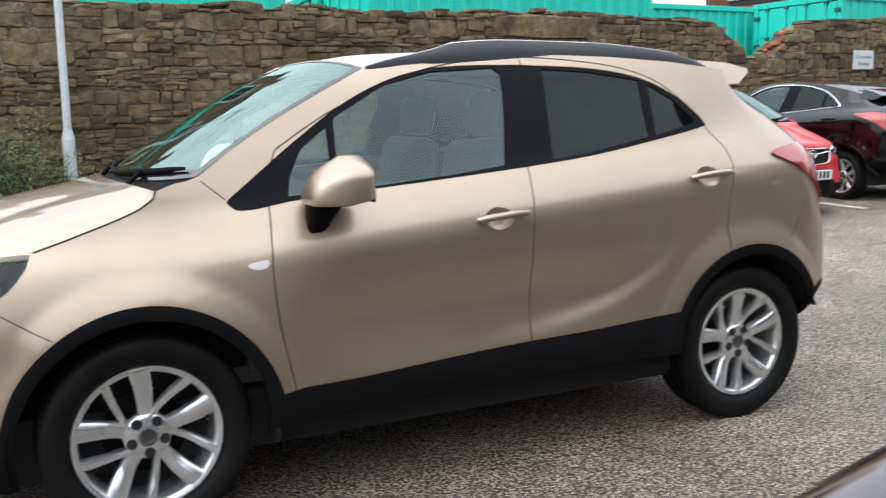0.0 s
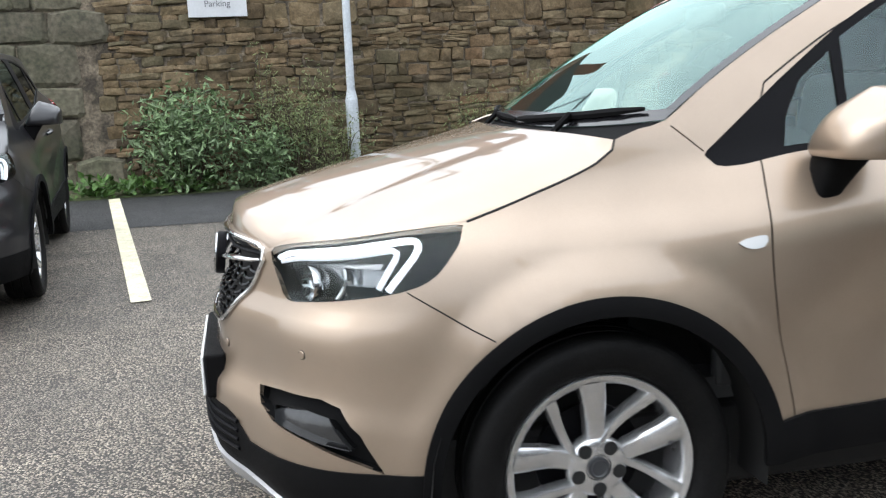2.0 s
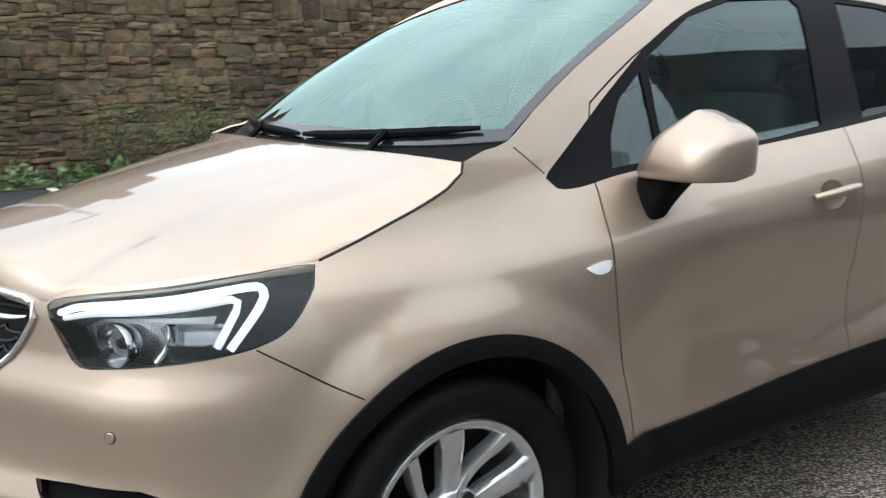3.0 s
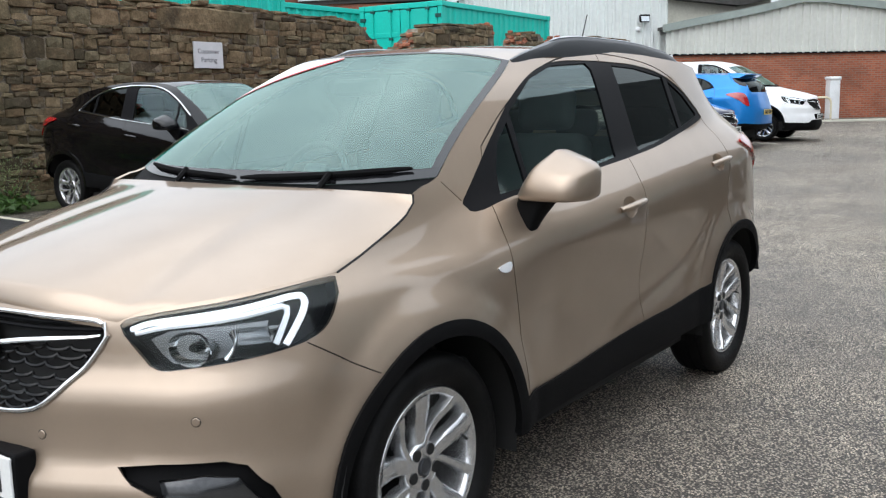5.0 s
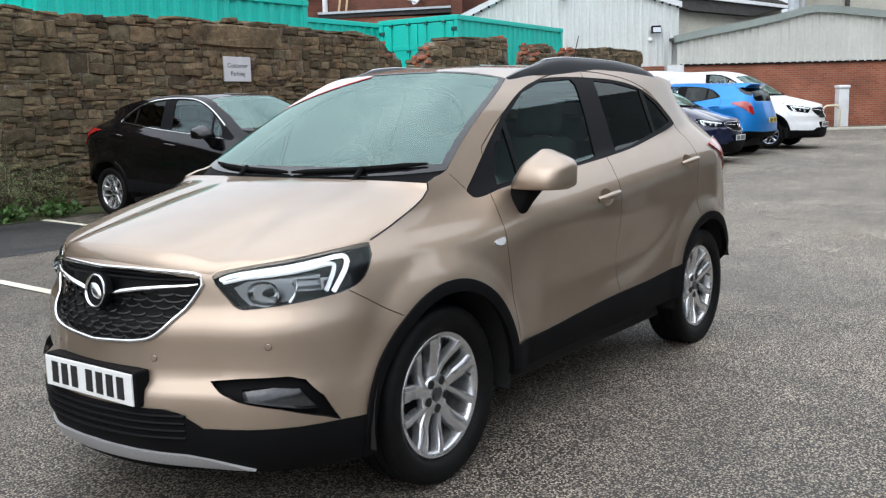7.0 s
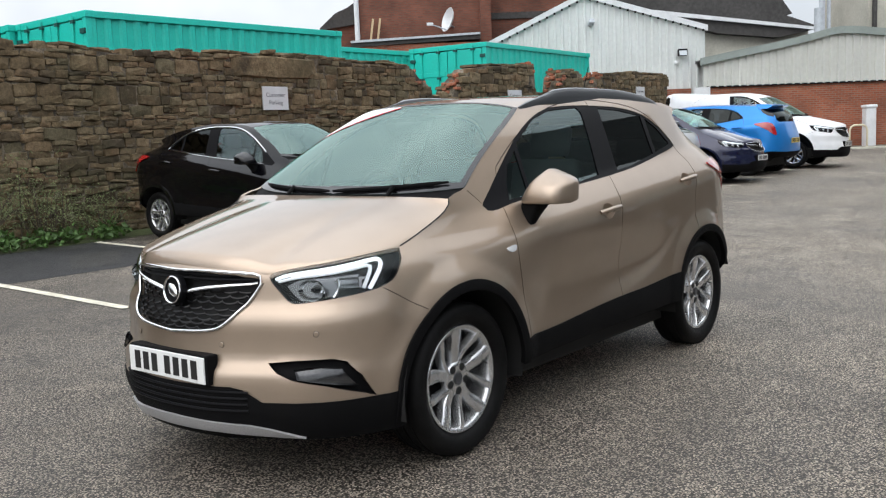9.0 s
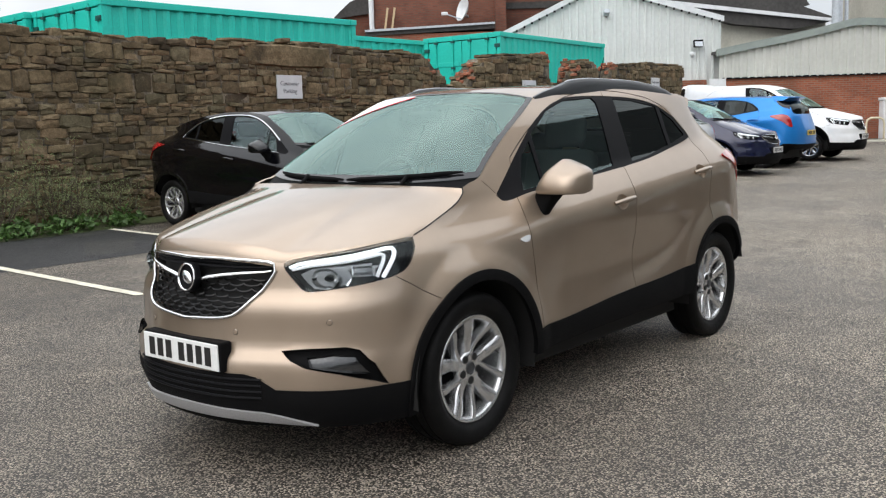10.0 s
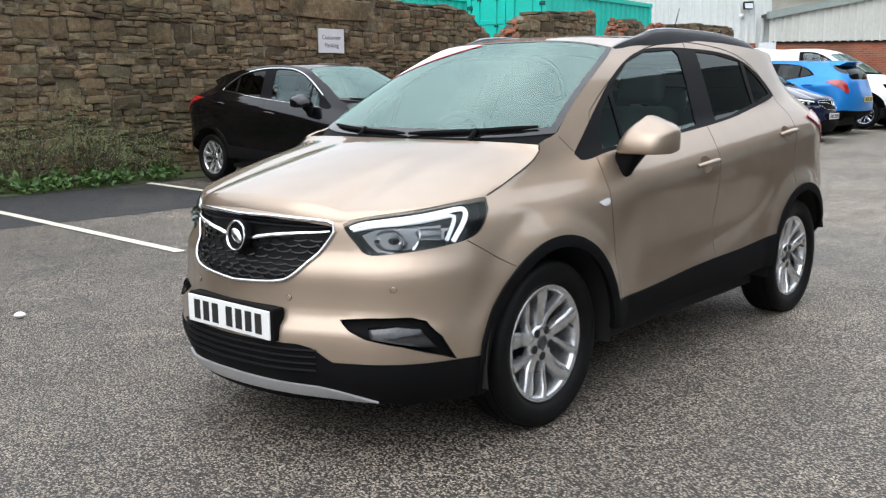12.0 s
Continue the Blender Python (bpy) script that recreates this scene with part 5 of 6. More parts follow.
                knob = part("parking_sensor", lathe([(.0108, -.002), (.0108, .0022), (.0095, .0034), (.0, .0038)], 20, m=q), paint, car)
                part("sensor_ring", lathe([(.0124, -.002), (.0124, .0010), (.0110, .0010), (.0109, -.002)], 20, m=q), GAP, knob)
        for z_ in (.43, .405, .38, .355):
            part("intake_slat", tube([front_at(-.41 + .82 * j / 24, z_, .006) for j in range(25)], .006, 6), TRIM, car, soft=True)
        def lower_edge(u):
            return .62 + (.965 - .62) * (u + .985) / .74
        for nm, mat_, lo, hi in (("screen_sticker", STICKER, .012, None), ("sticker_border", STICKER_RED, -.014, .012)):
            rows = []
            for i in range(4):
                row = []
                for q in range(13):
                    u = -.985 + .74 * q / 12
                    v0 = lower_edge(u) + lo
                    v1 = .975 if hi is None else lower_edge(u) + hi
                    row.append(screen_at(u, min(.978, v0 + (max(v0, v1) - v0) * i / 3), .003))
                rows.append(row)
            grid_part(nm, rows, mat_, car, scale, label="white and red sales sticker" if hi is None else "")
    # cabin
    cab = part("dashboard", block((.42 * kx, 1.28 * ky, .24 * kz), (.50 * kx, 0, 1.02 * kz), .06, segments=3), CABIN, car, soft=True)
    for sgn in (-1, 1):
        seat = part("front_seat", block((.5 * kx, .48 * ky, .2 * kz), (1.15 * kx, sgn * .36 * ky, .62 * kz), .06, segments=3), SEAT, car, soft=True)
        part("seat_back", block((.14 * kx, .46 * ky, .62 * kz), (1.44 * kx, sgn * .36 * ky, .96 * kz), .06, turn=Matrix.Rotation(radians(12), 4, "Y"), segments=3), SEAT, seat, soft=True)
        part("head_rest", block((.09 * kx, .27 * ky, .19 * kz), (1.535 * kx, sgn * .36 * ky, 1.37 * kz), .045, turn=Matrix.Rotation(radians(10), 4, "Y"), segments=3), SEAT, seat, soft=True)
    bench = part("rear_seat", block((.2 * kx, 1.3 * ky, .62 * kz), (2.42 * kx, 0, .9 * kz), .06, turn=Matrix.Rotation(radians(15), 4, "Y"), segments=3), SEAT, car, soft=True)
    for yy in (-.4, 0, .4):
        part("head_rest", block((.08 * kx, .25 * ky, .15 * kz), (2.50 * kx, yy * ky, 1.28 * kz), .04, segments=3), SEAT, bench, soft=True)
    for sgn in (-1, 1):
        part("door_card", block((1.12 * kx, .04, .62 * kz), (.92 * kx, sgn * .70 * ky, .79 * kz), .015), CABIN, car)
        part("door_card", block((.95 * kx, .04, .68 * kz), (1.97 * kx, sgn * .70 * ky, .83 * kz), .015), CABIN, car)
    hub = Matrix.Translation((.80 * kx, .36 * ky, 1.07 * kz)) @ Matrix.Rotation(radians(-68), 4, "Z" if False else "Y")
    ringp = [hub @ Vector((.185 * math.cos(2 * math.pi * j / 32), .185 * math.sin(2 * math.pi * j / 32), 0)) for j in range(32)]
    st = part("steering_wheel", tube(ringp, .016, 8, closed=True, up=(1, 0, .3)), CABIN, car, "dark steering wheel", True)
    part("steering_hub", block((.2, .13, .04), (0, 0, 0), .02, turn=hub), CABIN, st)
    part("mirror_inside", block((.03, .24 * ky, .07), (.70 * kx, 0, 1.47 * kz), .015), CABIN, car)
    part("headliner", block((1.5 * kx, .96 * ky, .01), (1.75 * kx, 0, 1.575 * kz)), HEADLINER, car)
    part("cabin_floor", block((2.6 * kx, 1.42 * ky, .06), (1.5 * kx, 0, .48 * kz)), CABIN, car)
    part("bulkhead", block((.05, 1.36 * ky, .55 * kz), (.16 * kx, 0, .84 * kz)), GAP, car)
    if form:
        for ob in car.children_recursive:
            if ob.name.split(".")[0] != "wheel" and ob.parent.name.split(".")[0] != "wheel":
                for v in ob.data.vertices:
                    v.co = form(v.co.x / kx, v.co.y / ky, v.co.z / kz)
                    v.co = (v.co.x * kx, v.co.y * ky, v.co.z * kz)
    return car, found, sheet, put


GRILLE = material("gloss_black_grille", (0.006, 0.006, 0.0065), 0.12, spec=0.25)
FOG_BRIGHT = material("chrome_lamp_panel", (0.20, 0.203, 0.207), 0.18, 0.95, grain=0.03, grain_size=12)
HERO_LABEL = "beige metallic crossover with black cladding, roof rails and silver alloys"
hero, _, _, _ = build_car("crossover_car", HERO_LABEL, Matrix(), PAINT, step=0.03, hero=True, clad=PLASTIC, rails=True)


# ---- stone wall along the bays ----
TOP_KEYS = [(-16, 3.0), (-2.4, 2.95), (3, 2.88), (4.1, 2.93), (5, 2.88), (6.7, 2.94), (8.9, 2.99), (9.9, 2.93), (11.3, 2.93), (11.6, 2.85), (11.75, 2.7), (12.05, 2.55), (12.22, 2.3), (12.88, 2.3),
            (12.95, 2.5), (13.3, 2.72), (13.6, 2.95), (14.2, 3.02), (16.1, 3.06), (16.12, 2.4), (17.2, 2.4), (17.3, 2.85), (17.5, 3.0), (18.2, 3.02), (18.4, 2.75), (18.5, 2.35), (19.0, 2.35), (19.15, 2.9), (20.5, 3.0), (23.4, 3.05), (23.42, 0.2)]


def wall_top(x):
    for (a, za), (b, zb) in zip(TOP_KEYS, TOP_KEYS[1:]):
        if a <= x <= b:
            return za + (zb - za) * (x - a) / (b - a)
    return 2.9


def stone_mesh(seed):
    """A weathered stone in a unit box: uneven rounded outline and a bulging face towards -y; 40 triangles."""
    r = random.Random(seed)
    outline = []
    for x, z in ((-.5, -.34), (-.43, -.5), (.05, -.52), (.44, -.5), (.5, -.3), (.48, .44), (.0, .52), (-.47, .45)):
        outline.append((x * r.uniform(.95, 1.04) + r.uniform(-.05, .05) * (abs(x) < .4), z * r.uniform(.92, 1.06) + r.uniform(-.08, .08) * (abs(z) < .4)))
    def ringed(y, k, wobble):
        return [(x * (k - r.uniform(0, .04)), y + r.uniform(-wobble, wobble), z * (k - r.uniform(0, .08))) for x, z in outline]
    verts = ringed(0.5, 1.04, 0) + ringed(-0.2, 1.04, .04) + ringed(-0.42, 0.88, .05) + [(r.uniform(-.2, .2), -0.48 - r.uniform(-.04, 0.06), r.uniform(-.2, .2))]
    faces = []
    for a in (0, 8):
        for j in range(8):
            faces.append((a + j, a + (j + 1) % 8, a + 8 + (j + 1) % 8, a + 8 + j))
    faces += [(16 + j, 16 + (j + 1) % 8, 24) for j in range(8)]
    return verts, faces


def rubble(x0, x1, rng, band=(0.15, 0.31), long=(0.12, 0.42)):
    """Stones of random rubble as (x, z, width, height)."""
    out = []
    z = 0.05
    while z < 3.15:
        h = rng.uniform(*band)
        x = x0 + rng.uniform(-0.3, 0)
        while x < x1:
            chunk = rng.uniform(0.35, 0.95)
            rows = rng.choice((1, 2, 2, 2, 3, 3)) if band[1] < 0.5 else 1
            zz = z
            cuts = sorted(rng.uniform(0.3, 0.7) if rows == 2 else (i + 1) / rows + rng.uniform(-.07, .07) for i in range(rows - 1))
            for a, b in zip([0] + cuts, cuts + [1]):
                xx = x
                while xx < x + chunk - 0.01:
                    w = min(rng.uniform(*long) * (1.25 if rows == 1 else 1), x + chunk - xx)
                    if x + chunk - xx - w < 0.13:
                        w = x + chunk - xx
                    cx, cz, hh = xx + w / 2, z + h * (a + b) / 2, h * (b - a)
                    if x0 <= cx <= x1 and cz + hh * 0.35 < min(wall_top(cx - w * .3), wall_top(cx + w * .3)) + rng.uniform(-0.05, 0.06) and cz > ground_z(cx, 9) - 0.05:
                        out.append((cx, cz + rng.uniform(-.012, .012), w + rng.uniform(-.004, .016), hh + rng.uniform(-.002, .018)))
                    xx += w
            x += chunk
        z += h
    return out


def build_wall():
    wall = thing("wall_north", Matrix.Translation((4.0, WALL_Y, ground_z(4, WALL_Y))), "old weathered sandstone rubble wall with a broken top", "stone wall", kind="structure")
    shift = wall.matrix_world.inverted()
    outline = [(x, z - 0.07) for x, z in TOP_KEYS] + [(23.42, -0.4), (-16, -0.4)]
    core = part("wall_core", prism(outline, WALL_Y + 0.002, WALL_Y + 0.5, place=lambda x, y, h: tuple(shift @ Vector((x, h, y)))), MORTAR, wall)
    rng = random.Random(11)
    near, rest_v, rest_f, ash = [], [], [], []
    variants = [stone_mesh(i) for i in range(10)]
    meshes = []
    for verts, faces in variants:
        me = bpy.data.meshes.new("stone")
        me.from_pydata(verts, [], faces)
        me.materials.append(STONE)
        meshes.append(me)
    count = 0
    for x, z, w, h in rubble(-2.35, 23.4, rng):
        if 6.9 < x < 8.8 and 2.54 < z < 2.87:
            continue
        d, y = 0.16, WALL_Y + 0.05 + rng.uniform(-0.026, 0.020)
        k = rng.randrange(10)
        m = Matrix.Translation((x, y, z)) @ Matrix.Rotation(rng.uniform(-.11, .11), 4, "Y") @ Matrix.Rotation(rng.uniform(-.05, .05), 4, "Z") @ Matrix.Diagonal((w, d, h, 1))
        if 2.6 < x < 7.6 and count < 300:
            count += 1
            ob = new("stone", meshes[k])
            ob.parent = wall
            ob.matrix_local = shift @ m
        else:
            first = len(rest_v)
            rest_v += [shift @ m @ Vector(v) for v in variants[k][0]]
            rest_f += [tuple(first + i for i in f) for f in variants[k][1]]
    tagged(raw("rubble_stones", rest_v, rest_f, STONE_FAR, wall), kind="stuff")
    ash_me = []
    for i in range(4):
        v, f = stone_mesh(40 + i)
        me = bpy.data.meshes.new("ashlar_block")
        me.from_pydata(v, [], f)
        me.materials.append(ASHLAR)
        ash_me.append(me)
    for x, z, w, h in rubble(-8, -2.4, rng, (0.24, 0.52), (0.45, 0.9)):
        ob = new("ashlar_block", ash_me[rng.randrange(4)])
        ob.parent = wall
        ob.matrix_local = shift @ Matrix.Translation((x, WALL_Y + 0.02 + rng.uniform(-.012, .012), z)) @ Matrix.Diagonal((w, .16, h, 1))
    lintel = new("lintel_stone", meshes[3])
    lintel.parent = wall
    lintel.matrix_local = shift @ Matrix.Translation((7.86, WALL_Y + .03, 2.71)) @ Matrix.Diagonal((1.9, .2, .36, 1))
    bv, bf = [], []
    for x0, x1 in ((11.35, 12.15), (12.85, 13.5), (17.15, 17.5), (18.2, 18.5), (19.0, 19.5), (15.9, 16.15)):
        for i in range(26):
            x = rng.uniform(x0, x1)
            z = wall_top(x) - rng.uniform(-.04, .22)
            v, f = variants[rng.randrange(10)]
            m = shift @ Matrix.Translation((x, WALL_Y + rng.uniform(.0, .42), z)) @ Matrix.Rotation(rng.uniform(-.2, .2), 4, "Y") @ Matrix.Diagonal((rng.uniform(.1, .22), .1, .07, 1))
            first = len(bv)
            bv += [m @ Vector(p) for p in v]
            bf += [tuple(first + q for q in one) for one in f]
    tagged(raw("broken_bricks", bv, bf, RED_BRICK, wall, "exposed broken red bricks"), kind="stuff")
    # loose coping stones along the top
    cv, cf = [], []
    x = -8.0
    while x < 23.3:
        w = rng.uniform(.22, .6)
        v, f = variants[rng.randrange(10)]
        hh = rng.uniform(.05, .08)
        m = shift @ Matrix.Translation((x + w / 2, WALL_Y + .27, min(wall_top(x), wall_top(x + w)) - .06 + hh / 2)) @ Matrix.Rotation(rng.uniform(-.015, .015), 4, "Y") @ Matrix.Diagonal((w + .04, .5, hh, 1))
        first = len(cv)
        cv += [m @ Vector(p) for p in v]
        cf += [tuple(first + q for q in one) for one in f]
        x += w
    tagged(raw("coping_stones", cv, cf, STONE_FAR, wall), kind="stuff")


build_wall()


# ---- yard behind the wall, with shipping containers ----
yard = raw("ground_yard", [(-16, WALL_Y + .52, 1.2), (23.4, WALL_Y + .52, 1.2), (23.4, 24, 1.2), (-16, 24, 1.2), (-16, WALL_Y + .52, -.3), (23.4, WALL_Y + .52, -.3), (23.4, 24, -.3), (-16, 24, -.3)],
           [(0, 1, 2, 3), (4, 5, 1, 0), (5, 6, 2, 1), (6, 7, 3, 2), (7, 4, 0, 3)], ASPHALT_DARK)
tagged(yard, "raised storage yard behind the stone wall", "ground", kind="structure")


def container(m, label):
    """A 20-foot shipping container: door end at x = 0, long side along x at y = 0."""
    box = thing("shipping_container", m, label, "container", "containers behind the wall")
    L, W, H = 6.06, 2.44, 2.59
    def corrugated(n, length, put):
        bm = bmesh.new()
        pitch = length / n
        us = []
        for i in range(n):
            a = i * pitch
            us += [(a, 0.0), (a + pitch * .28, 0.0), (a + pitch * .42, .036), (a + pitch * .86, .036)]
        us.append((length, 0.0))
        lo = [bm.verts.new(put(u, d, .14)) for u, d in us]
        hi = [bm.verts.new(put(u, d, H - .1)) for u, d in us]
        for i in range(len(us) - 1):
            bm.faces.new((lo[i], lo[i + 1], hi[i + 1], hi[i]))
        return bm
    for y, sgn in ((0.03, 1), (W - .03, -1)):
        part("side_wall", corrugated(20, L - .24, lambda u, d, z, y=y, sgn=sgn: (u + .12, y + sgn * d, z)), TEAL, box)
    part("end_wall", corrugated(8, W - .24, lambda u, d, z: (L - .03 - d, u + .12, z)), TEAL, box)
    part("roof_panel", block((L - .1, W - .1, .03), (L / 2, W / 2, H - .05)), TEAL, box)
    part("floor_panel", block((L - .1, W - .1, .06), (L / 2, W / 2, .14)), TEAL_DARK, box)
    for x in (.06, L - .06):
        for y in (.06, W - .06):
            part("corner_post", block((.12, .12, H - .02), (x, y, H / 2), .01), TEAL, box)
            for z in (.06, H - .06):
                part("corner_casting", block((.17, .165, .12), (x + (.01 if x < 1 else -.01), y, z), .012), TEAL, box)
        for z in (.08, H - .06):
            part("end_rail", block((.1, W - .2, .13), (x, W / 2, z), .01), TEAL, box)
    for y in (.04, W - .04):
        for z in (.08, H - .06):
            part("side_rail", block((L - .2, .07, .12), (L / 2, y, z), .01), TEAL, box)
    for i in range(2):
        y = .13 + (W - .26) * (.25 + .5 * i)
        door = part("door", block((.05, (W - .28) / 2 - .01, H - .3), (.035, y, H / 2), .008), TEAL, box)
        for z in (.75, 1.3, 1.85):
            part("door_fold", block((.03, (W - .4) / 2 - .06, .12), (.012, y, z), .01), TEAL, door)
        for e in (-.27, .27):
            rod_ = part("locking_rod", rod((-.02, y + e, .1), (-.02, y + e, H - .06), .019, n=8), TEAL, door)
            for z in (.16, .95, 1.75, H - .16):
                part("rod_bracket", block((.06, .11, .06), (-.01, y + e, z), .006), TEAL_DARK, rod_)
        for z in (.3, .95, 1.6, 2.25):
            part("hinge", block((.05, .16, .09), (-.005, .1 if i == 0 else W - .1, z), .008), TEAL_DARK, door)
        part("door_handle", block((.02, .42, .03), (-.035, y, 1.15), .004), TEAL_DARK, door)
    return box


C_LABEL = "bright teal corrugated steel shipping container with locking-rod doors"
container(Matrix.Translation((5.78, 11.55, 1.2)) @ Matrix.Rotation(radians(-1), 4, "Z"), C_LABEL)
container(Matrix.Translation((-1.2, 13.3, 1.2)), C_LABEL)
container(Matrix.Translation((5.70, 14.05, 1.2)) @ Matrix.Rotation(radians(-1), 4, "Z"), C_LABEL)
container(Matrix.Translation((16.7, 11.05, 1.2)) @ Matrix.Rotation(radians(4), 4, "Z"), C_LABEL)
container(Matrix.Translation((11.9, 13.85, 1.2)), C_LABEL)


# ---- sheds and brick house beyond ----
FAR_EYE, FAR_F, FAR_R = Vector((-3.202, -3.324, 0)), Vector((.774, .633, 0)), Vector((.633, -.774, 0))


def shed_frame(depth):
    """Axes of a front that looks back across the car park: x along the front, y away from the yard."""
    p = FAR_EYE + FAR_F * depth
    return Matrix((( FAR_R.x, FAR_F.x, 0, p.x), (FAR_R.y, FAR_F.y, 0, p.y), (0, 0, 1, 0), (0, 0, 0, 1)))


def ribbed(outline_top, u0, u1, z0, pitch=0.3, deep=0.045):
    """Profiled sheet with its ribs, cut along a sloping top."""
    bm = bmesh.new()
    us, u = [], u0
    while u < u1:
        for f, d in ((0, 0), (.55, 0), (.66, -deep), (.89, -deep)):
            if u + f * pitch <= u1:
                us.append((u + f * pitch, d))
        u += pitch
    us.append((u1, 0))
    lo, hi = [bm.verts.new((a, d, z0)) for a, d in us], [bm.verts.new((a, d, outline_top(a))) for a, d in us]
    for i in range(len(us) - 1):
        bm.faces.new((lo[i], lo[i + 1], hi[i + 1], hi[i]))
    return bm


def uv_box(bm):
    layer = bm.loops.layers.uv.new("uv")
    for f in bm.faces:
        n = f.normal
        for l in f.loops:
            c = l.vert.co
            l[layer].uv = (c.x, c.z) if abs(n.y) > .6 else (c.y, c.z) if abs(n.x) > .6 else (c.x, c.y)
    return bm


def gable_shed():
    m = shed_frame(34.2) @ Matrix.Translation((.4, 0, 0))
    shed = thing("gable_shed", m, "white profiled-sheet shed with a pitched gable roof", "building")
    top = lambda u: 6.24 - .467 * (5.2 - u) if u < 5.2 else 6.24 - .297 * (u - 5.2)
    part("cladding", ribbed(top, 1.5, 9.55, .3, .27, .065), CLADDING, shed)
    for a, b in ((1.5, 5.2), (5.2, 9.62)):
        za, zb = top(a), top(b)
        part("verge_capping", prism([(a, za - .12), (b, zb - .12), (b, zb + .08), (a, za + .08)], -.14, .06, place=lambda x, y, h: (x, h, y)), WHITE_METAL, shed)
        for k in range(int((b - a) / .27)):
            u = a + .2 + .27 * k
            part("capping_fixing", block((.07, .03, .07), (u, -.15, top(u) - .15), .005), TRIM, shed)
    part("roof", prism([(1.5, top(1.5) + .02), (5.2, 6.26), (9.62, top(9.62) + .02), (9.62, top(9.62) - .08), (5.2, 6.14), (1.5, top(1.5) - .08)], .06, 14, place=lambda x, y, h: (x, h, y)), SLATE, shed)
    part("side_wall", block((.12, 13.9, top(9.55) - .3), (9.49, 7.05, (top(9.55) + .3) / 2 - .1)), CLADDING, shed)
    for u, z in ((8.68, 4.06),):
        lamp = part("floodlight", block((.34, .16, .24), (u, -.22, z), .02, turn=Matrix.Rotation(radians(-18), 4, "X")), TRIM, shed, "black floodlight")
        part("floodlight_glass", block((.28, .01, .18), (u, -.31, z - .02), 0, turn=Matrix.Rotation(radians(-18), 4, "X")), GALVANISED, lamp)
        part("floodlight_bracket", block((.04, .2, .04), (u, -.1, z)), TRIM, lamp)
    part("alarm_dome", blob(.09, .09, .09, (8.5, -.06, 3.71), 1, 1, 8), WHITE_METAL, shed, soft=True)
    cam_ = part("wall_lamp", block((.2, .3, .16), (5.43, -.2, 5.24), .03, turn=Matrix.Rotation(radians(-20), 4, "X")), GALVANISED, shed)
    part("wall_lamp_arm", block((.05, .25, .05), (5.43, -.06, 5.16)), GALVANISED, cam_)


def low_shed():
    m = shed_frame(33.5)
    shed = thing("low_shed", m, "cream profiled-sheet shed on an orange brick base", "building")
    top = curve((9.6, 3.58), (10.8, 3.80), (12.8, 4.14), (13.8, 4.37), (14.5, 4.50), (15.2, 4.47), (16.2, 4.36), (18, 4.14), (30, 2.9))
    part("cladding", ribbed(top, 9.69, 30, 2.78, .27, .065), CLADDING_CREAM, shed)
    keys = [9.6, 10.2, 10.8, 12, 13.2, 13.8, 14.2, 14.5, 14.8, 15.2, 16.2, 18, 30]
    outline = [(u, top(u) - .03) for u in keys] + [(u, top(u) + .22) for u in keys[::-1]]
    part("roof_edge", prism(outline, -.16, .1, place=lambda x, y, h: (x, h, y)), CAPPING, shed)
    part("roof", prism([(u, top(u) + .16) for u in keys] + [(u, top(u) + .06) for u in keys[::-1]], .1, 12, place=lambda x, y, h: (x, h, y)), SLATE, shed)
    part("brick_base", uv_box(block((20.3, .3, 2.9), (19.95, .17, 1.3))), BRICK, shed)
    part("drip_flashing", block((20.3, .1, .06), (19.95, .0, 2.78)), TRIM, shed)
    part("white_panel", block((.57, .08, 2.78), (9.63, -.02, 1.39)), WHITE_METAL, shed)
    part("brick_base_side", uv_box(block((1.6, .3, 2.75), (8.55, .5, 1.4))), BRICK, shed)


gable_shed()
low_shed()


def roofs_behind():
    m = shed_frame(37.5)
    hall = thing("slate_roofed_hall", m, "old hall with dark slate roofs and cream rendered wall", "building")
    part("wall", block((7.6, .4, 5.2), (11.6, 1.2, 2.6)), RENDERED, hall)
    part("lower_roof", prism([(8.0, 6.1), (15.4, 5.08), (14.0, 4.82), (11.6, 5.08), (11.0, 5.24), (8.0, 5.7)], .5, 1.0, place=lambda x, y, h: (x, h, y)), SLATE, hall)
    part("roof_gutter", prism([(8.0, 6.2), (15.43, 5.18), (15.43, 5.06), (8.0, 6.02)], .35, .5, place=lambda x, y, h: (x, h, y)), WHITE_METAL, hall)
    part("upper_roof", prism([(7.0, 6.3), (7.0, 9.5), (13.2, 9.5), (14.35, 6.35), (14.75, 5.8), (14.45, 5.76), (15.8, 5.26), (15.6, 5.15)], 1.0, 6, place=lambda x, y, h: (x, h, y)), SLATE, hall)
    flue = thing("steel_flue", shed_frame(36.2) @ Matrix.Translation((15.0, 0, 3.8)), "twin stainless steel flue pipes above the shed roof", "flue")
    part("pipe", rod((0, 0, 0), (0, 0, 4.5), .11, n=16), GALVANISED, flue, soft=True)
    part("pipe", rod((.3, .1, 0), (.3, .1, 4.5), .07, n=16), GALVANISED, flue, soft=True)
    part("pipe_sleeve", rod((-.12, 0, .1), (-.12, 0, 1.9), .17, n=16), GALVANISED, flue, soft=True)
    end = thing("stone_building", shed_frame(40) @ Matrix.Translation((18.5, 0, 0)), "beige stone building corner behind the shed", "building")
    part("wall", block((6, 5, 12), (3, 2.5, 6), .02), RENDERED, end)
    part("downpipe", rod((.25, -.1, 0), (.25, -.1, 12), .1, n=10), SLATE, end)


roofs_behind()


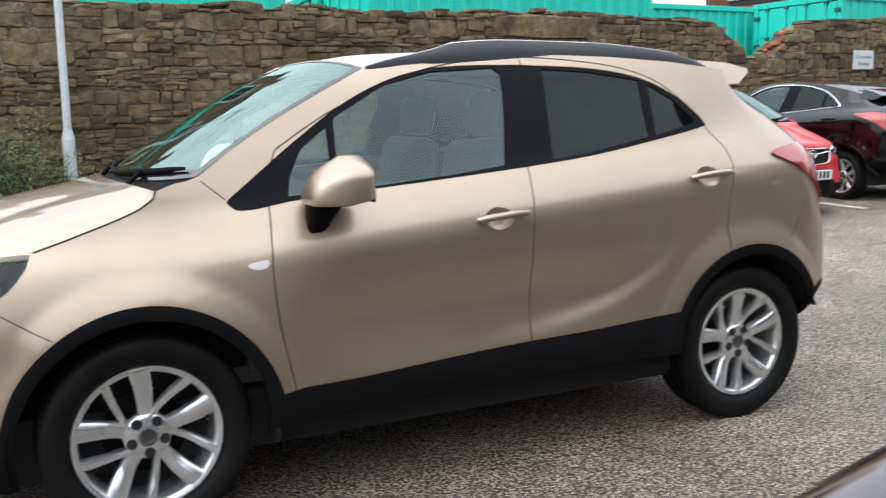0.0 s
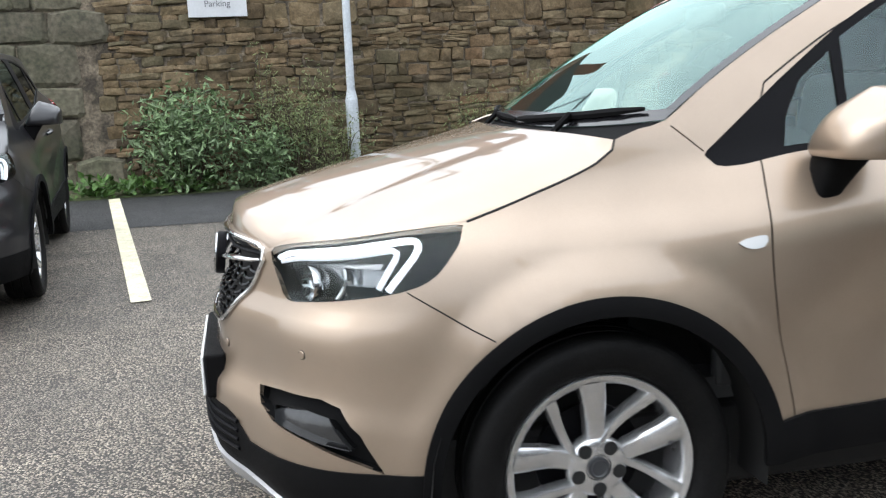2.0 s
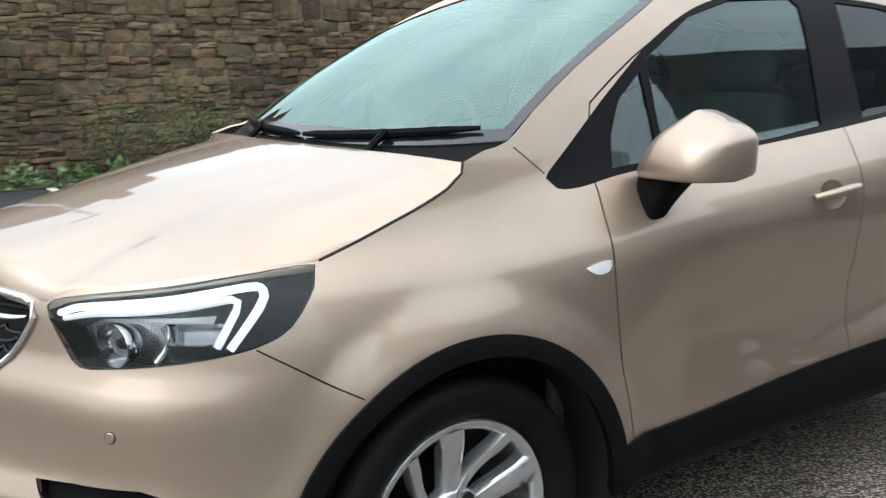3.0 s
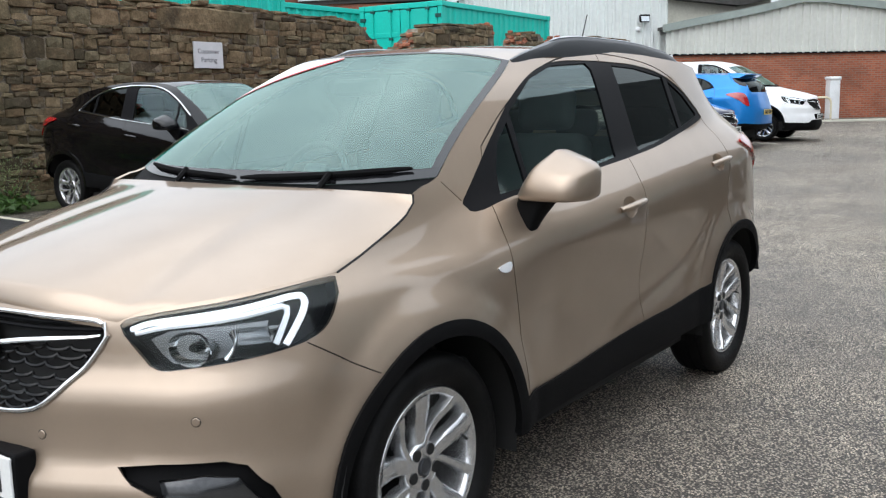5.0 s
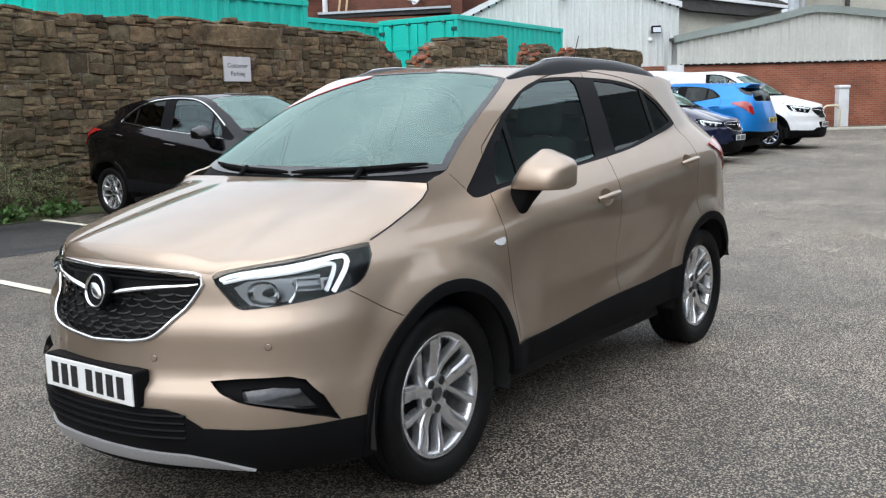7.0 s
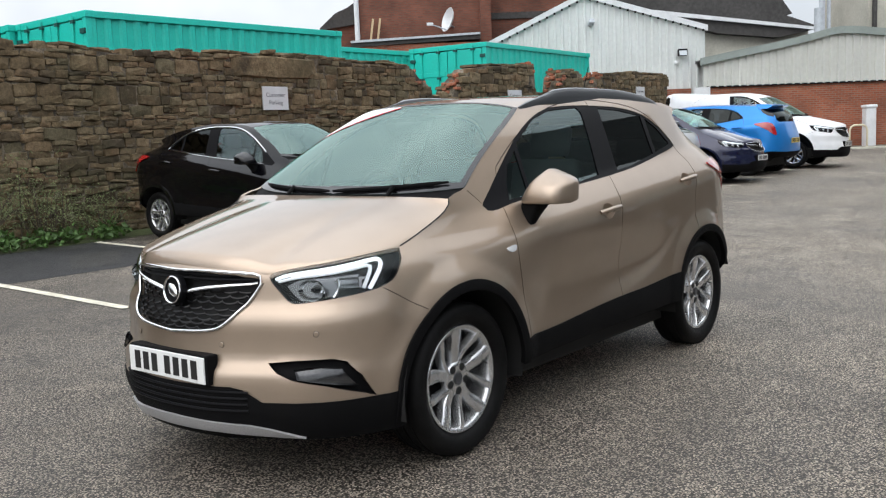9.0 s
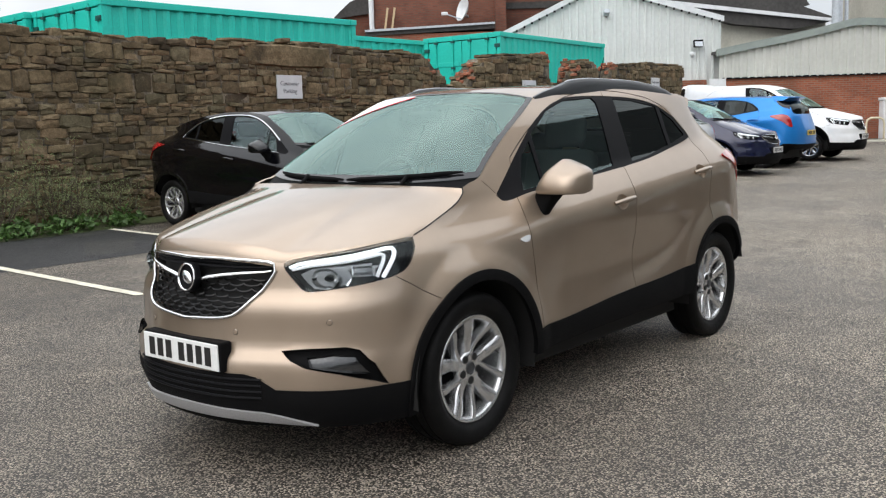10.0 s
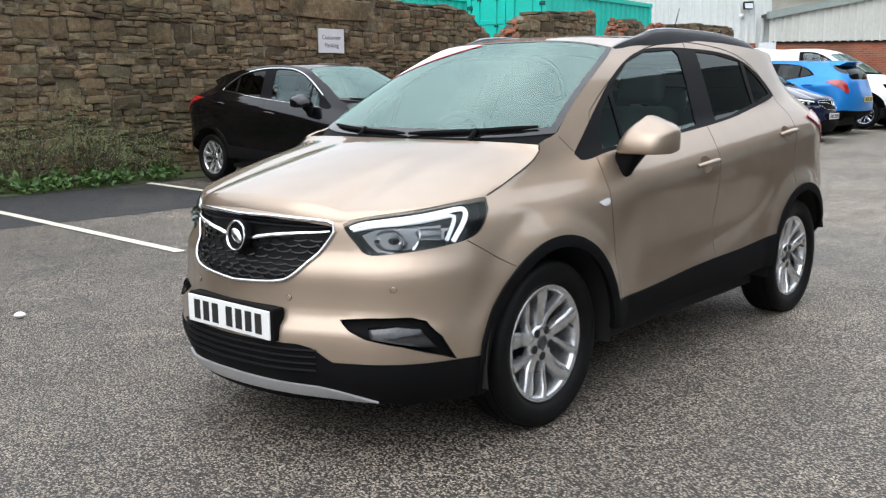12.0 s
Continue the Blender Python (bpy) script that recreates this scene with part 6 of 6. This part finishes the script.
def brick_house():
    m = shed_frame(45.0)
    house = thing("brick_house", m, "tall red brick building with a satellite dish and lean-to roof", "building")
    part("wall", uv_box(block((5.8, 6, 12), (-.38, 3, 6))), BRICK_DARK, house)
    part("wall_wing", uv_box(block((8.0, 6, 12), (6.5, 3.6, 6))), BRICK_DARK, house)
    part("wing_band", block((7.8, .1, .3), (6.6, .56, 7.0)), SLATE, house)
    part("corner_shaft", uv_box(block((.5, .6, 12), (2.72, -.1, 6))), BRICK_DARK, house)
    lean = part("lean_to_roof", prism([(-3.5, 5.78), (2.35, 5.98), (2.35, 5.72), (-3.5, 5.55)], -2.0, 0, place=lambda x, y, h: (x, h, y)), SLATE, house)
    part("lean_to_gutter", prism([(-3.5, 5.82), (2.35, 6.0), (2.35, 5.91), (-3.5, 5.72)], -2.12, -2.0, place=lambda x, y, h: (x, h, y)), GALVANISED, lean)
    part("lean_to_wall", uv_box(block((5.7, 1.8, 5.6), (-.55, -1.0, 2.8))), BRICK, house)
    part("downpipe", rod((-3.32, -.1, 5.8), (-3.32, -.1, 12), .12, n=10), WHITE_METAL, house)
    for u in (-2.65, -2.32):
        part("timber_batten", block((.09, .06, 1.3), (u, -.2, 6.35), 0, turn=Matrix.Rotation(radians(9), 4, "Y")), WOOD, house)
    dish = part("satellite_dish", lathe([(0, -.14), (.25, -.11), (.45, -.04), (.56, .05), (.57, .04), (.46, -.06), (.25, -.14), (0, -.17)], 28, m=Matrix.Translation((.95, -.75, 6.75)) @ Matrix.Rotation(radians(-66), 4, "Z") @ Matrix.Rotation(radians(-15), 4, "X")), WHITE_METAL, house, "pale satellite dish", True)
    part("dish_arm", rod((.9, -.7, 6.3), (.2, -1.1, 6.5), .03, n=8), GALVANISED, dish)
    part("dish_receiver", block((.3, .15, .15), (.1, -1.12, 6.53), .03), WHITE_METAL, dish)
    part("dish_mount", rod((1.0, -.6, 6.55), (1.2, 0, 6.5), .05, n=8), GALVANISED, dish)
    small = thing("small_gabled_house", shed_frame(48) @ Matrix.Translation((-5.2, 0, 0)), "distant brick gable beside the tall brick building", "building")
    part("wall", uv_box(block((2.2, 5, 7.2), (1.1, 2.5, 3.6))), BRICK_DARK, small)
    part("roof", prism([(-.2, 7.0), (.6, 7.7), (1.2, 7.95), (2.2, 8.6), (2.2, 7.2), (-.2, 6.9)], -.2, 5, place=lambda x, y, h: (x, h, y)), SLATE, small)


brick_house()


def terrace():
    """Old works behind the containers: it stands above them in the car's bonnet and windscreen."""
    block_ = thing("brick_works", Matrix.Translation((-4.5, 25.0, .2)), "long dark brick works with slate roofs and white windows", "building")
    part("wall", uv_box(block((21, .4, 8.4), (0, .2, 4.2))), BRICK_DARK, block_)
    part("wall", uv_box(block((.4, 8, 8.4), (10.3, 4.4, 4.2))), BRICK_DARK, block_)
    for i in range(3):
        x = -7 + 7 * i
        part("roof", prism([(x - 3.5, 8.4), (x, 10.1), (x + 3.5, 8.4)], .0, 8, place=lambda a, b, h: (a, h, b)), SLATE, block_)
        part("chimney", uv_box(block((.7, .7, 2.6), (x + 2.2, 1.6, 9.8))), BRICK_DARK, block_)
    for row in (3.0, 6.2):
        for i in range(7):
            w = part("window", block((1.3, .12, 1.7), (-9 + 3 * i, -.02, row), .01), WHITE_METAL, block_)
            for sgn in (-1, 1):
                part("pane", block((.52, .02, 1.45), (-9 + 3 * i + sgn * .29, -.085, row)), GLASS_PRIVACY, w)


terrace()


# an unseen building, added behind the camera for the car's side to reflect, closes the yard
def backdrop_front():
    house = thing("dealership_building", Matrix.Translation((2, -15, 0)), "long dark grey clad building with wide windows, added out of view", "building", kind="structure")
    part("wall", block((60, .4, 3.4), (0, 0, 1.7)), material("dark_grey_sheet", (0.10, 0.10, 0.105), 0.6, grain=.1, grain_size=6, stain=.3, stain_size=.6), house)
    for i in range(9):
        w = part("window", block((4.6, .08, 2.2), (-24 + 6 * i, .23, 1.7), .02), TRIM, house)
        part("window_pane", block((4.3, .02, 1.95), (-24 + 6 * i, .28, 1.7)), GLASS_PRIVACY, w)
    part("fascia", block((60, .3, .5), (0, .3, 3.5), .03), WHITE_METAL, house)


backdrop_front()


def workshop():
    """A taller unseen hall further along the same side, with roller doors, added for the car's glass and flank to
    reflect.
    """
    hall = thing("workshop_building", Matrix.Translation((21, -8.6, 0)), "tall grey sheet-clad hall with roller doors, added out of view", "building", kind="structure")
    part("wall", block((40, .4, 5.4), (0, -.2, 2.7)), material("grey_profiled_sheet", (0.11, 0.115, 0.117), 0.7, grain=.1, grain_size=6, stain=.3, stain_size=.6), hall)
    for i in range(6):
        part("roller_door", block((3.6, .08, 3.6), (-16 + 6.2 * i, .03, 1.8), .02), CAPPING, hall)
    part("roof_edge", block((40.4, .5, .25), (0, 0, 5.5), .03), CAPPING, hall)
    # extra block out of view, added only to darken what the flank reflects
    part("tall_bay", block((29, .5, 9.5), (5.5, -.65, 4.75)), bpy.data.materials["grey_profiled_sheet"], hall)


workshop()


# ---- signs, lamp post and street things ----
def sign(x, z, w=0.57, h=0.40, y=WALL_Y - .06):
    s = thing("parking_sign", Matrix.Translation((x, y, z)), "pale grey customer parking sign by the stone wall", "sign", "signs on the wall")
    part("board", block((w, .025, h), (0, 0, 0), .004), SIGN, s)
    for row, word in ((.055, "Customer"), (-.075, "Parking")):
        cu = bpy.data.curves.new("lettering", "FONT")
        cu.body, cu.size, cu.align_x, cu.align_y, cu.extrude = word, .105, "CENTER", "CENTER", .0015
        tmp = bpy.data.objects.new("lettering", cu)
        scene.collection.objects.link(tmp)
        me = bpy.data.meshes.new_from_object(tmp.evaluated_get(bpy.context.evaluated_depsgraph_get()))
        bpy.data.objects.remove(tmp)
        me.materials.append(SIGN_INK)
        ob = new("lettering", me)
        ob.parent = s
        ob.matrix_local = Matrix.Translation((0, -.0145, row)) @ Matrix.Rotation(radians(90), 4, "X")
    return s


sign(7.8, 2.18)
sign(-.95, 2.43, .70, .46)
sign(15.15, 2.24, .55, .36)
sign(21.52, 2.42, .50, .36)


def lamp_post():
    z = ground_z(.58, 8.85)
    p = thing("street_lamp", Matrix.Translation((.58, 8.85, z)), "galvanised steel lamp post standing by the stone wall", "street lamp")
    part("base_section", rod((0, 0, -.1), (0, 0, 1.0), .078, n=24), GALVANISED, p, soft=True)
    part("shoulder", rod((0, 0, 1.0), (0, 0, 1.12), .078, .052, n=24), GALVANISED, p, soft=True)
    part("column", rod((0, 0, 1.12), (0, 0, 5.6), .05, .042, n=20), GALVANISED, p, soft=True)
    part("access_door", block((.09, .01, .34), (0, -.078, .55), .004), GALVANISED, p)
    part("lantern", blob(.3, .12, .07, (-.2, 0, 5.62), .7, .7, 10), GALVANISED, p, soft=True)


lamp_post()


def feeder_pillar():
    m = shed_frame(32.8) @ Matrix.Translation((15.28, 0, .5))
    p = thing("white_post", m, "white painted metal service post by the shed", "post")
    part("body", block((.36, .36, 1.32), (0, 0, .66), .03), WHITE_METAL, p)
    part("cap", block((.42, .42, .12), (0, 0, 1.38), .04), WHITE_METAL, p)
    part("door", block((.26, .01, .9), (0, -.185, .7), .004), WHITE_METAL, p)
    hoop = thing("hoop_barrier", shed_frame(32.0) @ Matrix.Translation((14.55, 0, .47)), "cream painted tubular hoop barrier", "barrier")
    part("hoop", tube([(-.3, 0, -.03), (-.3, 0, .6), (-.26, 0, .72), (-.15, 0, .78), (.15, 0, .78), (.26, 0, .72), (.3, 0, .6), (.3, 0, -.03)], .035, 8), CREAM_METAL, hoop, soft=True)
    path = thing("pavement", shed_frame(31.3), "concrete path edge along the shed", "pavement", kind="structure")
    part("slab", block((20, 2.4, .24), (21.5, 1.4, .40), .02), MORTAR, path)
    part("kerb_edge", block((20, .15, .26), (21.5, .12, .40), .02), RENDERED, path)


feeder_pillar()


# ---- plants at the foot of the wall ----
def leaf_mesh(rng, centres, size, count, spread, narrow=0.28, droop=0.3):
    verts, faces = [], []
    for _ in range(count):
        c, s = centres[rng.randrange(len(centres))]
        p = Vector(c) + Vector((rng.gauss(0, s * spread), rng.gauss(0, s * spread * .8), rng.gauss(0, s * spread)))
        d = Vector((rng.gauss(0, 1), rng.gauss(0, 1), rng.gauss(0.25, .8))).normalized()
        q = d.cross(Vector((rng.gauss(0, 1), rng.gauss(0, 1), rng.gauss(0, 1)))).normalized()
        l = size * rng.uniform(.55, 1.3)
        n = d.cross(q)
        i = len(verts)
        mid = p + d * l * .5 + n * l * .06
        verts += [p, mid + q * l * narrow * .5, p + d * l - n * l * droop * .2, mid - q * l * narrow * .5]
        faces += [(i, i + 1, i + 2), (i, i + 2, i + 3)]
    return verts, faces


def bush(x, y, w, h, seed, mat, label, leaves=1800, size=0.075, stems=14, narrow=0.28, tall=()):
    rng = random.Random(seed)
    b = thing("bush", Matrix.Translation((x, y, ground_z(x, y))), label, "bush", "plants along the wall")
    centres = []
    for i in range(stems):
        a = rng.uniform(0, 2 * math.pi)
        rx = rng.uniform(.1, 1) ** .6 * w / 2
        hh = h * rng.uniform(.45, 1.0)
        tip = Vector((math.cos(a) * rx, min(.28, math.sin(a) * rx * .6), hh))
        base = Vector((math.cos(a) * rx * .25, math.sin(a) * rx * .15, -.03))
        pts = [base.lerp(tip, t) + Vector((rng.gauss(0, .02), rng.gauss(0, .02), .12 * h * math.sin(t * math.pi))) for t in (0, .3, .6, .85, 1)]
        part("stem", tube(pts, [.012, .01, .007, .005, .003], 5), STEM, b)
        for t in (.3, .5, .65, .8, .92, 1):
            centres.append((base.lerp(tip, t) + Vector((0, 0, .12 * h * math.sin(t * math.pi))), .12 + .06 * rng.random()))
    for tx, th in tall:
        pts = [(tx, .1, 0), (tx + .03, .1, th * .5), (tx + .05, .12, th)]
        part("stem", tube(pts, [.012, .009, .004], 5), STEM, b)
        for t in (.55, .7, .85, 1.0):
            centres.append((Vector((tx + .05 * t, .1, th * t)), .07))
    verts, faces = leaf_mesh(rng, centres, size, leaves, 1.0, narrow)
    for v in verts:
        v.z = max(.01, v.z)
        v.y = min(v.y, WALL_Y - y - .02)
    crown = raw("crown", verts, faces, mat, b)
    tagged(crown, kind="stuff")


GREY_BUSH = "grey-green leafy bush growing at the foot of the stone wall"
DRY_BUSH = "dry olive-brown weeds at the foot of the stone wall"
bush(-1.5, 8.68, 1.15, 1.1, 3, LEAF, GREY_BUSH, 2600, .105, 18, .34)
bush(-.68, 8.72, .9, .66, 4, LEAF, GREY_BUSH, 1400, .095, 12, .34)
bush(-.1, 8.8, 1.0, 1.2, 5, LEAF_BROWN, DRY_BUSH, 2600, .06, 20, .22, ((-.45, 1.65), (-.38, 1.45)))
bush(.35, 8.75, .9, .8, 6, LEAF_BROWN, DRY_BUSH, 1200, .06, 12, .22)
bush(2.3, 8.85, 1.4, .95, 7, LEAF_BROWN, DRY_BUSH, 2000, .055, 20, .18)
bush(3.3, 8.85, 1.3, 1.0, 8, LEAF_BROWN, DRY_BUSH, 1900, .055, 20, .18, ((.3, 1.25), (-.3, 1.15)))
bush(4.2, 8.9, 1.0, .6, 9, LEAF_BROWN, DRY_BUSH, 1100, .05, 12, .2)


def weeds(x0, x1, count, seed, mat, label, size=.12):
    rng = random.Random(seed)
    centres = [((rng.uniform(x0, x1), rng.uniform(8.5, 8.85), 0), .05) for _ in range(count)]
    centres = [((x, y, ground_z(x, y) + .06 + rng.uniform(0, .08)), s) for (x, y, z), s in centres]
    verts, faces = leaf_mesh(rng, centres, size, count * 9, 1.0, .55)
    for v in verts:
        v.z = max(v.z, ground_z(v.x, v.y) + .014)
    tagged(raw("weeds", verts, faces, mat), label, "weeds", kind="stuff")


weeds(-2.7, -1.2, 55, 21, LEAF_BRIGHT, "low bright green weeds on the mossy verge")
weeds(1.6, 4.4, 85, 22, LEAF_BRIGHT, "low bright green weeds along the wall foot", .11)
weeds(-1.2, 1.6, 40, 23, LEAF, "low grey-green weeds along the wall foot", .10)


# ---- parked cars ----
BAY = "cars parked along the wall"


def hatch_form(x, y, z):
    """A lower bonnet and a roof that falls to the tail."""
    z -= .10 * smooth(1.5, 2.9, x) * smooth(1.1, 1.5, z) + .05 * smooth(2.4, 2.9, x) * smooth(1.35, 1.5, z) + .07 * smooth(.25, -.7, x) * smooth(.55, .95, z)
    return x + .07 * smooth(2.5, 3.2, x) * smooth(.7, 1.0, z) * smooth(1.45, 1.1, z), y, z


def suv_form(x, y, z):
    """A flatter bonnet and a longer level roof."""
    z += .035 * smooth(1.9, 2.8, x) * smooth(1.2, 1.5, z) - .03 * smooth(.1, -.7, x) * smooth(.6, .95, z)
    return x + .14 * smooth(2.2, 2.9, x) * smooth(1.15, 1.45, z), y, z


def van_form(x, y, z):
    """A short sloping nose and a tall square load space."""
    k = smooth(1.15, 1.55, z)
    z += (.09 * smooth(.6, 1.4, x) + .14 * smooth(2.0, 2.9, x)) * k - .02 * smooth(.1, -.7, x) * smooth(.6, .95, z)
    return x + .5 * smooth(2.0, 2.9, x) * k, y * (1 + .10 * k * smooth(1.0, 1.8, x)), z


def bay_car(name, label, x, y, heading, paint, **more):
    """heading: 'out' stands with its nose to the yard, 'in' with its nose to the wall; y is its outer end."""
    kx = more.get("scale", (1, 1, 1))[0]
    z = ground_z(x, y + 2)
    turn = more.pop("turn", 0)
    if heading == "out":
        m = Matrix.Translation((x, y + .95 * kx, z)) @ Matrix.Rotation(radians(90 + turn), 4, "Z")
    else:
        m = Matrix.Translation((x, y + 3.32 * kx, z)) @ Matrix.Rotation(radians(-90 + turn), 4, "Z")
    m = m @ Matrix.Rotation(.018 * (-1 if heading == "out" else 1), 4, "Y")
    build_car(name, label, m, paint, step=more.pop("step", .075), group=BAY, **more)


bay_car("hatchback_car", "black hatchback with chrome window line, reversed into its bay", 5.2, 4.15, "out", PAINT_BLACK, scale=(1.03, 1.0, .955), form=hatch_form, wheel_r=.318, privacy=True, chrome_trim=True, step=.05)
bay_car("hatchback_car", "red small hatchback reversed into its bay", 7.98, 3.72, "out", PAINT_RED, scale=(.93, .96, .90), form=hatch_form, wheel_r=.305)
bay_car("hatchback_car", "black hatchback parked nose to the wall", 10.45, 4.0, "in", PAINT_BLACK, scale=(1.03, 1.0, .955), form=hatch_form, wheel_r=.318, privacy=True, chrome_trim=True, step=.05)
bay_car("hatchback_car", "silver grey hatchback parked nose to the wall", 13.3, 4.0, "in", PAINT_GREY, scale=(.93, .96, .94), form=hatch_form, wheel_r=.305)
bay_car("estate_car", "navy blue hatchback standing with its nose out", 15.95, 3.6, "out", PAINT_NAVY, scale=(1.03, 1.0, .955), form=hatch_form, wheel_r=.318)
bay_car("suv_car", "bright blue SUV parked nose to the wall", 18.4, 3.75, "in", PAINT_BLUE, scale=(1.04, 1.02, .99), form=suv_form, wheel_r=.34, clad=PLASTIC)
bay_car("van", "white small van standing with its nose out", 20.95, 3.3, "out", PAINT_WHITE, scale=(1.10, 1.03, 1.08), form=van_form, wheel_r=.325, van=True, clad=PLASTIC)
bay_car("suv_car", "dark grey SUV reversed into its bay", -2.95, 2.4, "out", PAINT_DARK, scale=(1.02, 1.0, .98), wheel_r=.34, clad=PLASTIC, turn=6, step=.05)
near_car = build_car("saloon_car", "dark plum car parked behind the crossover", Matrix.Translation((.98, -3.70, 0)), PAINT_PLUM, scale=(1.03, 1.0, .835), wheel_r=.318, step=.06)

m_dark = Matrix.Translation((6.35, -3.85, 0))
build_car("hatchback_car", "dark grey hatchback parked in the row beside the crossover", m_dark, PAINT_DARK, scale=(1.0, 1.0, .93), wheel_r=.318, step=.075, form=hatch_form)
build_car("hatchback_car", "black hatchback parked in the row beside the crossover", Matrix.Translation((11.4, -3.9, .09)), PAINT_BLACK, scale=(1.0, 1.0, .95), wheel_r=.318, step=.075, form=hatch_form)

# a crumpled scrap of paper on the asphalt
scrap = part("paper_scrap", blob(.035, .03, .022, (0, 0, .018), 1.3, .8, 6), LITTER)
scrap.matrix_world = Matrix.Translation((-.6, 2.65, ground_z(-.6, 2.65)))
tagged(scrap, "small crumpled scrap of white paper on asphalt", "litter")
